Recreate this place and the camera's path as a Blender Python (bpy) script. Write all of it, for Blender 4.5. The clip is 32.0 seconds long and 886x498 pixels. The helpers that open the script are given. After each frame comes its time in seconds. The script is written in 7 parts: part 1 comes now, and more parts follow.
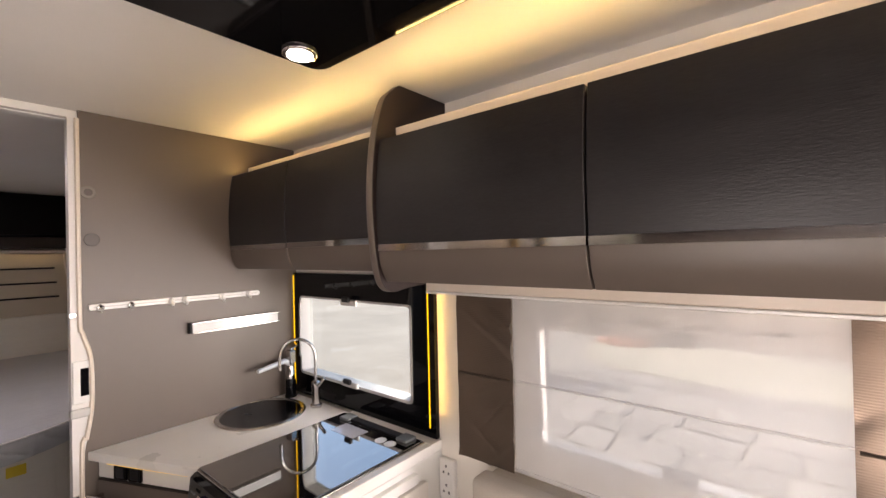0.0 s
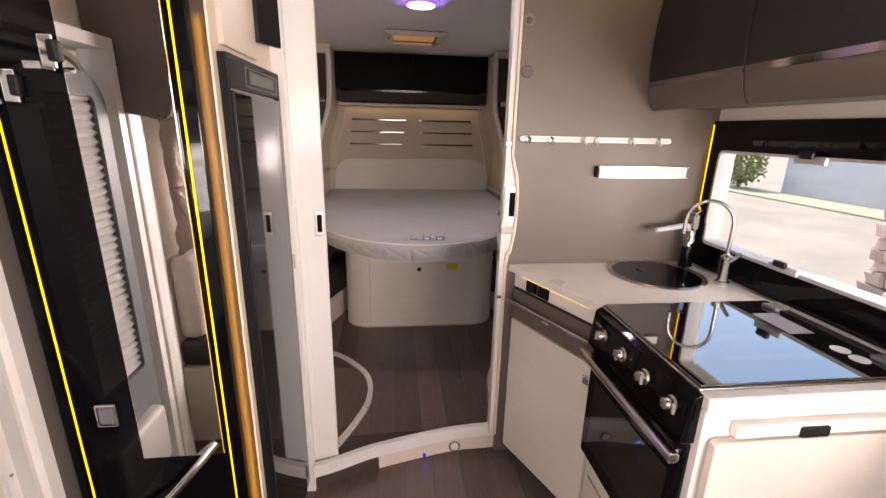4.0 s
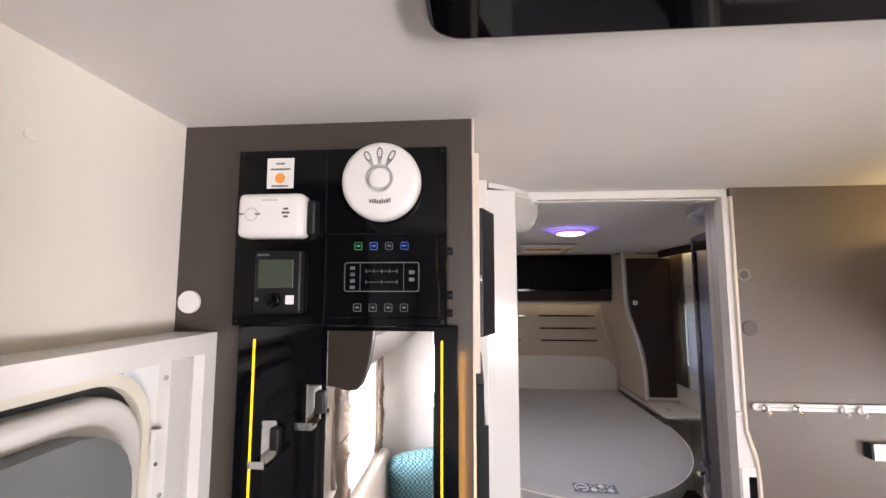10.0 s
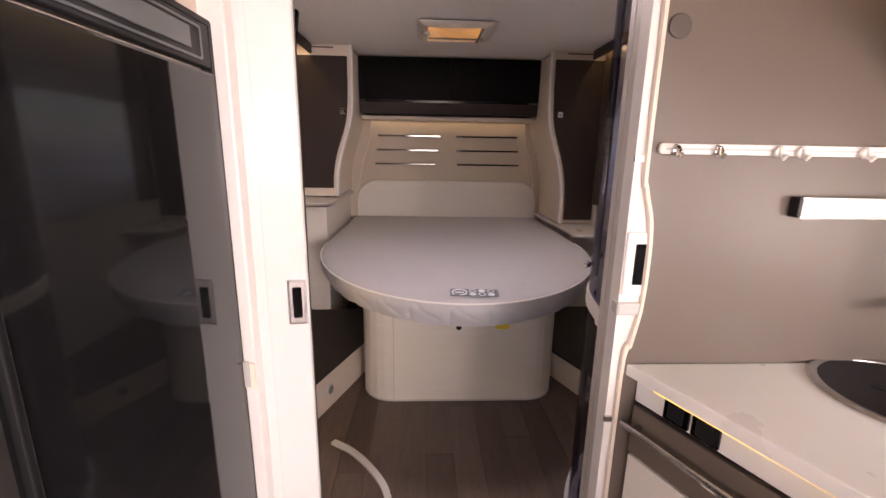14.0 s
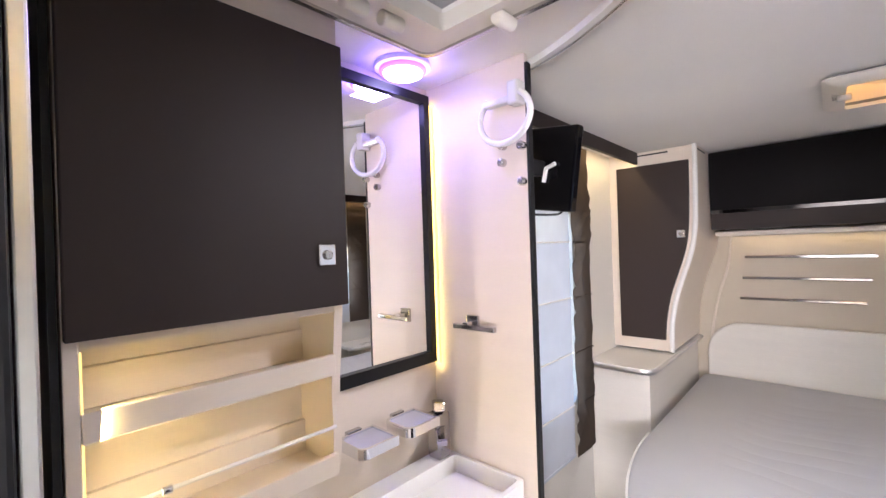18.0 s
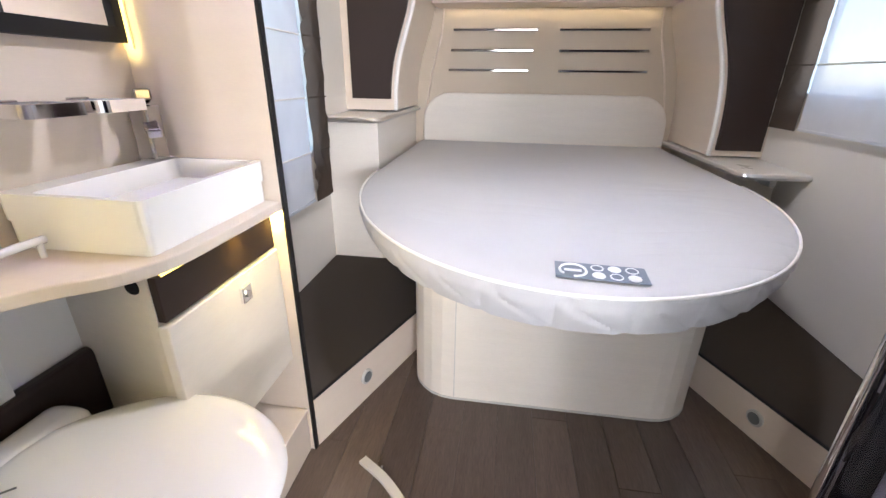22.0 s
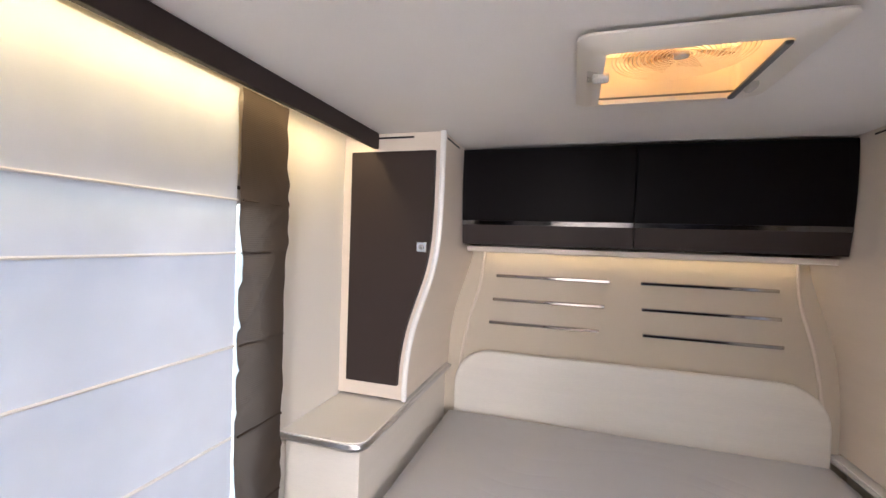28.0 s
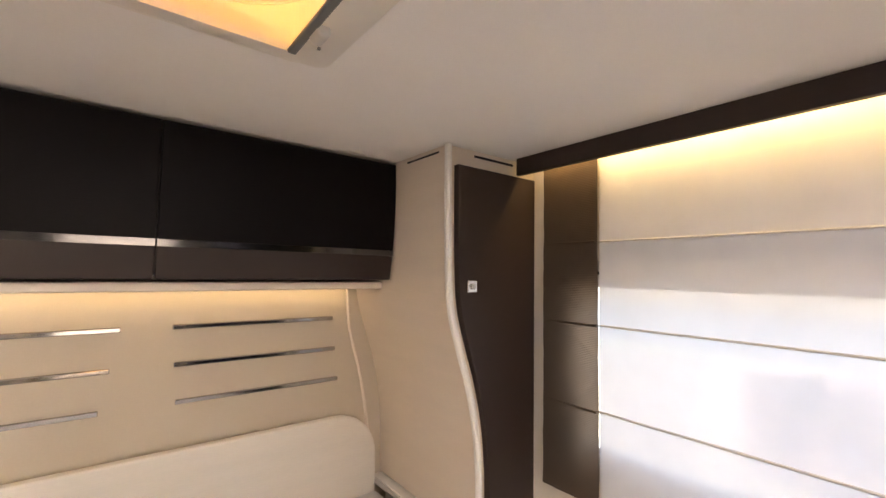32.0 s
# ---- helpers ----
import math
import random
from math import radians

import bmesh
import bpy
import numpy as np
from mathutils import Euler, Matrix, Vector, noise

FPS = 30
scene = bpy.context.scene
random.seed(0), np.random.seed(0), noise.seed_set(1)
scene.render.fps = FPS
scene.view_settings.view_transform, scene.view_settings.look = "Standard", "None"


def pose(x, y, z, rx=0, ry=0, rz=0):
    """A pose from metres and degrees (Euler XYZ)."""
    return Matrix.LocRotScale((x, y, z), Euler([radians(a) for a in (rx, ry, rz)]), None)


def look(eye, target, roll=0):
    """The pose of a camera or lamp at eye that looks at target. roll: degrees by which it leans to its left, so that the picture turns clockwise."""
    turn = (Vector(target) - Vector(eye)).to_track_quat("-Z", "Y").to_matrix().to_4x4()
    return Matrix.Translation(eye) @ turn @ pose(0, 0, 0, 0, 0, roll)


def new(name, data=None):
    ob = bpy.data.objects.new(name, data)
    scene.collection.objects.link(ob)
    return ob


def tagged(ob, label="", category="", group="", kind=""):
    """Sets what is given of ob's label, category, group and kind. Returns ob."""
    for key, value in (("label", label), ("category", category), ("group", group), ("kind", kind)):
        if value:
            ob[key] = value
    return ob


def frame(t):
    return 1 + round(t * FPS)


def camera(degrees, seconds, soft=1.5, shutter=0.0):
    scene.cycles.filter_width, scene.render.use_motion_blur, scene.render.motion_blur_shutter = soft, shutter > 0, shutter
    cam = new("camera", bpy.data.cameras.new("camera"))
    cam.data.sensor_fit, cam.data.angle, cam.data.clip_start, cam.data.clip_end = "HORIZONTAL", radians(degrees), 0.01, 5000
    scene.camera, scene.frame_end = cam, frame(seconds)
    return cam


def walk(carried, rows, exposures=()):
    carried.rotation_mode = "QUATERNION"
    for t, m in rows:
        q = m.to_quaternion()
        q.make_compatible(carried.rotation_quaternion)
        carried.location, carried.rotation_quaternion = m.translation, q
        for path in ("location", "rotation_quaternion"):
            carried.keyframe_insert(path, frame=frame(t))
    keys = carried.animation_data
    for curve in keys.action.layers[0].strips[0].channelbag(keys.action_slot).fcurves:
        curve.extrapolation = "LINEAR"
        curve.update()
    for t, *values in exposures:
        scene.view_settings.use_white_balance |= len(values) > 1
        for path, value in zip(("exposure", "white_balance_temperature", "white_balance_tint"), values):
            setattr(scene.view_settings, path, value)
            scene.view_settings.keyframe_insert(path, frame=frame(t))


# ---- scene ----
cam = camera(92.8, 32.0)
PATH = [
    (0, (0.085, 0.004, 1.52), (-1.188, 1.546, 1.533), -1.3),
    (0.5, (0.026, -0.028, 1.534), (-1.398, 1.376, 1.504), -0.6),
    (1, (-0.018, -0.083, 1.522), (-1.566, 1.18, 1.425), -0.1),
    (1.5, (-0.033, -0.111, 1.497), (-1.658, 1.036, 1.29), 0.3),
    (2, (-0.052, -0.117, 1.456), (-1.725, 0.929, 1.131), 0.7),
    (2.5, (-0.115, -0.128, 1.442), (-1.827, 0.807, 1.002), 1.2),
    (3, (-0.18, -0.135, 1.412), (-1.963, 0.618, 0.907), 1.4),
    (3.5, (-0.215, -0.129, 1.377), (-2.071, 0.386, 0.839), 1.6),
    (4, (-0.183, -0.113, 1.386), (-2.095, 0.107, 0.84), 1.3),
    (4.5, (-0.134, -0.098, 1.391), (-2.056, -0.165, 0.845), 1.4),
    (6.5, (-0.116, -0.337, 1.537), (-2.044, -0.852, 1.412), 0.2),
    (7, (-0.14, -0.377, 1.597), (-2.082, -0.854, 1.604), -0.2),
    (7.5, (-0.174, -0.421, 1.635), (-2.126, -0.847, 1.726), -0.5),
    (8, (-0.237, -0.447, 1.654), (-2.194, -0.837, 1.788), -0.7),
    (8.5, (-0.335, -0.446, 1.673), (-2.286, -0.852, 1.837), -0.5),
    (9, (-0.385, -0.464, 1.694), (-2.34, -0.832, 1.897), -0.4),
    (9.5, (-0.401, -0.473, 1.704), (-2.37, -0.753, 1.916), 0.0),
    (10, (-0.376, -0.469, 1.698), (-2.36, -0.624, 1.894), 0.0),
    (10.5, (-0.336, -0.39, 1.667), (-2.331, -0.385, 1.808), -0.2),
    (11, (-0.306, -0.308, 1.619), (-2.301, -0.171, 1.667), -0.2),
    (11.5, (-0.267, -0.264, 1.56), (-2.253, -0.045, 1.478), 0.1),
    (12, (-0.27, -0.251, 1.486), (-2.242, -0.006, 1.26), 0.7),
    (12.5, (-0.357, -0.22, 1.422), (-2.318, -0.014, 1.089), 1.2),
    (13, (-0.536, -0.158, 1.389), (-2.49, -0.016, 0.986), 1.2),
    (13.5, (-0.69, -0.154, 1.359), (-2.638, -0.043, 0.92), 1.1),
    (15.5, (-1.394, -0.062, 1.343), (-3.336, -0.179, 0.881), 0.5),
    (16, (-1.499, -0.068, 1.345), (-3.425, -0.339, 0.881), 0.3),
    (16.5, (-1.592, -0.107, 1.355), (-3.479, -0.582, 0.893), -0.1),
    (17, (-1.638, -0.154, 1.378), (-3.43, -0.951, 0.988), -1.1),
    (17.5, (-1.644, -0.177, 1.453), (-3.268, -1.326, 1.245), -2.1),
    (18, (-1.635, -0.172, 1.561), (-3.107, -1.526, 1.56), -1.9),
    (18.5, (-1.625, -0.169, 1.637), (-3.037, -1.579, 1.781), -1.2),
    (19, (-1.632, -0.166, 1.637), (-3.054, -1.568, 1.76), -0.7),
    (19.5, (-1.623, -0.159, 1.529), (-3.071, -1.539, 1.517), -0.6),
    (20, (-1.629, -0.147, 1.416), (-3.113, -1.469, 1.202), -0.8),
    (20.5, (-1.617, -0.12, 1.314), (-3.15, -1.345, 0.927), -1.1),
    (21, (-1.6, -0.102, 1.253), (-3.225, -1.12, 0.683), -0.5),
    (21.5, (-1.597, -0.104, 1.199), (-3.341, -0.799, 0.511), 0.3),
    (22, (-1.573, -0.16, 1.191), (-3.407, -0.42, 0.436), 0.8),
    (22.5, (-1.561, -0.186, 1.195), (-3.405, -0.036, 0.435), 1.5),
    (23, (-1.561, -0.202, 1.228), (-3.407, 0.217, 0.581), 3.2),
    (23.5, (-1.568, -0.194, 1.306), (-3.437, 0.351, 0.848), 4.3),
    (24, (-1.585, -0.18, 1.407), (-3.477, 0.412, 1.141), 4.7),
    (24.5, (-1.591, -0.166, 1.482), (-3.514, 0.374, 1.373), 3.9),
    (25, (-1.597, -0.173, 1.516), (-3.555, 0.23, 1.453), 2.4),
    (25.5, (-1.651, -0.142, 1.517), (-3.64, 0.062, 1.478), 1.1),
    (26, (-1.767, -0.109, 1.508), (-3.766, -0.111, 1.454), 0.1),
    (26.5, (-1.832, -0.113, 1.492), (-3.82, -0.319, 1.414), -0.3),
    (27.5, (-2.215, -0.120, 1.612), (-4.165, -0.575, 1.552), 0.8),
    (28.5, (-2.611, -0.226, 1.627), (-4.5, -0.882, 1.598), 2.5),
    (29, (-2.696, -0.223, 1.661), (-4.637, -0.703, 1.708), 3.2),
    (29.5, (-2.75, -0.194, 1.693), (-4.742, -0.341, 1.801), 3.5),
    (30, (-2.77, -0.17, 1.709), (-4.744, 0.108, 1.865), 3.1),
    (31, (-2.781, -0.032, 1.727), (-4.555, 0.881, 1.864), 2.0),
    (31.5, (-2.825, -0.022, 1.671), (-4.526, 1.019, 1.824), 1.7),
    (32, (-2.943, -0.039, 1.639), (-4.515, 1.193, 1.751), 0.9),
]
EXPOSURES = [(0.0, 1.27, 6750, 13), (1.0, 1.34, 7400, 12), (2.0, 1.40, 7000, 22), (3.0, 1.46, 6950, 21), (4.0, 1.56, 7000, 18), (6.5, 1.75, 6450, 18), (8.0, 1.78, 6300, 15), (9.0, 1.58, 6250, 12), (10.0, 1.55, 6150, 11), (11.0, 1.58, 5950, 11), (12.0, 1.65, 6400, 18), (13.0, 1.85, 7000, 24), (14.4, 1.95, 6900, 22), (15.5, 2.8, 6500, 15), (16.0, 2.92, 6200, 13), (17.0, 3.1, 6100, 2), (18.0, 2.95, 5900, 10), (18.5, 2.85, 6100, 14), (19.0, 3.0, 6250, 26), (20.0, 2.80, 6700, 23), (21.0, 2.9, 7100, 30), (22.0, 3.0, 5800, 7), (23.0, 3.18, 6100, 3), (24.0, 3.09, 6200, 4), (25.0, 3.0, 6400, 4), (26.0, 2.80, 6350, 9), (29.0, 3.27, 5750, 9), (30.0, 3.5, 5550, 6), (31.0, 3.3, 6000, 6), (32.0, 3.3, 7350, 11)]
walk(cam, [(t, look(eye, target, roll)) for t, eye, target, roll in PATH], EXPOSURES)

# ---- world, sun, lamps ----
world = bpy.data.worlds.new("sky")
scene.world = world
world.use_nodes = True
_n = world.node_tree.nodes
_l = world.node_tree.links
_n.clear()
_sky = _n.new("ShaderNodeTexSky")
_sky.sky_type = "NISHITA"
_sky.sun_disc = False
_sky.sun_elevation = radians(48)
_sky.sun_rotation = radians(265)
_bg = _n.new("ShaderNodeBackground")
_bg.inputs["Strength"].default_value = 0.13
_wo = _n.new("ShaderNodeOutputWorld")
_l.new(_sky.outputs["Color"], _bg.inputs["Color"])
_l.new(_bg.outputs["Background"], _wo.inputs["Surface"])


def lamp(name, kind, m, power, colour, **more):
    data = bpy.data.lights.new(name, kind)
    data.energy, data.color = power, colour
    if "size" in more:
        data.shape = "RECTANGLE"
        data.size, data.size_y = more["size"]
    if more.get("round"):
        data.shape = "ELLIPSE"
    if "radius" in more:
        data.shadow_soft_size = more["radius"]
    if "spot" in more:
        data.spot_size, data.spot_blend = radians(more["spot"]), 0.6
    ob = new(name, data)
    ob.matrix_world = m
    return ob


sun = bpy.data.lights.new("sun", "SUN")
sun.energy, sun.angle, sun.color = 2.6, radians(0.5), (1.0, 0.95, 0.88)
_sun = new("sun", sun)
_sun.matrix_world = look((0, 0, 0), (0.66, 0.0, -0.75))

# daylight in the windscreen opening behind the walker
lamp("daylight_windscreen", "AREA", look((2.55, 0.03, 1.45), (0, 0, 1.25)), 5, (1.0, 0.91, 0.89), size=(1.7, 0.75))
# and in the side windows of the cab
lamp("daylight_cab_window", "AREA", look((1.95, 1.10, 1.25), (0.2, -1.03, 1.65)), 26, (1.0, 0.91, 0.90), size=(0.75, 0.45))
# two lamps added in the unseen forward window; the second brightens the partition
lamp("forward_window_fill", "AREA", look((0.68, 1.18, 1.12), (0.4, -1.0, 1.30)), 44, (1.0, 0.91, 0.90), size=(0.70, 0.34))
lamp("forward_window_fill", "AREA", look((0.80, 1.17, 1.12), (-1.72, 0.72, 1.15)), 20, (1.0, 0.91, 0.88), size=(0.30, 0.32))
lamp("daylight_bed_window", "AREA", look((-3.27, 1.36, 1.93), (-3.29, 0.98, 1.25)), 2.6, (0.92, 0.96, 1.0), size=(1.0, 0.40))
lamp("daylight_kitchen_window", "AREA", look((-1.01, 1.17, 1.16), (-1.74, 1.00, 1.19)), 1.3, (1.0, 0.93, 0.89), size=(0.20, 0.30))
lamp("daylight_left_window", "AREA", look((0.08, -1.13, 1.12), (-0.1, 1.0, 1.20)), 18, (1.0, 0.91, 0.89), size=(0.58, 0.34))

# ---- materials ----


def material(name, colour, rough=0.5, metal=0.0, vary=0.12, scale=6.0, stretch=(1, 1, 1), grain=0.0, grain_scale=120.0,
             bump=0.0, bump_scale=200.0, coat=0.0, each=0.0, rough_vary=0.08, spec=0.5):
    m = bpy.data.materials.new(name)
    m.use_nodes = True
    nt = m.node_tree
    b = nt.nodes["Principled BSDF"]
    link = nt.links.new

    def node(kind, **inputs):
        nd = nt.nodes.new(kind)
        for k, v in inputs.items():
            nd.inputs[k].default_value = v
        return nd
    co = node("ShaderNodeTexCoord")
    mp = node("ShaderNodeMapping", Scale=stretch)
    link(co.outputs["Object"], mp.inputs["Vector"])
    big = node("ShaderNodeTexNoise", Scale=scale, Detail=4.0, Roughness=0.6)
    link(mp.outputs["Vector"], big.inputs["Vector"])
    fine = node("ShaderNodeTexNoise", Scale=grain_scale, Detail=3.0, Roughness=0.65)
    link(mp.outputs["Vector"], fine.inputs["Vector"])

    def centred(src, amount):
        a = nt.nodes.new("ShaderNodeMath")
        a.operation = "MULTIPLY_ADD"
        a.inputs[1].default_value, a.inputs[2].default_value = 2 * amount, 1 - amount
        link(src, a.inputs[0])
        return a.outputs[0]
    f = centred(big.outputs["Fac"], vary)
    g = centred(fine.outputs["Fac"], grain)
    mul = nt.nodes.new("ShaderNodeMath")
    mul.operation = "MULTIPLY"
    link(f, mul.inputs[0]), link(g, mul.inputs[1])
    total = mul.outputs[0]
    if each:
        info = nt.nodes.new("ShaderNodeObjectInfo")
        e = centred(info.outputs["Random"], each)
        mul2 = nt.nodes.new("ShaderNodeMath")
        mul2.operation = "MULTIPLY"
        link(total, mul2.inputs[0]), link(e, mul2.inputs[1])
        total = mul2.outputs[0]
    sc = nt.nodes.new("ShaderNodeVectorMath")
    sc.operation = "SCALE"
    sc.inputs[0].default_value = colour
    link(total, sc.inputs["Scale"])
    link(sc.outputs["Vector"], b.inputs["Base Color"])
    r = nt.nodes.new("ShaderNodeMath")
    r.operation = "MULTIPLY_ADD"
    r.inputs[1].default_value, r.inputs[2].default_value = 2 * rough_vary * rough, rough * (1 - rough_vary)
    link(big.outputs["Fac"], r.inputs[0])
    link(r.outputs[0], b.inputs["Roughness"])
    b.inputs["Metallic"].default_value = metal
    b.inputs["Coat Weight"].default_value = coat
    b.inputs["Specular IOR Level"].default_value = spec
    if bump:
        bn = node("ShaderNodeTexNoise", Scale=bump_scale, Detail=3.0)
        link(mp.outputs["Vector"], bn.inputs["Vector"])
        bp = node("ShaderNodeBump", Strength=bump, Distance=0.002)
        link(bn.outputs["Fac"], bp.inputs["Height"])
        link(bp.outputs["Normal"], b.inputs["Normal"])
    return m


def glow(name, colour, strength):
    m = bpy.data.materials.new(name)
    m.use_nodes = True
    b = m.node_tree.nodes["Principled BSDF"]
    b.inputs["Base Color"].default_value = (*colour, 1)
    b.inputs["Emission Color"].default_value = (*colour, 1)
    b.inputs["Emission Strength"].default_value = strength
    return m


def glass(name, colour, rough=0.0, gloss=0.5):
    m = bpy.data.materials.new(name)
    m.use_nodes = True
    nt = m.node_tree
    nt.nodes.clear()
    out = nt.nodes.new("ShaderNodeOutputMaterial")
    tr = nt.nodes.new("ShaderNodeBsdfTransparent")
    tr.inputs["Color"].default_value = (*colour, 1)
    gl = nt.nodes.new("ShaderNodeBsdfGlossy")
    gl.inputs["Roughness"].default_value = rough
    lw = nt.nodes.new("ShaderNodeLayerWeight")
    lw.inputs["Blend"].default_value = 0.5
    pw = nt.nodes.new("ShaderNodeMath")
    pw.operation = "POWER"
    pw.inputs[1].default_value = 4.0
    ad = nt.nodes.new("ShaderNodeMath")
    ad.operation = "MULTIPLY_ADD"
    ad.inputs[1].default_value, ad.inputs[2].default_value = gloss, 0.025
    mix = nt.nodes.new("ShaderNodeMixShader")
    nt.links.new(lw.outputs["Facing"], pw.inputs[0])
    nt.links.new(pw.outputs[0], ad.inputs[0])
    nt.links.new(ad.outputs[0], mix.inputs[0])
    nt.links.new(tr.outputs[0], mix.inputs[1])
    nt.links.new(gl.outputs[0], mix.inputs[2])
    nt.links.new(mix.outputs[0], out.inputs["Surface"])
    return m


def fabric(name, colour, through_colour, sheer, weave=900.0, trans=0.5):
    """A thin cloth that lets light through."""
    m = bpy.data.materials.new(name)
    m.use_nodes = True
    nt = m.node_tree
    nt.nodes.clear()
    out = nt.nodes.new("ShaderNodeOutputMaterial")
    co = nt.nodes.new("ShaderNodeTexCoord")
    nz = nt.nodes.new("ShaderNodeTexNoise")
    nz.inputs["Scale"].default_value = 9.0
    nt.links.new(co.outputs["Object"], nz.inputs["Vector"])
    wv = nt.nodes.new("ShaderNodeTexNoise")
    wv.inputs["Scale"].default_value = weave
    nt.links.new(co.outputs["Object"], wv.inputs["Vector"])
    bp = nt.nodes.new("ShaderNodeBump")
    bp.inputs["Strength"].default_value, bp.inputs["Distance"].default_value = 0.3, 0.001
    nt.links.new(wv.outputs["Fac"], bp.inputs["Height"])
    sc = nt.nodes.new("ShaderNodeVectorMath")
    sc.operation = "SCALE"
    sc.inputs[0].default_value = colour
    mr = nt.nodes.new("ShaderNodeMapRange")
    mr.inputs["To Min"].default_value, mr.inputs["To Max"].default_value = 0.9, 1.1
    nt.links.new(nz.outputs["Fac"], mr.inputs["Value"])
    nt.links.new(mr.outputs[0], sc.inputs["Scale"])
    df = nt.nodes.new("ShaderNodeBsdfDiffuse")
    nt.links.new(sc.outputs["Vector"], df.inputs["Color"])
    nt.links.new(bp.outputs["Normal"], df.inputs["Normal"])
    tl = nt.nodes.new("ShaderNodeBsdfTranslucent")
    tl.inputs["Color"].default_value = (*through_colour, 1)
    tr = nt.nodes.new("ShaderNodeBsdfTransparent")
    m1 = nt.nodes.new("ShaderNodeMixShader")
    m1.inputs[0].default_value = trans
    m2 = nt.nodes.new("ShaderNodeMixShader")
    m2.inputs[0].default_value = sheer
    nt.links.new(df.outputs[0], m1.inputs[1])
    nt.links.new(tl.outputs[0], m1.inputs[2])
    nt.links.new(m1.outputs[0], m2.inputs[1])
    nt.links.new(tr.outputs[0], m2.inputs[2])
    nt.links.new(m2.outputs[0], out.inputs["Surface"])
    return m


TAUPE = material("taupe_laminate", (0.124, 0.098, 0.081), 0.42, vary=0.06, scale=3, grain=0.05, grain_scale=300, bump=0.06, bump_scale=500)
BROWN = material("brown_laminate", (0.0285, 0.0188, 0.0166), 0.5, spec=0.3, vary=0.08, scale=3, grain=0.06, grain_scale=260, bump=0.05, bump_scale=400)
WENGE = material("dark_wood", (0.019, 0.0165, 0.0170), 0.40, vary=0.30, scale=2.2, stretch=(1.2, 1.2, 9), grain=0.5, grain_scale=45, bump=0.20, bump_scale=60, spec=0.38)
# near-black, low-specular copy of dark_wood for the rear locker doors
WENGE_R = material("dark_wood_near_black", (0.0040, 0.0028, 0.0033), 0.45, vary=0.25, scale=2.2, stretch=(1.2, 1.2, 9), grain=0.4, grain_scale=45, bump=0.25, bump_scale=60, spec=0.08)
WENGE_L = material("dark_wood_streaked", (0.054, 0.045, 0.046), 0.36, vary=0.55, scale=2.6, stretch=(1.0, 1.0, 12), grain=0.7, grain_scale=45, bump=0.30, bump_scale=60)
CREAM = material("cream_laminate", (0.68, 0.595, 0.505), 0.40, vary=0.05, scale=3, stretch=(1, 1, 8), grain=0.05, grain_scale=60, bump=0.04, bump_scale=300)
PALEWOOD = material("pale_wood", (0.70, 0.655, 0.59), 0.38, vary=0.06, scale=3, stretch=(1, 1, 10), grain=0.07, grain_scale=50, bump=0.05, bump_scale=120)
BEIGE = material("beige_panel", (0.53, 0.455, 0.355), 0.5, vary=0.05, scale=3, grain=0.05, grain_scale=200, bump=0.08, bump_scale=400)
WALLCLOTH = material("cream_wall_cloth", (0.76, 0.72, 0.655), 0.85, vary=0.04, scale=2, grain=0.05, grain_scale=500, bump=0.25, bump_scale=700)
CEIL = material("ceiling_cloth", (0.80, 0.775, 0.745), 0.9, vary=0.05, scale=2.5, grain=0.05, grain_scale=500, bump=0.25, bump_scale=650)
WHITE = material("white_paint", (0.74, 0.726, 0.70), 0.30, vary=0.03, scale=4, grain=0.02, bump=0.02)
GLOSSWHITE = material("gloss_white", (0.72, 0.71, 0.695), 0.12, vary=0.02, scale=4, coat=0.4)
CERAMIC = material("white_ceramic", (0.86, 0.85, 0.83), 0.10, vary=0.02, coat=0.5)
WORKTOP = material("worktop_white", (0.74, 0.72, 0.69), 0.28, vary=0.03, scale=5, grain=0.06, grain_scale=700)
BLACK = material("black_gloss", (0.003, 0.003, 0.004), 0.05, vary=0.1, spec=0.20)
BLACKM = material("black_matt", (0.008, 0.008, 0.009), 0.42, vary=0.15, grain=0.1, spec=0.28)
FRIDGE = material("fridge_gloss", (0.010, 0.010, 0.011), 0.05, vary=0.08, spec=0.55)
SHOWERB = material("shower_panel", (0.022, 0.021, 0.027), 0.20, vary=0.15, scale=4, coat=0.2)
CHROME = material("chrome", (0.80, 0.80, 0.81), 0.06, 1.0, vary=0.02)
REARCHROME = material("dark_chrome", (0.11, 0.105, 0.105), 0.10, 1.0, vary=0.1)
DARKCHROME = material("smoked_chrome", (0.42, 0.40, 0.39), 0.09, 1.0, vary=0.1)
SATIN = material("satin_chrome", (0.66, 0.66, 0.69), 0.28, 0.35, vary=0.05)
TAPCHROME = material("tap_chrome", (0.50, 0.49, 0.49), 0.08, 1.0, vary=0.03)
STEEL = material("brushed_steel", (0.55, 0.53, 0.51), 0.25, 1.0, vary=0.06, grain=0.1, grain_scale=200)
ALU = material("aluminium", (0.62, 0.61, 0.60), 0.32, 1.0, vary=0.05, grain=0.06)
GREYPL = material("grey_plastic", (0.135, 0.145, 0.150), 0.45, vary=0.05, grain=0.05, bump=0.1, bump_scale=500)
LGREY = material("light_grey_plastic", (0.50, 0.49, 0.47), 0.4, vary=0.05)
IVORY_W = material("white_foil", (0.72, 0.70, 0.67), 0.5, vary=0.03, grain=0.02, spec=0.3)
IVORY = material("ivory_plastic", (0.74, 0.70, 0.60), 0.38, vary=0.05)
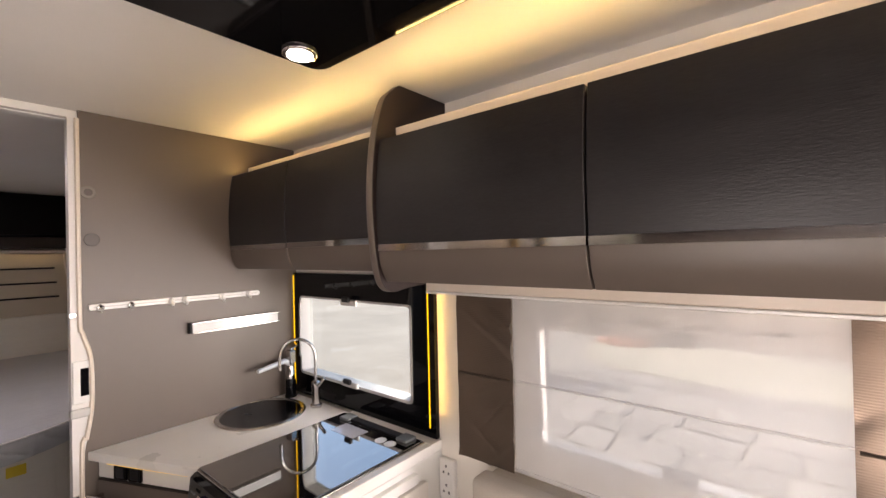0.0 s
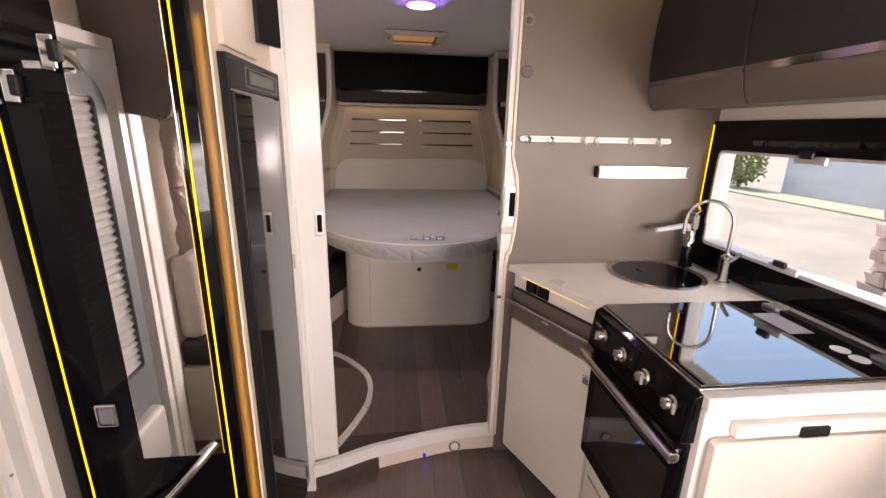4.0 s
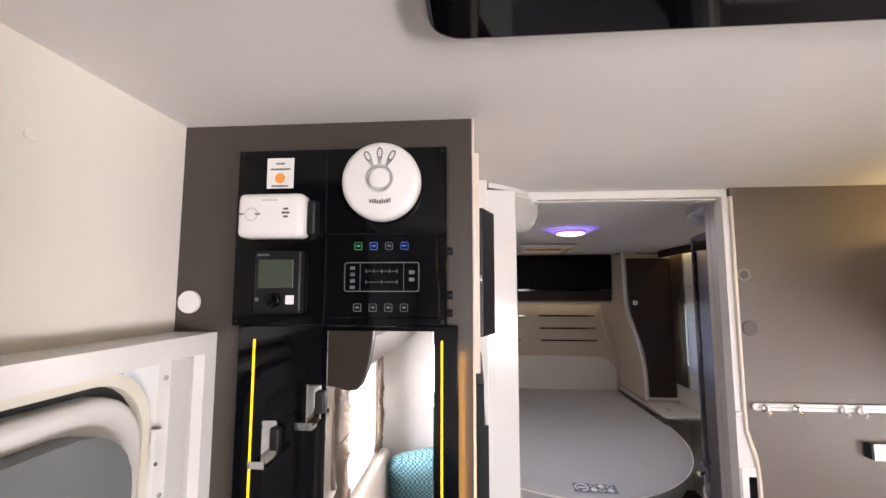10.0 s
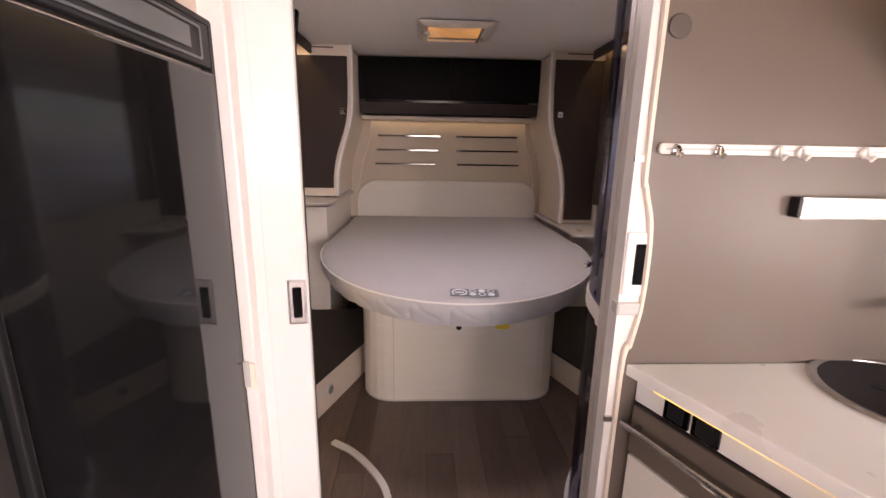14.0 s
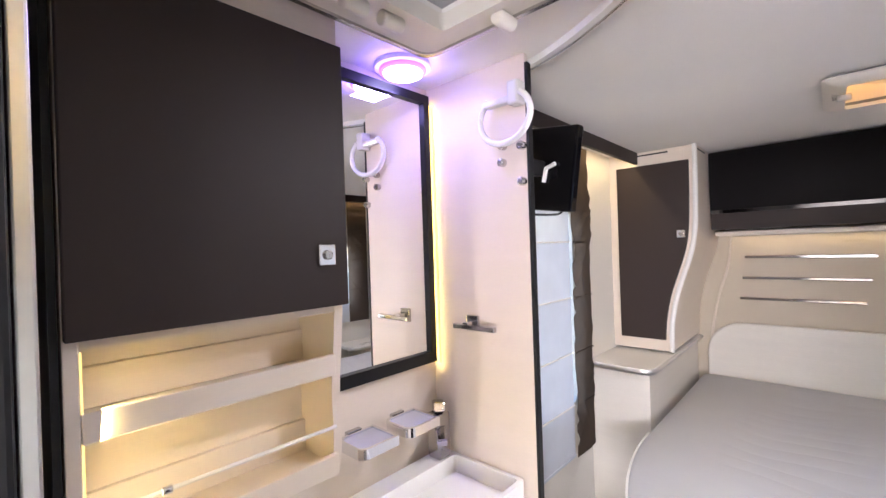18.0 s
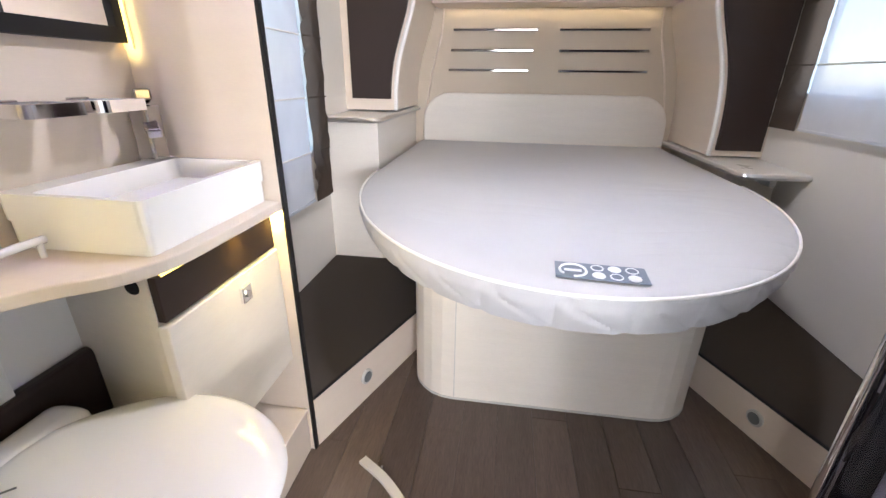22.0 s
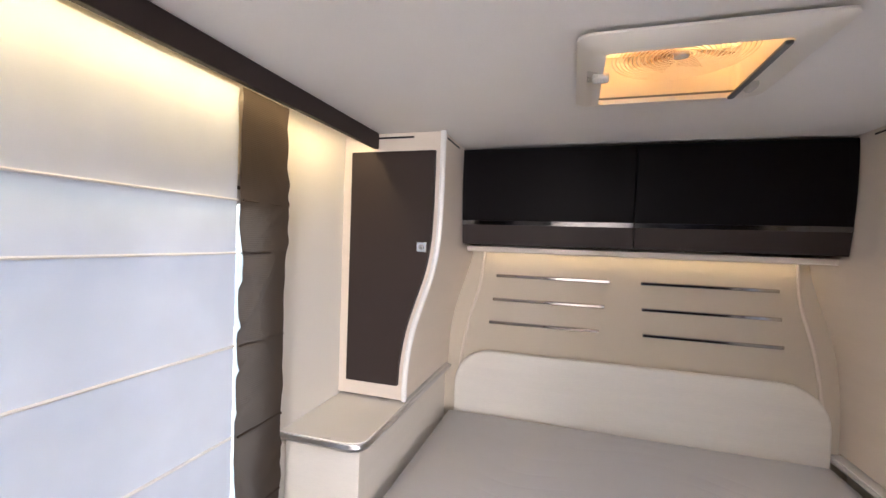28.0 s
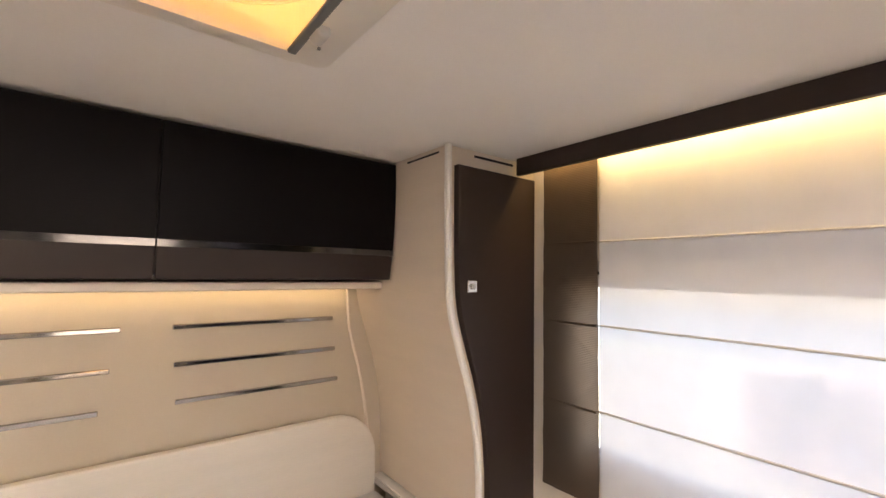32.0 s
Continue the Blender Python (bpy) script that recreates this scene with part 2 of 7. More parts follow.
PLANK = material("vinyl_plank", (0.108, 0.078, 0.064), 0.36, vary=0.42, scale=4, stretch=(1, 10, 1), grain=0.55, grain_scale=28, bump=0.10, bump_scale=60, each=0.30)
GAP = material("plank_joint", (0.055, 0.042, 0.036), 0.6)
CARPET = material("brown_carpet", (0.050, 0.040, 0.033), 0.95, vary=0.12, scale=20, grain=0.35, grain_scale=700, bump=0.6, bump_scale=900)
MATTRESS = material("mattress_cloth", (0.50, 0.50, 0.515), 0.9, vary=0.05, scale=5, grain=0.07, grain_scale=500, bump=0.35, bump_scale=500)
PIPING = material("white_piping", (0.80, 0.78, 0.75), 0.7, vary=0.04)
LEATHER = material("black_leather", (0.016, 0.014, 0.014), 0.42, vary=0.15, scale=12, bump=0.35, bump_scale=180)
SUEDE = material("beige_suede", (0.43, 0.39, 0.34), 0.9, vary=0.12, scale=9, grain=0.10, grain_scale=250, bump=0.25, bump_scale=350)
TEAL = material("teal_cushion", (0.10, 0.28, 0.33), 0.9, vary=0.2, scale=30, grain=0.3, grain_scale=200, bump=0.3)
RUBBER = material("black_rubber", (0.015, 0.015, 0.016), 0.6)
MIRROR = material("mirror_glass", (0.90, 0.90, 0.90), 0.01, 1.0, vary=0.0, rough_vary=0.0)
LABELC = material("label_blue_grey", (0.16, 0.19, 0.24), 0.5, vary=0.05)
LABELW = material("label_white", (0.78, 0.80, 0.82), 0.5, vary=0.03)
YELLOW = material("yellow_sticker", (0.70, 0.52, 0.03), 0.5, vary=0.05)
ORANGE = material("orange_dot", (0.75, 0.30, 0.05), 0.5, vary=0.05)
BLUEDOT = material("blue_button", (0.03, 0.12, 0.45), 0.4, vary=0.05)
LCD = material("lcd_green", (0.055, 0.068, 0.050), 0.2, vary=0.05, coat=0.5)
INK = material("ink_grey", (0.12, 0.12, 0.12), 0.6)
VENTW = material("hatch_plastic", (0.74, 0.70, 0.63), 0.4, vary=0.04)
SHADE = fabric("hatch_blind", (0.80, 0.66, 0.46), (0.92, 0.68, 0.40), 0.0, 500)
SMOKE = glass("fan_plastic", (0.70, 0.62, 0.54), 0.1)
SHEER = fabric("sheer_white_cloth", (0.70, 0.69, 0.68), (0.80, 0.76, 0.73), 0.40, 900, 0.12)
# copies of the sheer cloth; dimmer, bluer bedroom daylight is set in their colours
SHEER_DIM_LEFT = fabric("sheer_cloth_dimmed_left", (0.70, 0.73, 0.79), (0.36, 0.41, 0.50), 0.02, 900, 0.11)
SHEER_BED = fabric("sheer_cloth_dimmed_bed", (0.76, 0.77, 0.80), (0.30, 0.37, 0.49), 0.10, 900, 0.20)
CAP_L = material("taupe_cap", (0.17, 0.145, 0.125), 0.5, vary=0.05)
CAP_D = material("dark_taupe_cap", (0.075, 0.060, 0.052), 0.45, vary=0.05)
DRAPE = fabric("brown_drape", (0.066, 0.052, 0.042), (0.40, 0.29, 0.22), 0.004, 700, 0.16)
_d = DRAPE.node_tree
_dw = _d.nodes.new("ShaderNodeTexWave")
_dw.bands_direction = "Z"
_dw.inputs["Scale"].default_value, _dw.inputs["Distortion"].default_value = 62.0, 0.4
_d.links.new(next(n for n in _d.nodes if n.bl_idname == "ShaderNodeTexCoord").outputs["Object"], _dw.inputs["Vector"])
_db = next(n for n in _d.nodes if n.bl_idname == "ShaderNodeBump")
_db.inputs["Strength"].default_value, _db.inputs["Distance"].default_value = 0.5, 0.0025
_d.links.new(_dw.outputs["Fac"], _db.inputs["Height"])
PLEAT = fabric("pleated_white_blind", (0.80, 0.79, 0.78), (0.9, 0.9, 0.9), 0.0, 600, 0.14)
CLEAR = glass("window_glass", (0.93, 0.95, 0.94))
TINT = glass("tinted_acrylic", (0.62, 0.61, 0.67), 0.03, 0.16)
FROST = material("frosted_glass", (0.46, 0.47, 0.50), 0.25, vary=0.04, coat=0.3)
CLEARP = glass("clear_plastic", (0.80, 0.80, 0.80), 0.05)
LED_Y = glow("yellow_led", (1.0, 0.54, 0.006), 0.6)
LED_W = glow("warm_led", (1.0, 0.74, 0.36), 0.9)
LED_B = glow("blue_led", (0.035, 0.035, 0.9), 0.16)
LED_V = glow("violet_white_lamp", (0.84, 0.74, 1.0), 1.6)
LED_R = glow("violet_ring", (0.28, 0.10, 1.0), 0.26)
LILAC = material("lilac_grey_profile", (0.70, 0.68, 0.77), 0.30, vary=0.05)
LILAC_D = material("lilac_panel", (0.50, 0.48, 0.56), 0.25, vary=0.08)
TOWERTAUPE = material("dark_taupe_laminate", (0.052, 0.042, 0.034), 0.40, vary=0.06, scale=3, grain=0.06, grain_scale=300, bump=0.06, bump_scale=500)
HOBGLASS = material("hob_glass", (0.004, 0.004, 0.005), 0.015, vary=0.05, coat=1.0, spec=0.9, rough_vary=0.0)
LED_S = glow("spot_white", (1.0, 0.93, 0.84), 3.0)
ICON_G, ICON_B, ICON_W = glow("icon_green", (0.06, 0.26, 0.11), 0.05), glow("icon_blue", (0.05, 0.11, 0.42), 0.08), glow("icon_white", (0.10, 0.105, 0.11), 0.03)

# wrinkles and wavy quilting of the mattress
_q = MATTRESS.node_tree
_wv = _q.nodes.new("ShaderNodeTexWave")
_wv.bands_direction = "X"
_wv.inputs["Scale"].default_value, _wv.inputs["Distortion"].default_value = 3.4, 16.0
_wv.inputs["Detail"].default_value, _wv.inputs["Detail Scale"].default_value = 1.0, 0.42
_wm = _q.nodes.new("ShaderNodeMapping")
_wm.inputs["Rotation"].default_value = (0, 0, 0.12)
_wc = _q.nodes.new("ShaderNodeTexCoord")
_wb = _q.nodes.new("ShaderNodeBump")
_wb.inputs["Strength"].default_value, _wb.inputs["Distance"].default_value = 0.45, 0.006
_old = _q.nodes["Principled BSDF"].inputs["Normal"].links[0].from_socket
_q.links.new(_wc.outputs["Object"], _wm.inputs["Vector"])
_q.links.new(_wm.outputs["Vector"], _wv.inputs["Vector"])
_wp = _q.nodes.new("ShaderNodeMath")
_wp.operation = "POWER"
_wp.inputs[1].default_value = 0.22
_q.links.new(_wv.outputs["Fac"], _wp.inputs[0])
_wn = _q.nodes.new("ShaderNodeTexNoise")
_wn.inputs["Scale"].default_value, _wn.inputs["Detail"].default_value = 3.0, 1.0
_q.links.new(_wc.outputs["Object"], _wn.inputs["Vector"])
_wr = _q.nodes.new("ShaderNodeMapRange")
_wr.inputs["From Min"].default_value, _wr.inputs["From Max"].default_value = 0.42, 0.68
_q.links.new(_wn.outputs["Fac"], _wr.inputs["Value"])
_wx = _q.nodes.new("ShaderNodeMix")
_wx.inputs["A"].default_value = 1.0
_q.links.new(_wr.outputs["Result"], _wx.inputs["Factor"])
_q.links.new(_wp.outputs[0], _wx.inputs["B"])
_q.links.new(_wx.outputs["Result"], _wb.inputs["Height"])
_q.links.new(_old, _wb.inputs["Normal"])
_q.links.new(_wb.outputs["Normal"], _q.nodes["Principled BSDF"].inputs["Normal"])
HOBGLASS.node_tree.nodes["Principled BSDF"].inputs["Coat IOR"].default_value = 3.3
_t = TEAL.node_tree
_ck = _t.nodes.new("ShaderNodeTexChecker")
_ck.inputs["Scale"].default_value = 85.0
_ck.inputs["Color1"].default_value, _ck.inputs["Color2"].default_value = (0.04, 0.17, 0.22, 1), (0.25, 0.42, 0.46, 1)
_tc = _t.nodes.new("ShaderNodeTexCoord")
_t.links.new(_tc.outputs["Object"], _ck.inputs["Vector"])
_t.links.new(_ck.outputs["Color"], _t.nodes["Principled BSDF"].inputs["Base Color"])

# ---- mesh helpers ----


def thing(name, at, label, category, group="", kind=""):
    ob = new(name)
    ob.empty_display_size = 0.05
    ob.location = at
    return tagged(ob, label, category, group, kind)


def part(name, bm, mat, parent=None, label="", smooth=False):
    me = bpy.data.meshes.new(name)
    if smooth:
        for f in bm.faces:
            f.smooth = True
    bmesh.ops.recalc_face_normals(bm, faces=bm.faces)
    bm.to_mesh(me)
    bm.free()
    if smooth:
        me.set_sharp_from_angle(angle=radians(38))
    for mm in mat if isinstance(mat, (list, tuple)) else (mat,):
        me.materials.append(mm)
    ob = new(name, me)
    if parent is not None:
        ob.parent = parent
        if parent.type == "EMPTY":
            ob.matrix_parent_inverse = Matrix.Translation(parent.location).inverted()
    if label:
        ob["label"] = label
    return ob


def box(x0, x1, y0, y1, z0, z1, bevel=0.0, seg=2, bm=None):
    own = bmesh.new()
    bmesh.ops.create_cube(own, size=1.0, matrix=Matrix.Translation(((x0 + x1) / 2, (y0 + y1) / 2, (z0 + z1) / 2)) @ Matrix.Diagonal((abs(x1 - x0), abs(y1 - y0), abs(z1 - z0), 1)))
    if bevel:
        bmesh.ops.bevel(own, geom=own.edges[:], offset=bevel, segments=seg, affect="EDGES", profile=0.5)
    return joined(bm, own)


def joined(bm, own):
    if bm is None:
        return own
    tmp = bpy.data.meshes.new("tmp")
    own.to_mesh(tmp)
    own.free()
    bm.from_mesh(tmp)
    bpy.data.meshes.remove(tmp)
    return bm


def moved(bm, m):
    bmesh.ops.transform(bm, matrix=m, verts=bm.verts)
    return bm


def prism(points, lo, hi, axis="z", bevel=0.0, seg=2, bm=None):
    """An outline drawn out along an axis. Points: (x, y) for z, (x, z) for y, (y, z) for x."""
    own = bmesh.new()

    def at(p, d):
        return {"z": (p[0], p[1], d), "y": (p[0], d, p[1]), "x": (d, p[0], p[1])}[axis]
    a = [own.verts.new(at(p, lo)) for p in points]
    b = [own.verts.new(at(p, hi)) for p in points]
    own.faces.new(a)
    own.faces.new(list(reversed(b)))
    n = len(points)
    for i in range(n):
        own.faces.new((a[i], b[i], b[(i + 1) % n], a[(i + 1) % n]))
    bmesh.ops.recalc_face_normals(own, faces=own.faces)
    if bevel:
        caps = set()
        for f in own.faces:
            if len(f.verts) == n and n != 4 or all(abs(v.co["xyz".index(axis)] - f.verts[0].co["xyz".index(axis)]) < 1e-6 for v in f.verts):
                caps.update(f.edges)
        bmesh.ops.bevel(own, geom=list(caps), offset=bevel, segments=seg, affect="EDGES", profile=0.5)
    return joined(bm, own)


def tube(points, r, sides=10, closed=False, bm=None, flat=1.0):
    """A round bar along a line of points."""
    own = bmesh.new()
    pts = [Vector(p) for p in points]
    n = len(pts)
    rings = []
    up = None
    for i, p in enumerate(pts):
        a = pts[(i - 1) % n] if closed or i else p
        b = pts[(i + 1) % n] if closed or i < n - 1 else p
        d = (b - a).normalized()
        if up is None:
            up = Vector((0, 0, 1)) if abs(d.z) < 0.9 else Vector((1, 0, 0))
        side = d.cross(up).normalized()
        up = side.cross(d).normalized()
        rr = r[i] if isinstance(r, (list, tuple)) else r
        rings.append([own.verts.new(p + side * rr * math.cos(k * math.tau / sides) + up * rr * flat * math.sin(k * math.tau / sides)) for k in range(sides)])
    for i in range(n if closed else n - 1):
        A, B = rings[i], rings[(i + 1) % n]
        for k in range(sides):
            own.faces.new((A[k], B[k], B[(k + 1) % sides], A[(k + 1) % sides]))
    if not closed:
        own.faces.new(list(reversed(rings[0])))
        own.faces.new(rings[-1])
    return joined(bm, own)


def disc(centre, r, depth, axis="z", sides=28, bevel=0.0, r2=None, bm=None):
    own = bmesh.new()
    bmesh.ops.create_cone(own, cap_ends=True, segments=sides, radius1=r, radius2=r if r2 is None else r2, depth=depth)
    if bevel:
        bmesh.ops.bevel(own, geom=[e for e in own.edges if len(e.link_faces) == 2 and min(len(f.verts) for f in e.link_faces) == 4 and max(len(f.verts) for f in e.link_faces) > 4],
                        offset=bevel, segments=3, affect="EDGES", profile=0.5)
    turn = {"z": pose(0, 0, 0), "x": pose(0, 0, 0, 0, 90, 0), "y": pose(0, 0, 0, -90, 0, 0)}[axis]
    bmesh.ops.transform(own, matrix=Matrix.Translation(centre) @ turn, verts=own.verts)
    return joined(bm, own)


def lathe(profile, centre, sides=32, bm=None, sx=1.0, sy=1.0):
    """Rings of (radius, height) turned round z."""
    own = bmesh.new()
    rings = []
    for r, z in profile:
        rings.append([own.verts.new((centre[0] + sx * r * math.cos(k * math.tau / sides), centre[1] + sy * r * math.sin(k * math.tau / sides), centre[2] + z)) for k in range(sides)])
    for A, B in zip(rings, rings[1:]):
        for k in range(sides):
            own.faces.new((A[k], A[(k + 1) % sides], B[(k + 1) % sides], B[k]))
    if profile[0][0] > 1e-4:
        own.faces.new(list(reversed(rings[0])))
    if profile[-1][0] > 1e-4:
        own.faces.new(rings[-1])
    bmesh.ops.remove_doubles(own, verts=own.verts, dist=1e-5)
    return joined(bm, own)


def smoothline(points, steps=8):
    """A soft curve through the points."""
    p = [Vector(q) for q in points]
    p = [2 * p[0] - p[1]] + p + [2 * p[-1] - p[-2]]
    out = []
    for i in range(1, len(p) - 2):
        for s in range(steps):
            t = s / steps
            out.append(0.5 * (2 * p[i] + (p[i + 1] - p[i - 1]) * t + (2 * p[i - 1] - 5 * p[i] + 4 * p[i + 1] - p[i + 2]) * t * t + (3 * p[i] - p[i - 1] - 3 * p[i + 1] + p[i + 2]) * t ** 3))
    out.append(p[-2])
    return out


def rounded(x0, x1, y0, y1, r, n=6):
    """An outline with round corners; r: one radius or four (from x0,y0 round to x0,y1)."""
    rs = r if isinstance(r, (list, tuple)) else [r] * 4
    out = []
    for (cx, cy, a0), q in zip(((x0, y0, 180), (x1, y0, 270), (x1, y1, 0), (x0, y1, 90)), rs):
        sx, sy = (1 if cx == x0 else -1), (1 if cy == y0 else -1)
        if q <= 0:
            out.append((cx, cy))
            continue
        for k in range(n + 1):
            a = radians(a0 + 90 * k / n)
            out.append((cx + sx * q + q * math.cos(a), cy + sy * q + q * math.sin(a)))
    return out


def frame_bar(outer, inner, lo, hi, axis, bm=None):
    """A ring between two outlines with as many points."""
    own = bmesh.new()

    def at(p, d):
        return {"z": (p[0], p[1], d), "y": (p[0], d, p[1]), "x": (d, p[0], p[1])}[axis]
    n = len(outer)
    rows = [[own.verts.new(at(p, d)) for p in ring] for d in (lo, hi) for ring in (outer, inner)]
    for i in range(n):
        j = (i + 1) % n
        for a, b in ((0, 1), (1, 3), (3, 2), (2, 0)):
            own.faces.new((rows[a][i], rows[a][j], rows[b][j], rows[b][i]))
    bmesh.ops.recalc_face_normals(own, faces=own.faces)
    return joined(bm, own)


def wall_grid(axis, lo, hi, a0, a1, z0, z1, holes):
    """A wall with openings right through it. axis: that of its thickness; a: along it; holes: (a0, a1, z0, z1)."""
    As = sorted({a0, a1, *[h[0] for h in holes], *[h[1] for h in holes]})
    Zs = sorted({z0, z1, *[h[2] for h in holes], *[h[3] for h in holes]})
    bm = bmesh.new()
    solid = {}
    for i in range(len(As) - 1):
        for j in range(len(Zs) - 1):
            ca, cz = (As[i] + As[i + 1]) / 2, (Zs[j] + Zs[j + 1]) / 2
            solid[i, j] = not any(h[0] < ca < h[1] and h[2] < cz < h[3] for h in holes)
    vs = {}

    def v(i, j, d):
        if (i, j, d) not in vs:
            vs[i, j, d] = bm.verts.new((As[i], d, Zs[j]) if axis == "y" else (d, As[i], Zs[j]))
        return vs[i, j, d]
    for (i, j), s in solid.items():
        if not s:
            continue
        for d in (lo, hi):
            bm.faces.new((v(i, j, d), v(i + 1, j, d), v(i + 1, j + 1, d), v(i, j + 1, d)))
        for di, dj, e in ((-1, 0, ((0, 0), (0, 1))), (1, 0, ((1, 0), (1, 1))), (0, -1, ((0, 0), (1, 0))), (0, 1, ((0, 1), (1, 1)))):
            if not solid.get((i + di, j + dj), False):
                (p, q), (r, t) = e
                bm.faces.new((v(i + p, j + q, lo), v(i + r, j + t, lo), v(i + r, j + t, hi), v(i + p, j + q, hi)))
    bmesh.ops.recalc_face_normals(bm, faces=bm.faces)
    return bm

# ---- the shell ----
TOP = 2.015
LW, RW = -1.03, 1.10          # inner faces of the side walls
REAR, FRONT = -4.62, 2.70
UP = 0.10                     # the raised floor of the rear


def structure(ob, label, category):
    return tagged(ob, label, category, kind="structure")


wall_left = structure(part("wall_left", wall_grid("y", LW - 0.04, LW, REAR, FRONT, 0, TOP + 0.04, [(-1.07, -0.585, 0.06, 1.58), (-0.16, 0.37, 0.93, 1.31), (-3.40, -2.72, 0.86, 1.71)]), WALLCLOTH), "cream cloth-covered side wall with door and window openings", "wall")
wall_right = structure(part("wall_right", wall_grid("y", RW, RW + 0.04, REAR, FRONT, 0, TOP + 0.04, [(-1.66, -0.958, 0.985, 1.33), (-0.475, 0.24, 0.97, 1.31), (0.26, 1.05, 0.97, 1.31), (1.55, 2.35, 1.0, 1.5), (-3.70, -2.84, 1.135, 1.615)]), WALLCLOTH), "cream cloth-covered side wall with four window openings", "wall")
wall_rear = structure(part("wall_rear", box(REAR - 0.04, REAR, LW - 0.04, RW + 0.04, 0, TOP + 0.04), WALLCLOTH), "cream rear wall behind the bed", "wall")
wall_front = structure(part("wall_front", wall_grid("x", FRONT, FRONT + 0.04, LW - 0.04, RW + 0.04, 0, TOP + 0.04, [(-0.85, 0.92, 1.0, 1.80)]), WALLCLOTH), "cream front wall with a windscreen opening", "wall")

part("cover_cap", disc((-0.85, LW + 0.003, 1.894), 0.009, 0.006, "y", bevel=0.002), WALLCLOTH, wall_left, "round cloth-coloured cap")

SWAP = Matrix(((1, 0, 0, 0), (0, 0, 1, 0), (0, 1, 0, 0), (0, 0, 0, 1)))
ceiling = structure(part("ceiling", moved(wall_grid("y", TOP, TOP + 0.04, REAR, FRONT, LW - 0.0, RW + 0.0, [(-3.66, -3.31, -0.14, 0.205), (-2.245, -1.895, -0.715, -0.36)]), SWAP), CEIL), "off-white cloth ceiling", "ceiling")

floor = structure(part("floor", box(-1.80, FRONT, LW, RW, -0.05, 0.0), GAP), "grey-brown wood-effect plank floor of the living area", "floor")
# the raised floor with its swept front edge
sweep = smoothline([(-1.575, -0.445, 0), (-1.605, -0.36, 0), (-1.655, -0.24, 0), (-1.695, -0.10, 0), (-1.735, 0.08, 0), (-1.752, 0.20, 0), (-1.758, 0.315, 0)], 6)
outline = [(p.x, p.y) for p in sweep] + [(-1.80, 0.34), (-1.80, RW), (REAR, RW), (REAR, LW), (-1.58, LW), (-1.58, -0.46)]
floor_rear = structure(part("floor_rear", prism(outline, 0.001, UP - 0.004), GAP), "raised grey-brown plank floor of the bedroom", "floor")
step_trim = thing("step_trim", (-1.70, 0, 0), "curved white edging on the step to the bedroom", "step", kind="structure")


def ribbon(points, z0, z1, thick):
    """An upright band along a line on plan."""
    n = len(points)
    side = []
    for i, p in enumerate(points):
        a, b = Vector(points[max(i - 1, 0)]), Vector(points[min(i + 1, n - 1)])
        d = (b - a).to_2d().normalized()
        side.append(Vector((p[0] - d.y * thick, p[1] + d.x * thick)))
    ring = [(p[0], p[1]) for p in points] + [tuple(q) for q in reversed(side)]
    return prism(ring, z0, z1, bevel=0.0)


part("edging", ribbon(sweep, 0.075, 0.128, -0.022), WHITE, step_trim)
part("riser", ribbon([p + Vector((-0.006, 0, 0)) for p in sweep[14:]], 0.0, 0.074, -0.016), CREAM, step_trim)
ring = part("step_light_ring", disc((-1.727, 0.135, 0.038), 0.026, 0.012, "x", bevel=0.003), CHROME, step_trim)
part("lens", disc((-1.722, 0.135, 0.038), 0.018, 0.012, "x", bevel=0.003), WHITE, ring)
part("blue_diode", disc((-1.690, 0.0, 0.030), 0.007, 0.012, "x"), LED_B, step_trim)
lamp("step_blue_glow", "AREA", look((-1.682, 0.0, 0.034), (-1.60, 0.0, 0.0)), 0.004, (0.16, 0.16, 1.0), size=(0.014, 0.014))

# the entrance to the rear: the partition beside the kitchen
wall_partition = thing("wall_partition", (-1.74, 0.7, 0), "taupe laminate partition beside the kitchen", "wall", kind="structure")
part("panel", box(-1.752, -1.722, 0.315, RW - 0.001, 0.0, TOP), TAUPE, wall_partition)
jamb = [(0.286, 0.10), (0.286, TOP - 0.03), (0.312, TOP - 0.03), (0.312, 1.36), (0.318, 1.28), (0.336, 1.21), (0.341, 1.12), (0.338, 1.02), (0.324, 0.93), (0.312, 0.86), (0.312, 0.10)]
part("jamb", prism(jamb, -1.758, -1.716, "x"), IVORY_W, wall_partition)
part("jamb_bead", tube(smoothline([(-1.713, y - 0.003, z) for y, z in jamb[2:]], 4), 0.007, 6), CREAM, wall_partition, smooth=True)
lock = part("strike_plate", box(-1.722, -1.711, 0.288, 0.332, 1.05, 1.19, 0.004), WHITE, wall_partition)
part("strike_slot", box(-1.713, -1.709, 0.308, 0.330, 1.075, 1.165, 0.002), BLACK, lock)
part("catch", box(-1.740, -1.708, 0.281, 0.342, 1.005, 1.035, 0.006), LGREY, wall_partition)
cap = part("cover_cap_upper", disc((-1.720, 0.337, 1.745), 0.021, 0.006, "x", bevel=0.002), CAP_L, wall_partition)
part("cap_hole", disc((-1.7175, 0.337, 1.745), 0.012, 0.004, "x"), CAP_D, cap)
part("cover_cap_lower", disc((-1.720, 0.345, 1.587), 0.022, 0.006, "x", bevel=0.002), CAP_D, wall_partition)
for z in (0.75, 1.34):
    part("hinge_pin", box(-1.716, -1.708, 0.283, 0.300, z - 0.006, z + 0.006), STEEL, wall_partition)

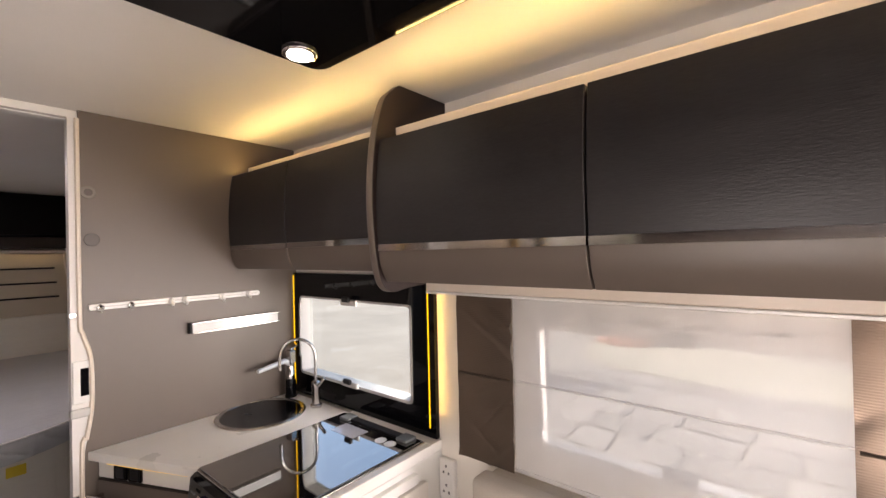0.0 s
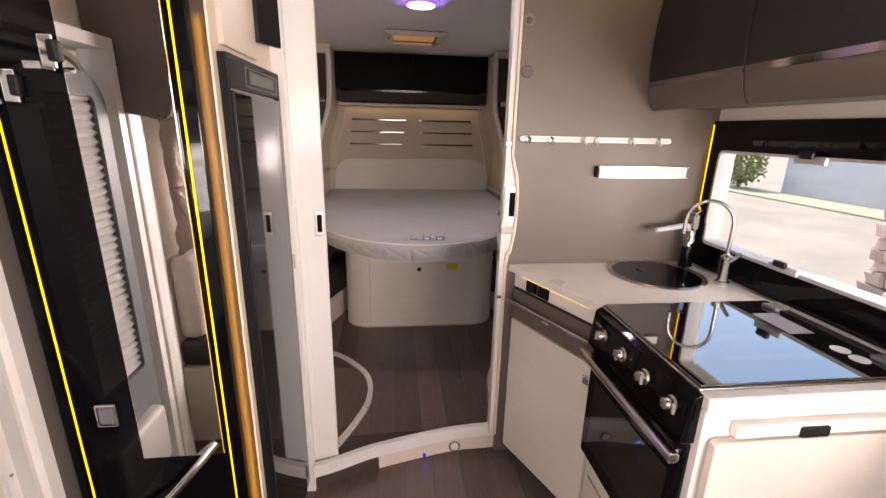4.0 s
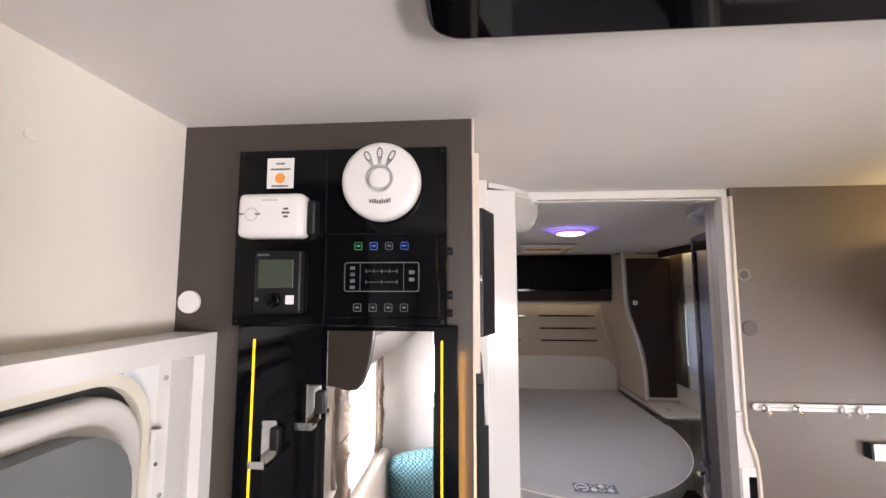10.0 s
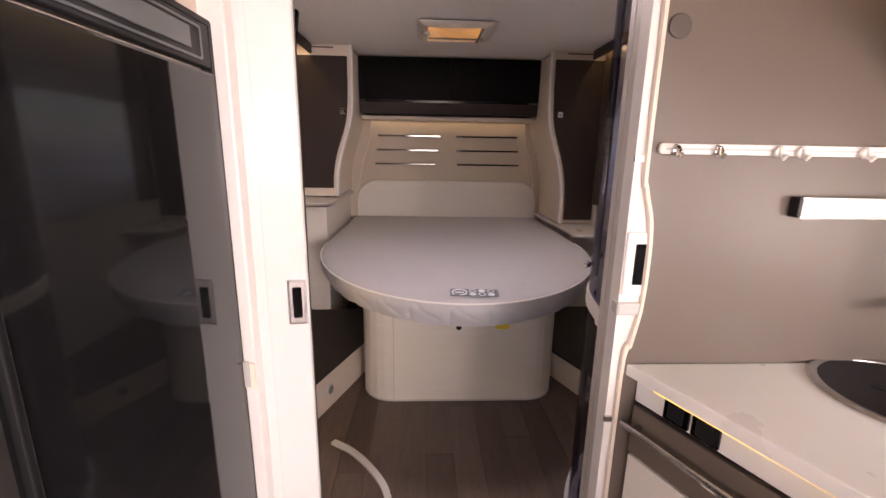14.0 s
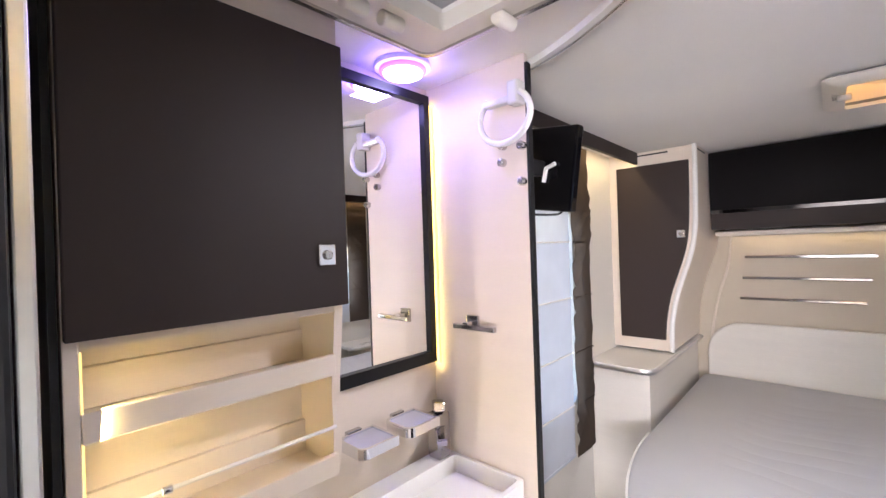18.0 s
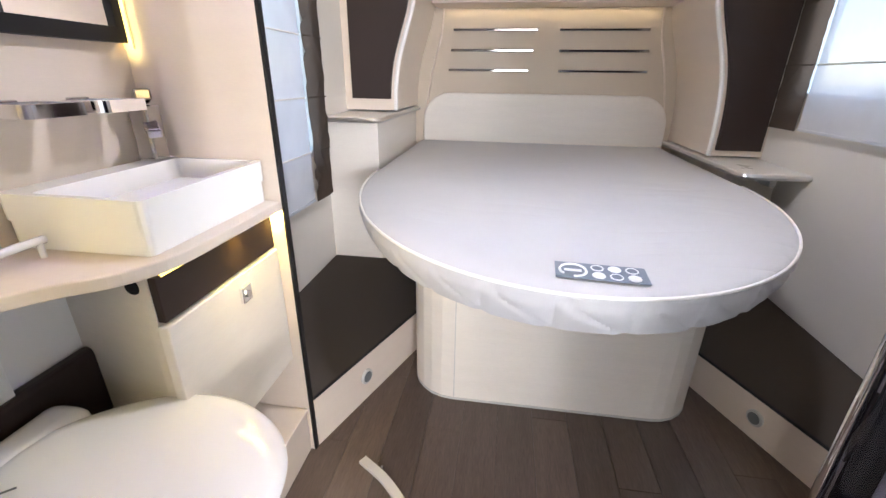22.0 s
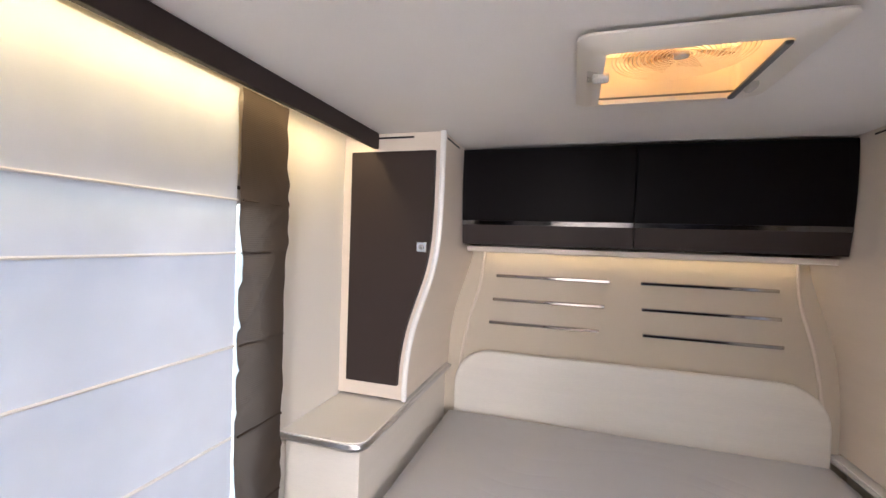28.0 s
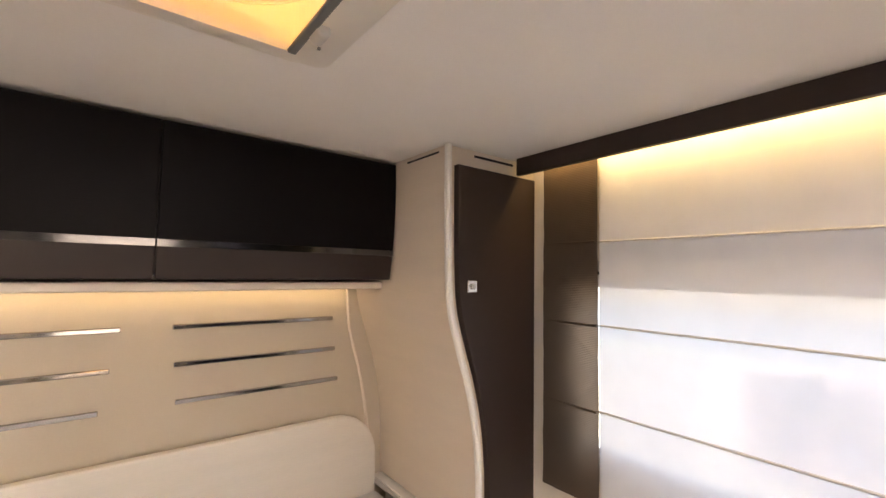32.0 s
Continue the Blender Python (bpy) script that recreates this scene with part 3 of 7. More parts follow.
door_header = thing("door_header", (-1.75, 0, TOP), "white header rail over the sliding door opening", "door frame", kind="structure")
part("header", box(-1.785, -1.735, -0.30, 0.315, TOP - 0.035, TOP, 0.004), WHITE, door_header)
part("groove", box(-1.738, -1.733, -0.27, 0.305, TOP - 0.032, TOP - 0.026), STEEL, door_header)

# ---- plank floors ----


def planks(parent, x0, x1, y0, y1, z, width=0.118, length=0.92, keep=lambda x, y: True):
    shapes = {}
    row = 0
    y = y0
    while y < y1 - 0.01:
        w = min(width, y1 - y)
        x = x0 - length * ((row * 0.37) % 1.0)
        while x < x1:
            a, b = max(x, x0), min(x + length, x1)
            if b - a > 0.03 and keep((a + b) / 2, y + w / 2):
                key = (round(b - a, 3), round(w, 3))
                if key not in shapes:
                    bm = box(0, b - a - 0.0015, 0, w - 0.0015, -0.004, 0.0)
                    me = bpy.data.meshes.new("plank")
                    bm.to_mesh(me)
                    bm.free()
                    me.materials.append(PLANK)
                    shapes[key] = me
                ob = new("plank", shapes[key])
                ob.parent = parent
                ob.location = (a, y, z)
            x += length
        y += width
        row += 1


def round_lamp(name, x, y, label, ring=LED_R, inner=LED_V, r=0.085):
    t = thing(name, (x, y, TOP), label, "ceiling light", "round ceiling lights")
    part("housing", disc((x, y, TOP - 0.006), r + 0.012, 0.012, bevel=0.004), WHITE, t, smooth=True)
    part("violet_ring", disc((x, y, TOP - 0.014), r, 0.014, bevel=0.006), ring, t, "violet glowing rim", smooth=True)
    part("diffuser", lathe([(0.0, -0.034), (r * 0.5, -0.032), (r * 0.8, -0.026), (r * 0.88, -0.016)], (x, y, TOP)), inner, t, "bright white diffuser", smooth=True)
    return t


# ---- ceiling fittings ----
round_lamp("ceiling_lamp", -2.601, 0.024, "round bright ceiling lamp with a violet rim")
lamp("bedroom_bulb", "AREA", pose(-2.601, 0.024, TOP - 0.040), 1.85, (1.0, 0.92, 0.90), size=(0.12, 0.12))
round_lamp("washroom_lamp", -2.34, -0.935, "round bright washroom lamp with a violet rim", r=0.058)
# hidden upward violet lamps, added to imitate lens bloom on the ceiling
lamp("bedroom_bloom", "AREA", pose(-2.601, 0.024, TOP - 0.022, 180), 0.09, (0.28, 0.16, 1.0), size=(0.25, 0.25), round=True)
lamp("washroom_bloom", "AREA", pose(-2.34, -0.93, TOP - 0.030, 180), 0.10, (0.28, 0.16, 1.0), size=(0.15, 0.15), round=True)
lamp("washroom_downlight", "AREA", pose(-2.34, -0.93, TOP - 0.040), 0.12, (0.42, 0.34, 1.0), size=(0.08, 0.08))

# the roof hatch over the bed, with fan and drawn-back blind
hatch = thing("roof_hatch", (-3.52, 0.045, TOP), "cream plastic roof hatch with a fan, lit amber", "roof hatch")
o = rounded(-3.668, -3.257, -0.182, 0.248, 0.026)
o2 = rounded(-3.650, -3.268, -0.168, 0.222, 0.022)
i = rounded(-3.604, -3.302, -0.128, 0.176, 0.012)
low = bmesh.new()
hatch_rings = [[(x, y, z) for x, y in ring] for ring, z in ((rounded(-3.652, -3.272, -0.168, 0.222, 0.02), TOP - 0.009), (o, TOP - 0.0085), (o, TOP - 0.013), (o2, TOP - 0.022), (rounded(-3.616, -3.292, -0.140, 0.188, 0.016), TOP - 0.0305), (i, TOP - 0.0315), (i, TOP - 0.020))]
for r0, r1 in zip(hatch_rings, hatch_rings[1:]):
    for k in range(len(r0)):
        m = (k + 1) % len(r0)
        low.faces.new([low.verts.new(p) for p in (r0[k], r0[m], r1[m], r1[k])])
bmesh.ops.remove_doubles(low, verts=low.verts, dist=1e-5)
part("surround", low, VENTW, hatch, smooth=True)
# dark grey ring stands in for the soft shadow above the surround
part("mounting_collar", frame_bar(rounded(-3.648, -3.276, -0.162, 0.216, 0.02), rounded(-3.668 + 0.018, -3.315, -0.134, 0.198, 0.01), TOP - 0.009, TOP, "z"), GREYPL, hatch, "dark grey ring painting the shadow round the surround")
part("well", frame_bar(rounded(-3.659, -3.311, -0.139, 0.204, 0.02), rounded(-3.651, -3.3135, -0.136, 0.1975, 0.02), TOP - 0.020, TOP + 0.125, "z"), VENTW, hatch)
part("amber_blind", box(-3.66, -3.30, -0.145, 0.208, TOP + 0.105, TOP + 0.109), SHADE, hatch, "translucent amber blind")
rail = part("blind_rail", box(-3.600, -3.310, 0.160, 0.174, TOP - 0.038, TOP - 0.030, 0.003), GREYPL, hatch)
part("latch", disc((-3.520, 0.182, TOP - 0.036), 0.011, 0.034, "x", bevel=0.004), LGREY, rail, smooth=True)
part("knob", disc((-3.408, -0.132, TOP - 0.036), 0.011, 0.034, "y", bevel=0.005), LGREY, hatch, smooth=True)
part("knob_arm", box(-3.425, -3.390, -0.160, -0.138, TOP - 0.038, TOP - 0.022, 0.003), CLEARP, hatch)
part("screw", disc((-3.57, 0.200, TOP - 0.0295), 0.003, 0.003), INK, hatch)
for k in range(8):
    part("vent_slot", box(-3.6515, -3.6485, -0.112 + k * 0.037, -0.084 + k * 0.037, TOP - 0.012, TOP - 0.0075), TAUPE, hatch)
FX, FY, FZ = -3.505, 0.041, TOP + 0.038
fan = part("fan_guard", disc((FX, FY, FZ), 0.016, 0.010, bevel=0.003), VENTW, hatch, smooth=True)
for k in range(15):
    r = 0.022 + 0.0088 * k
    bm = tube([(FX + r * math.cos(a * math.tau / 40), FY + r * math.sin(a * math.tau / 40), FZ) for a in range(40)], 0.0012, 5, closed=True)
    part("guard_ring", bm, VENTW, fan)
for k in range(9):
    a = k * math.tau / 9
    b = bmesh.new()
    c, s = math.cos(a), math.sin(a)
    for w, rr in ((0.010, 0.015), (0.024, 0.08), (0.028, 0.125)):
        for sg in (-1, 1):
            b.verts.new((FX + rr * c - sg * w * s, FY + rr * s + sg * w * c, FZ + 0.018 + sg * 0.007))
    b.verts.ensure_lookup_table()
    b.faces.new([b.verts[q] for q in (0, 1, 3, 2)]), b.faces.new([b.verts[q] for q in (2, 3, 5, 4)])
    bmesh.ops.solidify(b, geom=b.faces[:], thickness=0.0015)
    part("blade", b, SMOKE, fan, smooth=True)
lamp("hatch_daylight", "AREA", look((-3.535, 0.042, TOP + 0.30), (-3.535, 0.042, 0)), 0.8, (1.0, 0.93, 0.82), size=(0.34, 0.30))

# the washroom's roof hatch
h2 = thing("washroom_hatch", (-2.07, -0.56, TOP), "cream plastic roof hatch with a grey pleated blind drawn", "roof hatch")
part("surround", frame_bar(rounded(-2.305, -1.835, -0.815, -0.295, 0.03), rounded(-2.245, -1.895, -0.715, -0.365, 0.012), TOP - 0.030, TOP, "z"), VENTW, h2)
part("grey_line", frame_bar(rounded(-2.310, -1.830, -0.820, -0.290, 0.03), rounded(-2.300, -1.840, -0.810, -0.300, 0.03), TOP - 0.036, TOP - 0.0305, "z"), STEEL, h2)
part("inner_edge", frame_bar(rounded(-2.256, -1.884, -0.726, -0.354, 0.008), rounded(-2.236, -1.904, -0.706, -0.374, 0.008), TOP - 0.040, TOP - 0.0305, "z"), VENTW, h2)
part("grey_blind", box(-2.245, -1.895, -0.715, -0.365, TOP + 0.01, TOP + 0.014), fabric("grey_pleat", (0.40, 0.39, 0.40), (0.30, 0.29, 0.30), 0.0, 300, 0.30), h2)
part("blind_cassette", tube([(-2.255, -0.350, TOP - 0.048), (-1.935, -0.350, TOP - 0.048)], 0.016, 14), VENTW, h2, smooth=True)
for x, y in ((-2.06, -0.745), (-2.14, -0.745), (-2.285, -0.60)):
    part("clip", disc((x, y, TOP - 0.043), 0.014, 0.05, "x", bevel=0.005), VENTW, h2, smooth=True)
lamp("washroom_hatch_daylight", "AREA", look((-2.07, -0.54, TOP + 0.30), (-2.07, -0.54, 0)), 1.8, (1, 0.97, 0.92), size=(0.33, 0.33))

# black ceiling console with its spotlights
console = thing("ceiling_console", (-0.2, 0.07, TOP), "glossy black ceiling panel with a recessed spotlight", "ceiling panel")
part("panel", prism(rounded(-0.852, 0.75, -0.52, 0.655, 0.04), TOP - 0.022, TOP - 0.0005, bevel=0.006), BLACK, console)
sp = part("spot_ring", disc((-0.79, 0.555, TOP - 0.025), 0.040, 0.008, bevel=0.003), CHROME, console, smooth=True)
part("spot_lens", disc((-0.79, 0.555, TOP - 0.030), 0.030, 0.006, bevel=0.002), LED_S, sp, "bright warm-white lens")
lamp("console_spot", "SPOT", look((-0.79, 0.555, TOP - 0.045), (-0.81, 0.555, 0)), 1.5, (1, 0.9, 0.78), radius=0.03, spot=120)

# curved ceiling track of the washroom screen
track = [(-1.60, -0.43), (-1.66, -0.36), (-1.77, -0.285), (-1.96, -0.25), (-2.15, -0.265), (-2.29, -0.315), (-2.40, -0.405), (-2.48, -0.52), (-2.535, -0.63), (-2.568, -0.725)]
trk = smoothline([(x, y, 0) for x, y in track], 6)
ceiling_track = thing("ceiling_track", (-2.1, -0.3, TOP), "curved white track of the washroom screen on the ceiling", "door track", kind="structure")
part("rail", ribbon(trk, TOP - 0.016, TOP - 0.0005, 0.018), GLOSSWHITE, ceiling_track)
part("groove", ribbon([p + Vector((0.0, 0.006, 0)) for p in trk], TOP - 0.0185, TOP - 0.0163, 0.005), STEEL, ceiling_track)
dome_top = smoothline([(-1.622, -0.440, 0), (-1.655, -0.365, 0), (-1.72, -0.300, 0), (-1.81, -0.258, 0), (-1.90, -0.250, 0), (-1.91, -0.290, 0), (-1.85, -0.345, 0), (-1.76, -0.400, 0), (-1.68, -0.445, 0)], 5)
dome = bmesh.new()
rings = []
for u in (0.0, 0.25, 0.45, 0.62, 0.76, 0.87, 0.95, 0.99):
    k = math.sqrt(1 - u * u)
    rings.append([dome.verts.new((-1.735 + (p.x + 1.735) * k, -0.345 + (p.y + 0.345) * k, TOP - 0.021 - 0.112 * u)) for p in dome_top])
for A_, B_ in zip(rings, rings[1:]):
    for k in range(len(A_)):
        dome.faces.new((A_[k], A_[(k + 1) % len(A_)], B_[(k + 1) % len(A_)], B_[k]))
dome.faces.new(rings[-1])
dome.faces.new(list(reversed(rings[0])))
bmesh.ops.recalc_face_normals(dome, faces=dome.faces[:])
part("corner_valance", dome, LGREY, ceiling_track, "rounded grey plastic cover", smooth=True)
part("cover_rim", tube([p + Vector((0, 0, TOP - 0.024)) for p in dome_top], 0.005, 8, closed=True), GLOSSWHITE, ceiling_track, smooth=True)
ftrack = [(-1.605, -0.425), (-1.66, -0.375), (-1.75, -0.325), (-1.84, -0.285), (-1.96, -0.245), (-2.09, -0.238), (-2.22, -0.268), (-2.34, -0.345), (-2.43, -0.43), (-2.49, -0.52)]
ftk = smoothline([(x, y, 0) for x, y in ftrack], 6)
floor_track = thing("floor_track", (-2.0, -0.3, UP), "curved white track of the washroom screen on the floor", "door track", kind="structure")
part("rail", ribbon(ftk, UP - 0.003, UP + 0.012, 0.026), GLOSSWHITE, floor_track)
for k in (8, 22, 34, 50):
    part("screw", disc((ftk[k].x - 0.006, ftk[k].y + 0.0, UP + 0.013), 0.004, 0.003), STEEL, floor_track)

# ---- the tower with the control panel, and the fridge ----
tower = thing("cabinet_tower", (-1.36, -0.75, 0), "tall taupe and cream cabinet tower beside the entrance door", "cabinet")
part("body", box(-1.600, -1.142, LW + 0.001, -0.474, 0, TOP - 0.001), CREAM, tower)
part("front_panel", box(-1.1415, -1.130, LW + 0.001, -0.4755, 0, TOP - 0.001), TOWERTAUPE, tower)
part("corner_edge", box(-1.1415, -1.129, -0.4750, -0.4705, 0, TOP - 0.001, 0.001), CREAM, tower)
upper = part("upper_door", box(-1.400, -1.178, -0.4735, -0.462, 1.545, 1.965, 0.002), CREAM, tower)
part("round_lock", disc((-1.215, -0.460, 1.72), 0.009, 0.006, "y", bevel=0.002), CHROME, upper)
part("cap", disc((-1.126, -1.0, 1.677), 0.021, 0.008, "x", bevel=0.002), WHITE, tower, "round cream cover cap")
glassp = part("black_glass_panel", box(-1.1295, -1.108, -0.892, -0.500, 0.05, 1.637, 0.002), BLACK, tower, "glossy black door panel")
part("mirror_strip", box(-1.1075, -1.102, -0.727, -0.541, 0.60, 1.630, 0.0015), MIRROR, glassp)
for y in (-0.861, -0.528):
    part("yellow_light_line", box(-1.1078, -1.1060, y - 0.0017, y + 0.0017, 0.06, 1.612), LED_Y, glassp)
recess = part("recessed_pull", box(-1.1078, -1.100, -0.812, -0.764, 0.695, 0.755, 0.004), CHROME, glassp)
part("pull_dark", box(-1.101, -1.098, -0.803, -0.773, 0.705, 0.745, 0.002), GREYPL, recess)
part("curved_handle", tube(smoothline([(-1.105, -0.80, 0.43), (-1.075, -0.76, 0.445), (-1.062, -0.68, 0.50), (-1.068, -0.61, 0.575), (-1.105, -0.555, 0.635)], 5), 0.010, 10), CHROME, glassp, smooth=True)
lamp("panel_edge_glow", "AREA", look((-1.1165, -0.4950, 0.84), (-1.2, -0.485, 0.84)), 0.17, (1.0, 0.46, 0.03), size=(0.004, 1.50))


def wall_hook(y, z):
    t = thing("coat_hook", (-1.09, y, z), "polished chrome hook on the black panel", "hook", "chrome hooks")
    part("backplate", box(-1.107, -1.101, y - 0.014, y + 0.014, z - 0.005, z + 0.058, 0.003), CHROME, t)
    part("black_pad", box(-1.1075, -1.092, y + 0.004, y + 0.022, z + 0.010, z + 0.048, 0.004), BLACKM, t)
    bm = prism([(-1.101, z - 0.006), (-1.060, z - 0.006), (-1.058, z + 0.006), (-1.062, z + 0.006), (-1.064, z), (-1.101, z)], y - 0.014, y + 0.014, "y")
    part("hook", bm, CHROME, t)
    return t


wall_hook(-0.748, 1.480)
wall_hook(-0.825, 1.418)

cp = thing("control_panel", (-1.09, -0.70, 1.64), "glossy black panel with alarms and heating controls", "control panel")
part("board", box(-1.1295, -1.077, -0.888, -0.517, 1.638, 1.945, 0.003), BLACK, cp)
for y in (-0.880, -0.525):
    for z in (1.646, 1.937):
        part("corner_screw", disc((-1.0765, y, z), 0.0025, 0.002, "x"), BLACKM, cp)
part("panel_seam", box(-1.0775, -1.0766, -0.727, -0.7255, 1.640, 1.943), BLACKM, cp)
X = -1.077


# places on the board come from the smoke alarm's centre
sm = thing("smoke_alarm", (-1.06, -0.625, 1.875), "round white smoke alarm on the black panel", "smoke alarm")
part("body", disc((-1.058, -0.625, 1.878), 0.066, 0.036, "x", 40, bevel=0.012), WHITE, sm, smooth=True)
part("button_ring", tube([(-1.0392, -0.625 + 0.021 * math.cos(a * math.tau / 28), 1.880 + 0.021 * math.sin(a * math.tau / 28)) for a in range(28)], 0.003, 6, closed=True), CHROME, sm, smooth=True)
part("button", disc((-1.039, -0.625, 1.880), 0.017, 0.005, "x", bevel=0.002), WHITE, sm, smooth=True)
for k, a in enumerate((118, 90, 62)):
    cy, cz = -0.625 + 0.043 * math.cos(radians(a)), 1.880 + 0.043 * math.sin(radians(a))
    pts = []
    for q in range(16):
        u, w = 0.0042 * math.cos(q * math.tau / 16), 0.0085 * math.sin(q * math.tau / 16)
        pts.append((-1.0396, cy + u * math.sin(radians(a)) + w * math.cos(radians(a)), cz - u * math.cos(radians(a)) + w * math.sin(radians(a))))
    part("vent_slot", tube(pts, 0.0011, 5, closed=True), INK, sm)
    for q in range(4):
        d = 0.026 + q * 0.0028
        c = Vector((-1.0392, -0.625 + d * math.cos(radians(a)), 1.880 + d * math.sin(radians(a))))
        s = Vector((0, -math.sin(radians(a)), math.cos(radians(a)))) * (0.0025 + 0.0006 * q)
        part("vent_line", tube([c - s, c + s], 0.0008, 4), INK, sm)
for q in range(9):
    part("mark_stroke", box(-1.0402, -1.0388, -0.641 + q * 0.004, -0.6385 + q * 0.004, 1.838 + abs(q - 4) * 0.0006, 1.843 + (q % 3) * 0.001 + abs(q - 4) * 0.0006), INK, sm)

co = thing("gas_alarm", (-1.05, -0.81, 1.82), "white rectangular gas alarm on the black panel", "gas alarm")
part("body", box(-1.078, -1.040, -0.866, -0.752, 1.785, 1.860, 0.011, 4), WHITE, co, smooth=True)
part("back_case", box(-1.078, -1.054, -0.7515, -0.736, 1.790, 1.850, 0.005), BLACKM, co)
part("button_ring", tube([(-1.0398, -0.840 + 0.0105 * math.cos(a * math.tau / 24), 1.824 + 0.0105 * math.sin(a * math.tau / 24)) for a in range(24)], 0.0007, 5, closed=True), LGREY, co)
for dy in (-0.857, -0.829):
    part("indicator", box(-1.0405, -1.0385, dy - 0.004, dy + 0.004, 1.823, 1.8255), INK, co)
for dz, w in ((-0.0065, 0.004), (0, 0.0065), (0.0065, 0.004)):
    part("speaker_slot", box(-1.0405, -1.0385, -0.781 - w, -0.781 + w, 1.826 + dz - 0.0017, 1.826 + dz + 0.0017, 0.0005), INK, co)
part("mark_line", box(-1.0405, -1.0390, -0.822, -0.796, 1.846, 1.8485), LGREY, co)

st = thing("sticker", (-1.075, -0.80, 1.89), "square white safety sticker with an orange dot", "sticker")
part("sheet", box(-1.0772, -1.0755, -0.834, -0.786, 1.876, 1.930), WHITE, st)
part("orange_spot", disc((-1.0752, -0.810, 1.894), 0.009, 0.001, "x"), ORANGE, st)
for z, w in ((1.920, 0.008), (1.910, 0.018), (1.880, 0.015)):
    part("print_line", box(-1.0756, -1.0750, -0.810 - w, -0.810 + w, z - 0.0015, z + 0.0015), INK, st)

hc = thing("heating_control", (-1.06, -0.80, 1.70), "black heating control with a grey-green display", "control unit")
part("case", box(-1.078, -1.060, -0.842, -0.760, 1.660, 1.765, 0.004), BLACKM, hc)
part("display", box(-1.061, -1.0585, -0.834, -0.773, 1.702, 1.750, 0.001), LCD, hc, "grey-green display")
part("knob", disc((-1.058, -0.805, 1.682), 0.012, 0.012, "x", bevel=0.003), BLACK, hc, smooth=True)
part("key", box(-1.061, -1.058, -0.785, -0.771, 1.675, 1.690, 0.001), LABELW, hc)
part("key_mark", box(-1.0605, -1.0583, -0.838, -0.832, 1.680, 1.686), ICON_W, hc)
part("name_mark", box(-1.061, -1.0583, -0.836, -0.816, 1.756, 1.7595), ICON_W, hc)

tp = thing("touch_panel", (-1.06, -0.63, 1.70), "black touch panel with glowing icons", "control unit")
part("glass", box(-1.078, -1.066, -0.722, -0.531, 1.652, 1.795, 0.003), BLACK, tp)
for k in range(4):
    for z, mat in ((1.772, (ICON_G, ICON_B, ICON_W, ICON_B)[k]), (1.670, ICON_W)):
        y = -0.665 + k * 0.026
        part("icon", frame_bar(rounded(y - 0.0065, y + 0.0065, z - 0.0065, z + 0.0065, 0.002, 2), rounded(y - 0.0055, y + 0.0055, z - 0.0055, z + 0.0055, 0.0015, 2), -1.0665, -1.0652, "x"), mat, tp)
        part("icon_mark", box(-1.0665, -1.0652, y - 0.003, y + 0.003, z - 0.0015, z + 0.002), mat, tp)
part("frame_line", frame_bar(rounded(-0.688, -0.562, 1.696, 1.745, 0.004, 2), rounded(-0.6865, -0.5635, 1.6975, 1.7435, 0.003, 2), -1.0665, -1.0652, "x"), ICON_W, tp)
for y in (-0.661, -0.588):
    part("divider", box(-1.0665, -1.0652, y - 0.0004, y + 0.0004, 1.698, 1.743), ICON_W, tp)
for z, n in ((1.730, 5), (1.712, 3)):
    part("scale_line", box(-1.0665, -1.0652, -0.651, -0.599, z - 0.0004, z + 0.0004), ICON_W, tp)
    for q in range(n):
        part("scale_tick", box(-1.0665, -1.0652, -0.651 + q * 0.052 / (n - 1) - 0.0006, -0.651 + q * 0.052 / (n - 1) + 0.0006, z - 0.003, z + 0.003), ICON_W, tp)
for q in range(4):
    part("side_icon", box(-1.0665, -1.0652, -0.678, -0.670, 1.7005 + q * 0.0107, 1.706 + q * 0.0107), ICON_W, tp)
for q in range(2):
    part("side_icon", box(-1.0665, -1.0652, -0.579, -0.570, 1.713 + q * 0.012, 1.719 + q * 0.012), ICON_W, tp)
for z in (1.66, 1.69, 1.765):
    part("side_button", disc((-1.095, -0.513, z), 0.007, 0.010, "y", bevel=0.002), BLACKM, tp)

tv = thing("television", (-1.44, -0.45, 1.6), "thin black television in its niche above the fridge", "television")
part("screen", prism([(-1.395, -0.470), (-1.398, -0.452), (-1.480, -0.421), (-1.486, -0.430)], 1.588, 1.900, bevel=0.003), BLACKM, tv)

fridge = thing("fridge", (-1.36, -0.46, 0.1), "tall glossy black fridge with a control strip", "fridge")
part("frame", frame_bar(rounded(-1.565, -1.160, 0.06, 1.530, 0.004, 2), rounded(-1.556, -1.170, 0.07, 1.522, 0.003, 2), -0.473, -0.456, "y"), BLACKM, fridge)
ctl = part("control_strip", box(-1.556, -1.170, -0.473, -0.456, 1.462, 1.522, 0.003), BLACKM, fridge)
part("display_window", box(-1.50, -1.30, -0.4565, -0.454, 1.480, 1.508, 0.001), GREYPL, ctl)
part("display_edge", frame_bar(rounded(-1.53, -1.27, 1.470, 1.515, 0.004, 2), rounded(-1.527, -1.273, 1.473, 1.512, 0.003, 2), -0.457, -0.4545, "y"), GREYPL, ctl)
part("door", box(-1.556, -1.170, -0.473, -0.452, 0.07, 1.456, 0.005), FRIDGE, fridge, "glossy black reflecting door")
part("edge_profile", box(-1.1725, -1.165, -0.472, -0.448, 0.07, 1.456, 0.002), BLACKM, fridge)
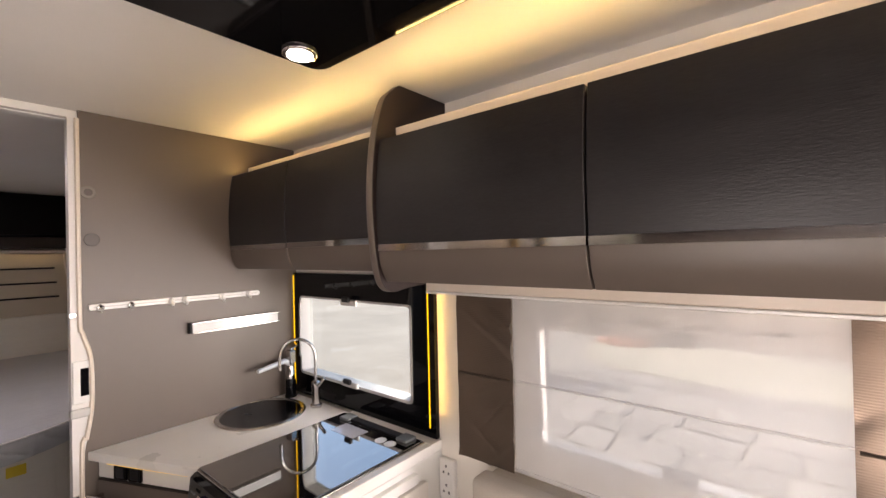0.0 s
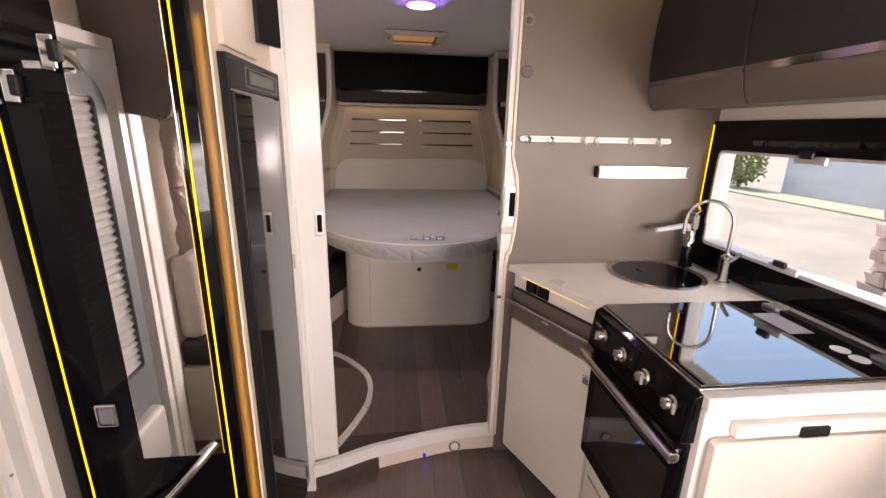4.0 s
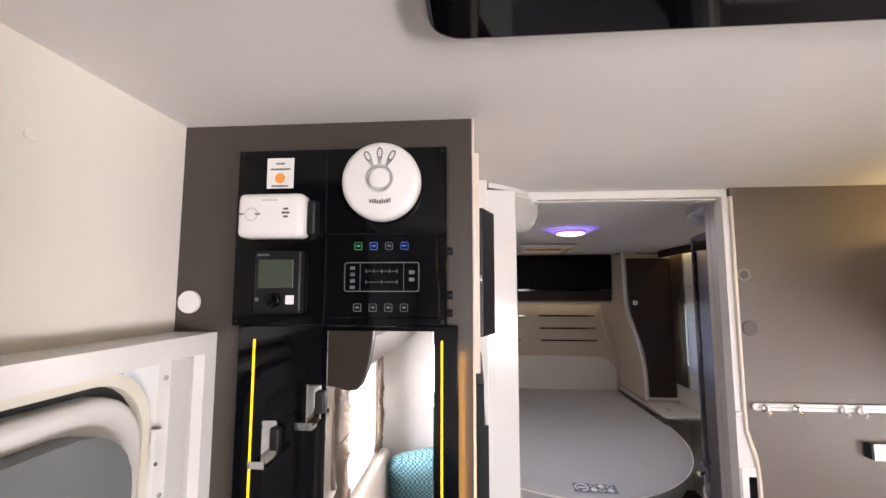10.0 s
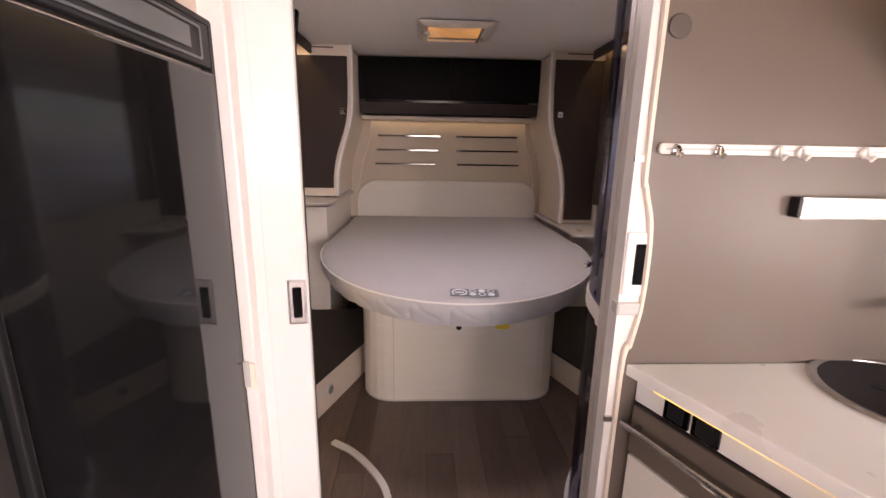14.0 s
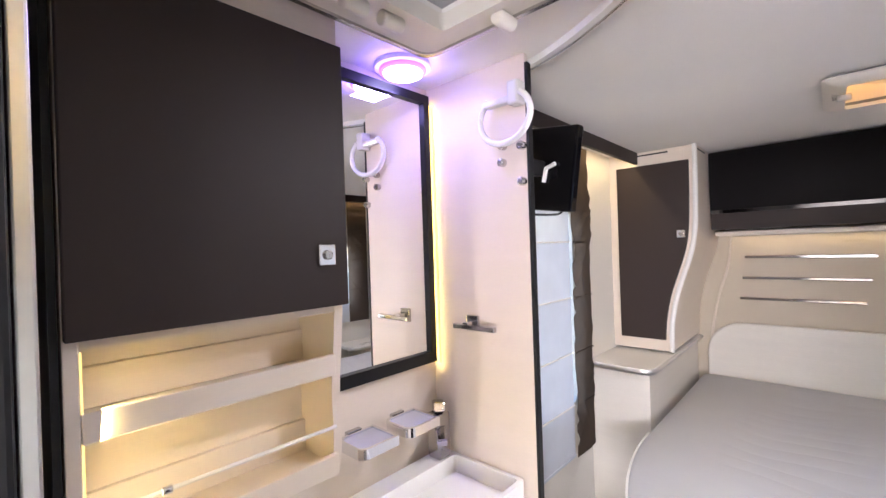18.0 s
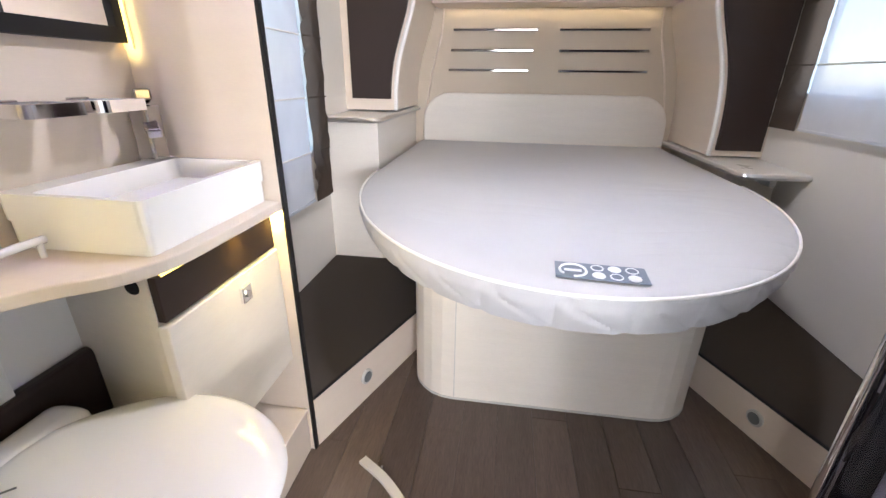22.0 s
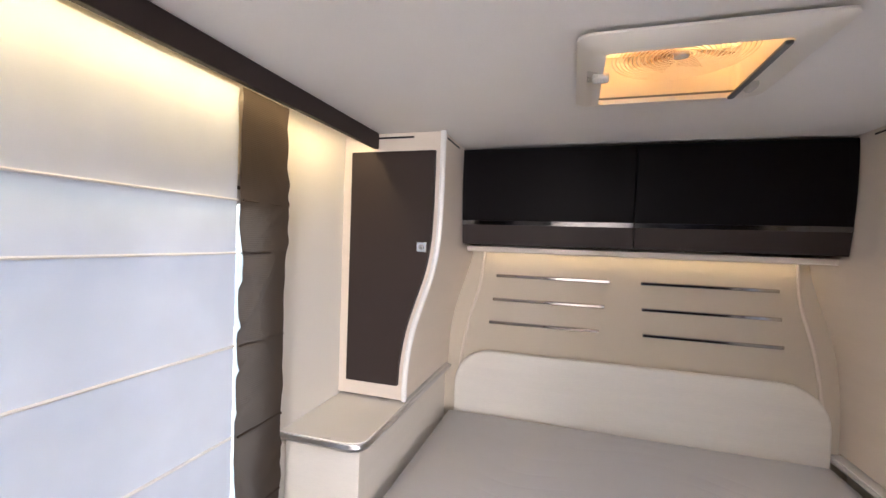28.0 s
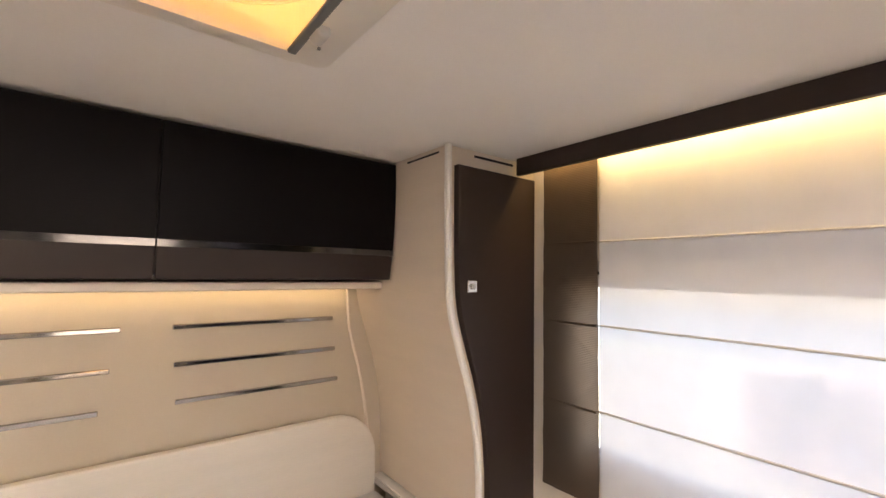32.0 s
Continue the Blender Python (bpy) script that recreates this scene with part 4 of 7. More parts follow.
part("door_catch", box(-1.562, -1.557, -0.470, -0.445, 0.93, 0.98, 0.002), LGREY, fridge)

# ---- sliding screen post between fridge and washroom ----
post = thing("sliding_door_post", (-1.63, -0.40, UP), "glossy white folded sliding door with a recessed handle", "sliding door")
part("outer_jamb", box(-1.598, -1.566, -0.486, -0.436, 0.0, TOP - 0.001, 0.003), WHITE, post)
part("leaf", prism([(-1.600, -0.470), (-1.600, -0.440), (-1.615, -0.352), (-1.6215, -0.350), (-1.6215, -0.470)], UP + 0.014, TOP - 0.022, bevel=0.002), GLOSSWHITE, post)
for f in (0.22, 0.72):
    x, y = -1.600 - 0.017 * f, -0.440 + 0.088 * f
    part("leaf_rib", box(x - 0.004, x + 0.0010, y - 0.0012, y + 0.0012, UP + 0.016, TOP - 0.024), GLOSSWHITE, post)
part("black_seal", box(-1.6400, -1.6220, -0.47, -0.352, UP + 0.014, TOP - 0.022, 0.002), BLACKM, post)
part("seal_bead", box(-1.6460, -1.6405, -0.410, -0.356, UP + 0.014, TOP - 0.022, 0.001), ALU, post)
for k in range(9):
    part("slat", box(-1.656, -1.648, -0.600 - k * 0.044, -0.560 - k * 0.044, UP + 0.014, TOP - 0.022, 0.002), LGREY, post)
part("dark_gap", box(-1.6925, -1.684, LW + 0.003, -0.862, UP, TOP - 0.002), BLACKM, post)
hd = part("handle", moved(box(-0.004, 0.005, -0.017, 0.017, -0.044, 0.044, 0.004), pose(-1.6145, -0.370, 1.072, 0, 0, 11)), ALU, post)
part("recess", moved(box(0.003, 0.0065, -0.0085, 0.0085, -0.030, 0.030, 0.003), pose(-1.6145, -0.370, 1.072, 0, 0, 11)), BLACK, hd)
part("magnet_catch", box(-1.567, -1.560, -0.455, -0.437, 0.925, 0.975, 0.002), IVORY, post)

# ---- entrance door on the left wall ----
door = thing("door_entrance", (-0.78, -1.0, 0), "white entrance door with a grey lining and pleated blind", "door", kind="structure")
part("frame", frame_bar([(-1.136, 0.03), (-0.552, 0.03), (-0.552, 1.622), (-1.136, 1.622)], [(-1.098, 0.05), (-0.582, 0.05), (-0.582, 1.588), (-1.098, 1.588)], LW + 0.001, -0.945, "y"), WHITE, door)
part("inner_channel", box(-1.0975, -1.088, LW + 0.005, -0.965, 0.05, 1.585), LGREY, door)
part("jamb_lining", box(-1.0875, -1.058, LW - 0.02, -0.998, 0.05, 1.585), WHITE, door)
for z in (0.6, 0.85, 1.12, 1.36, 1.55):
    part("screw", disc((-1.074, -0.997, z), 0.004, 0.004, "y"), STEEL, door)
for z in (1.11, 1.44):
    hg = part("hinge", box(-1.066, -1.048, -0.999, -0.990, z - 0.032, z + 0.032, 0.002), WHITE, door)
    part("hinge_pin", disc((-1.052, -0.991, z - 0.022), 0.003, 0.006, "y"), INK, hg)
    part("hinge_pin", disc((-1.052, -0.991, z + 0.035), 0.003, 0.012, "y"), STEEL, door)
hk = part("hook_plate", box(-1.080, -1.045, -0.999, -0.984, 1.215, 1.290, 0.007), IVORY, door, "beige plate with two small hooks")
for z in (1.231, 1.270):
    part("small_hook", box(-1.066, -1.050, -0.985, -0.972, z - 0.003, z + 0.003, 0.001), STEEL, hk)
    part("hook_boss", disc((-1.058, -0.982, z + 0.007), 0.005, 0.006, "y", bevel=0.001), INK, hk)
part("rubber_seal", frame_bar(rounded(-1.056, -0.584, 0.06, 1.578, 0.10), rounded(-1.042, -0.596, 0.075, 1.562, 0.095), -1.04, -1.006, "y"), IVORY, door)
part("gap", frame_bar(rounded(-1.043, -0.595, 0.074, 1.563, 0.095), rounded(-1.032, -0.604, 0.085, 1.550, 0.09), -1.05, -1.022, "y"), RUBBER, door)
leaf = part("leaf", prism(rounded(-1.030, -0.605, 0.087, 1.548, 0.09), -1.065, -0.992, "y", bevel=0.014, seg=3), WHITE, door, smooth=True)
lining = part("grey_lining", frame_bar(rounded(-0.965, -0.618, 0.22, 1.515, 0.09), rounded(-0.878, -0.664, 0.60, 1.455, 0.02), -0.992, -0.955, "y"), GREYPL, leaf)
part("window_blind_box", box(-0.890, -0.655, -0.988, -0.960, 1.452, 1.478, 0.006), LGREY, leaf)
rows = []
for k in range(72):
    z = 0.60 + 0.85 * k / 71
    rows.append((-0.969 + (0.0055 if k % 2 else -0.0055), z))
bm = bmesh.new()
a = [bm.verts.new((-0.880, y, z)) for y, z in rows]
b = [bm.verts.new((-0.662, y, z)) for y, z in rows]
for k in range(71):
    bm.faces.new((a[k], b[k], b[k + 1], a[k + 1]))
bmesh.ops.solidify(bm, geom=bm.faces[:], thickness=0.002)
part("pleated_blind", bm, PLEAT, leaf, "white pleated door blind")
lk = part("lock_plate", box(-1.014, -0.976, -0.994, -0.978, 0.90, 1.01, 0.006), STEEL, leaf)
part("lock_lever", box(-1.006, -0.984, -0.980, -0.966, 0.93, 0.965, 0.005), CHROME, lk)
part("grab_handle", tube(smoothline([(-1.0, -0.99, 0.83), (-0.985, -0.945, 0.80), (-0.95, -0.935, 0.66), (-0.88, -0.935, 0.52), (-0.82, -0.985, 0.47)], 5), 0.016, 10), GREYPL, leaf, smooth=True)
part("lower_bin", box(-0.93, -0.655, -0.985, -0.915, 0.24, 0.45, 0.02, 3), LGREY, leaf, smooth=True)
fly = thing("flyscreen_cassette", (-0.50, -0.98, 0.03), "white upright flyscreen cassette beside the entrance door", "flyscreen")
part("cassette", box(-0.5455, -0.5185, LW + 0.001, -0.938, 0.03, 1.62, 0.006), WHITE, fly)
part("cassette_back", box(-0.5515, -0.5460, LW + 0.001, -0.965, 0.03, 1.62), GREYPL, fly, "dark gap beside the frame")
part("guide", box(-0.5120, -0.4700, LW + 0.001, -0.946, 0.03, 1.62, 0.008, 3), WHITE, fly)
part("guide_gap", box(-0.5180, -0.5125, LW + 0.001, -0.965, 0.03, 1.62), GREYPL, fly, "dark gap beside the guide")
part("outer_rib", box(-0.4695, -0.4440, LW + 0.001, -0.955, 0.03, 1.62, 0.006), LGREY, fly)
for z in (0.50, 0.80, 1.10, 1.36):
    part("screw", disc((-0.5153, -0.963, z), 0.0022, 0.004, "y"), INK, fly)

# ---- overhead lockers ----


def locker_run(name, y_back, y_front, x0, x1, doors, dark, label, bulge=0.018, z0=1.45, z1=1.855, split=1.555, sign=1):
    """Lockers along a side wall; the fronts swell a little. sign: +1 on the right wall."""
    t = thing(name, ((x0 + x1) / 2, y_back, z0), label, "wall locker", "overhead lockers")
    part("carcass", box(x0, x1, min(y_back, y_front + sign * 0.024), max(y_back, y_front + sign * 0.024), z0 + 0.012, z1 - 0.006), TAUPE, t)
    xs = [x0, *doors, x1]

    def front(z):
        u = (z - z0) / (z1 - z0)
        return y_front - sign * bulge * 4 * u * (1 - u) + sign * 0.016 * (max(0, 0.16 - u) / 0.16) ** 2
    for a, b in zip(xs, xs[1:]):
        def face(lo, hi, n):
            zs = [lo + (hi - lo) * k / n for k in range(n + 1)]
            pts = [(front(z), z) for z in zs] + [(front(z) + sign * 0.020, z) for z in reversed(zs)]
            return prism(pts, a + 0.0025, b - 0.0025, "x", bevel=0.0015, seg=1)
        d = part("door", face(split + 0.009, z1, 10), dark, t, smooth=True)
        part("chrome_strip", prism([(front(split) - sign * 0.001, split - 0.009), (front(split) - sign * 0.001, split + 0.0085), (front(split) + sign * 0.018, split + 0.0085), (front(split) + sign * 0.018, split - 0.009)], a + 0.0025, b - 0.0025, "x"), DARKCHROME, d)
        part("lower_band", face(z0, split - 0.0095, 6), TAUPE, d, "taupe lower band", smooth=True)
    return t


locker_run("wall_locker", RW - 0.002, 0.808, -1.719, -0.832, [-1.28], WENGE, "black-brown overhead lockers with a chrome line above the kitchen window", z0=1.468)
locker_run("wall_locker", RW - 0.002, 0.800, -0.796, 1.30, [-0.21, 0.40], WENGE, "black-brown overhead lockers with a chrome line above the dinette window", z0=1.440, z1=1.835, split=1.535)
fin = thing("locker_end_panel", (-0.814, 0.95, 1.41), "rounded taupe end panel between the overhead lockers", "panel")
prof = [(RW - 0.002, 1.43), (0.90, 1.415), (0.845, 1.408), (0.812, 1.425), (0.790, 1.48), (0.776, 1.60), (0.776, 1.72), (0.792, 1.85), (0.825, 1.955), (0.862, 1.995), (0.885, TOP - 0.002), (RW - 0.002, TOP - 0.002)]
prof = prof[:1] + [(p.x, p.y) for p in smoothline([(y, z, 0) for y, z in prof[1:-1]], 6)] + prof[-1:]
part("board", prism(prof, -0.829, -0.799, "x", bevel=0.008, seg=3), TAUPE, fin, smooth=True)
# thin brown sheet paints the shadow where panel meets locker front
part("edge_strip", prism(prof, -0.7988, -0.7964, "x"), BROWN, fin, "dark strip painting the shadow beside the panel")
ledge = thing("light_ledge", (-0.2, 0.89, 1.86), "cream ledge with a warm light strip on top of the lockers", "light strip")
part("lip", box(-1.719, -0.830, 0.878, 0.892, 1.850, 1.900, 0.002), CREAM, ledge)
part("lip", box(-0.798, 1.30, 0.868, 0.882, 1.830, 1.885, 0.002), CREAM, ledge)
part("led_strip", box(-1.70, -0.84, 0.870, 0.876, 1.864, 1.870), LED_W, ledge, "glowing warm light strip")
part("led_strip", box(-0.79, 1.28, 0.860, 0.866, 1.845, 1.851), LED_W, ledge, "glowing warm light strip")
part("wall_rail", box(-0.798, 1.30, RW - 0.03, RW - 0.001, 1.925, 1.955, 0.004), WHITE, ledge)
lamp("locker_glow", "AREA", look((-1.27, 0.845, 1.875), (-1.27, 0.55, 2.4)), 0.55, (1.0, 0.66, 0.22), size=(0.86, 0.01))
lamp("locker_glow", "AREA", look((0.25, 0.835, 1.856), (0.25, 0.50, 2.4)), 1.3, (1.0, 0.66, 0.22), size=(2.0, 0.01))

locker_run("wall_locker", LW + 0.002, -0.807, -0.520, 0.598, [0.04], WENGE_L, "streaked dark wood overhead locker with a chrome line beside the door", z0=1.450, z1=1.90, split=1.562, sign=-1, bulge=0.022)
fin2 = thing("locker_end_panel", (-0.535, -0.9, 1.41), "rounded taupe end panel of the overhead locker", "panel")
prof = [(LW + 0.002, 1.425), (-0.90, 1.405), (-0.850, 1.395), (-0.815, 1.415), (-0.790, 1.50), (-0.776, 1.62), (-0.780, 1.76), (-0.798, 1.90), (-0.82, TOP - 0.002), (LW + 0.002, TOP - 0.002)]
prof = [(LW + 0.002, 1.425)] + [(p.x, p.y) for p in smoothline([(y, z, 0) for y, z in prof[1:-1]], 6)] + [(LW + 0.002, TOP - 0.002)]
part("board", prism(prof, -0.549, -0.521, "x", bevel=0.009, seg=3), TAUPE, fin2, smooth=True)
# same painted shadow line, on the entrance-side panel
part("edge_strip", prism(prof, -0.5208, -0.5178, "x"), BROWN, fin2, "dark strip painting the shadow beside the panel")

# ---- kitchen ----
kitchen = thing("kitchen_unit", (-1.3, 0.8, 0), "white kitchen cabinet with a slanted front and cooker", "kitchen cabinet")
body_out = [(-1.700, 0.372), (-1.318, 0.545), (-1.318, RW - 0.002), (-1.7215, RW - 0.002), (-1.7215, 0.372)]
part("carcass", prism(body_out, 0.03, 0.852), WHITE, kitchen)
A, B = Vector((-1.716, 0.352, 0)), Vector((-1.312, 0.530, 0))
ALONG = (B - A).normalized()
NRM = Vector((ALONG.y, -ALONG.x, 0))


def on_slant(s0, s1, z0, z1, d0, d1, bevel=0.002):
    """A board on the slanted front: s along it, d out of it."""
    m = Matrix(((ALONG.x, NRM.x, 0, A.x), (ALONG.y, NRM.y, 0, A.y), (0, 0, 1, 0), (0, 0, 0, 1)))
    return moved(box(s0, s1, d0, d1, z0, z1, bevel), m)


W = (B - A).length
part("socket_rail", on_slant(0.0, W, 0.795, 0.853, -0.02, 0.0), WHITE, kitchen)
drawer = part("drawer_front", on_slant(0.004, W - 0.004, 0.665, 0.792, -0.018, 0.006), BROWN, kitchen, "taupe drawer front")
part("drawer_face", on_slant(0.006, W - 0.006, 0.667, 0.790, 0.0062, 0.010), TAUPE, drawer)
part("bar_handle", moved(tube([(0.0, 0, 0), (W - 0.02, 0, 0)], 0.008, 10), Matrix(((ALONG.x, NRM.x, 0, A.x + NRM.x * 0.034), (ALONG.y, NRM.y, 0, A.y + NRM.y * 0.034), (0, 0, 1, 0.745), (0, 0, 0, 1)))), STEEL, drawer, "brushed steel bar handle", smooth=True)
for s in (0.03, W - 0.05):
    part("handle_post", on_slant(s - 0.006, s + 0.006, 0.739, 0.751, 0.008, 0.034), STEEL, drawer)
part("emblem", on_slant(0.175, 0.215, 0.713, 0.733, 0.009, 0.012, 0.001), CHROME, drawer)
cdoor = part("door", on_slant(0.006, W - 0.006, 0.055, 0.660, -0.018, 0.008), PALEWOOD, kitchen, "white wood-grain cabinet door")
kl = part("square_lock", on_slant(W - 0.052, W - 0.020, 0.585, 0.617, 0.0075, 0.014), CHROME, cdoor)
part("lock_button", on_slant(W - 0.044, W - 0.028, 0.592, 0.610, 0.013, 0.016), STEEL, kl)
for k in range(2):
    so = part("socket", on_slant(0.075 + k * 0.062, 0.130 + k * 0.062, 0.800, 0.846, -0.002, 0.007), BLACK, kitchen, "black wall socket")
    part("socket_well", on_slant(0.085 + k * 0.062, 0.120 + k * 0.062, 0.806, 0.840, 0.0062, 0.0085), BLACKM, so)
part("warm_strip", on_slant(0.05, W - 0.06, 0.846, 0.852, 0.004, 0.010, 0), glow("under_worktop_led", (1.0, 0.66, 0.18), 0.32), kitchen, "glowing warm light strip")
part("plinth", box(-1.70, -0.90, 0.62, 0.65, 0.0, 0.06), TAUPE, kitchen)

wt = thing("kitchen_worktop", (-1.3, 0.8, 0.885), "white speckled worktop with a slanted front", "worktop")
bm = prism([(-1.7205, 0.326), (-1.318, 0.498), (-1.306, 0.508), (-1.300, 0.520), (-1.300, RW - 0.035), (-1.7205, RW - 0.035)], 0.856, 0.885, bevel=0.003)
part("slab", bm, WORKTOP, wt)
part("rear_slab", box(-1.2995, -0.842, 1.046, RW - 0.002, 0.852, 0.885, 0.003), WORKTOP, wt)
part("end_slab", box(-0.8695, -0.840, 0.500, 1.045, 0.852, 0.885, 0.003), WORKTOP, wt)

sink = thing("sink", (-1.57, 0.84, 0.885), "round steel sink with a dark glass lid", "sink")
part("rim", lathe([(0.150, 0.0), (0.168, 0.0), (0.170, 0.004), (0.164, 0.008), (0.152, 0.006), (0.150, 0.002)], (-1.572, 0.842, 0.885), 48), STEEL, sink, "brushed steel rim", smooth=True)
part("bowl", lathe([(0.151, 0.0045), (0.147, 0.001), (0.146, -0.02 + 0.0215), (0.0, 0.0022)], (-1.572, 0.842, 0.885), 48), BLACK, sink, "dark glass lid")
part("finger_slot", moved(box(-0.018, 0.018, -0.005, 0.005, -0.002, 0.003, 0.002), pose(-1.60, 0.80, 0.888, 0, 0, 20)), BLACKM, sink)

tap = thing("filter_tap", (-1.455, 1.025, 0.885), "swan-neck steel filter tap beside the sink", "tap")
c = Vector((-1.462, 1.022, 0.885))
part("base", lathe([(0.024, 0), (0.024, 0.01), (0.017, 0.014), (0.017, 0.075), (0.019, 0.078), (0.019, 0.10), (0.008, 0.108)], c, 20), STEEL, tap, smooth=True)
neck = [c + Vector((0, 0, 0.10)), c + Vector((0, 0, 0.19))] + [c + Vector((-0.045 + 0.045 * math.cos(a), -0.055 + 0.055 * math.cos(a), 0.21 + 0.075 * math.sin(a))) for a in [math.pi * k / 10 for k in range(11)]] + [c + Vector((-0.09, -0.11, 0.16))]
part("swan_neck", tube(neck, 0.0065, 10), STEEL, tap, smooth=True)
part("lever", moved(box(-0.006, 0.006, -0.006, 0.042, -0.006, 0.006, 0.003), pose(c.x + 0.02, c.y, c.z + 0.09, 50, 0, -60)), STEEL, tap)
tap2 = thing("mixer_tap", (-1.665, 1.03, 0.885), "chrome kitchen mixer tap with a flat lever", "tap")
c = Vector((-1.668, 1.028, 0.885))
part("body", lathe([(0.026, 0), (0.026, 0.008), (0.022, 0.012), (0.022, 0.075), (0.020, 0.080)], c, 20), BLACK, tap2, "dark lower body", smooth=True)
part("sleeve", lathe([(0.019, 0.0805), (0.019, 0.112), (0.016, 0.116), (0.016, 0.150)], c, 20), DARKCHROME, tap2, "dark chrome sleeve", smooth=True)
part("spout", tube([c + Vector((0.0, 0, 0.145)), c + Vector((0.005, -0.03, 0.165)), c + Vector((0.02, -0.16, 0.150))], [0.014, 0.012, 0.009], 12), SATIN, tap2, "pale spout", smooth=True)
part("head", moved(box(-0.018, 0.018, -0.018, 0.018, 0, 0.06, 0.006), pose(c.x, c.y, c.z + 0.148, 0, 0, 20)), DARKCHROME, tap2)
part("lever", moved(box(-0.012, 0.012, -0.005, 0.055, 0, 0.008, 0.003), pose(c.x, c.y, c.z + 0.208, 15, 0, 20)), CHROME, tap2)

hob = thing("cooker", (-1.1, 0.78, 0.3), "black cooker with glass lid, four knobs and an oven", "cooker")
part("lid_frame", box(-1.2985, -0.870, 0.500, 1.045, 0.858, 0.888, 0.003), STEEL, hob)
part("glass_lid", box(-1.294, -0.875, 0.506, 1.038, 0.8885, 0.893, 0.002), HOBGLASS, hob, "black glass lid")
part("hinge_bar", box(-1.26, -0.91, 1.000, 1.030, 0.8935, 0.899, 0.002), BLACKM, hob)
for x in (-1.23, -0.925):
    part("hinge_foot", box(x - 0.025, x + 0.025, 0.985, 1.035, 0.8935, 0.903, 0.003), GREYPL, hob)
for dx in (0, 0.045):
    part("warning_label", disc((-0.99 + dx, 0.955, 0.8936), 0.020, 0.0008), LABELW, hob)
part("warning_sheet", box(-1.20, -1.075, 0.905, 0.975, 0.8932, 0.8938), material("glossy_grey_film", (0.30, 0.30, 0.34), 0.06, vary=0.04, coat=0.6), hob, "glossy grey warning film")
pan = part("knob_panel", prism([(0.495, 0.882), (0.482, 0.872), (0.470, 0.765), (0.52, 0.765), (0.52, 0.882)], -1.2985, -0.857, "x", bevel=0.003), BLACK, hob)
for k in range(4):
    x = -1.222 + k * 0.1035
    kn = part("knob", moved(lathe([(0.019, 0), (0.019, 0.003), (0.015, 0.006), (0.0135, 0.020), (0.011, 0.023), (0.0, 0.024)], (0, 0, 0), 24), Matrix.Translation((x, 0.479, 0.825)) @ pose(0, 0, 0, 83, 0, 0)), STEEL, pan, "silver control knob", smooth=True)
    part("pointer", moved(box(-0.003, 0.003, -0.012, 0.012, 0.020, 0.028, 0.001), Matrix.Translation((x, 0.479, 0.825)) @ pose(0, 0, 0, 83, 0, 20 * k)), ALU, kn)
part("white_mark", box(-1.262, -1.235, 0.4705, 0.474, 0.845, 0.851), ICON_W, pan)
od = part("oven_door", box(-1.2985, -0.862, 0.490, 0.525, 0.375, 0.758, 0.004), BLACK, hob, "black glass oven door")
part("oven_window", box(-1.26, -0.90, 0.487, 0.491, 0.43, 0.66, 0.003), FRIDGE, od)
part("oven_handle", prism(rounded(0.452, 0.478, 0.715, 0.740, 0.008, 3), -1.315, -0.860, "x", bevel=0.003), STEEL, od, "steel oven handle")
for x in (-1.295, -0.885):
    part("handle_bracket", box(x - 0.012, x + 0.012, 0.476, 0.492, 0.715, 0.738, 0.002), STEEL, od)
part("badge", box(-0.900, -0.878, 0.4865, 0.490, 0.385, 0.398), ALU, od)
under = thing("kitchen_drawer_unit", (-1.1, 0.8, 0), "white lower drawer unit beneath the oven", "kitchen cabinet")
part("carcass", box(-1.3165, -0.8755, 0.535, RW - 0.002, 0.03, 0.850), WHITE, under)
part("drawer", box(-1.295, -0.882, 0.515, 0.534, 0.06, 0.37, 0.003), PALEWOOD, under)
part("finger_groove", box(-1.27, -0.95, 0.5135, 0.517, 0.285, 0.291), GREYPL, under)
endp = thing("kitchen_end_panel", (-0.89, 0.8, 0), "white end panel of the kitchen with a hanging flap table", "panel")
part("panel", box(-0.8745, -0.843, 0.500, RW - 0.002, 0.02, 0.850, 0.003), WHITE, endp)
part("batten", box(-0.8425, -0.823, 0.56, 0.96, 0.800, 0.832, 0.003), WHITE, endp)
part("flap", moved(prism(rounded(0.515, 1.00, 0.32, 0.795, [0.04, 0.10, 0.012, 0.012]), -0.8395, -0.818, "x", bevel=0.004), pose(0, 0, 0)), PALEWOOD, endp, "white folding worktop flap")
part("flap_catch", box(-0.8425, -0.817, 0.70, 0.765, 0.797, 0.822, 0.004), BLACKM, endp)

# sockets beside the kitchen
sk = thing("double_socket", (-0.80, RW, 0.7), "white upright double socket on the wall", "socket")
part("plate", box(-0.841, -0.778, RW - 0.022, RW - 0.001, 0.700, 0.834, 0.006), WHITE, sk)
for z in (0.735, 0.798):
    for dx, dz in ((0, 0.014), (-0.011, -0.008), (0.011, -0.008)):
        part("pin_hole", box(-0.81 + dx - 0.003, -0.81 + dx + 0.003, RW - 0.0235, RW - 0.021, z + dz - 0.004, z + dz + 0.004), INK, sk)

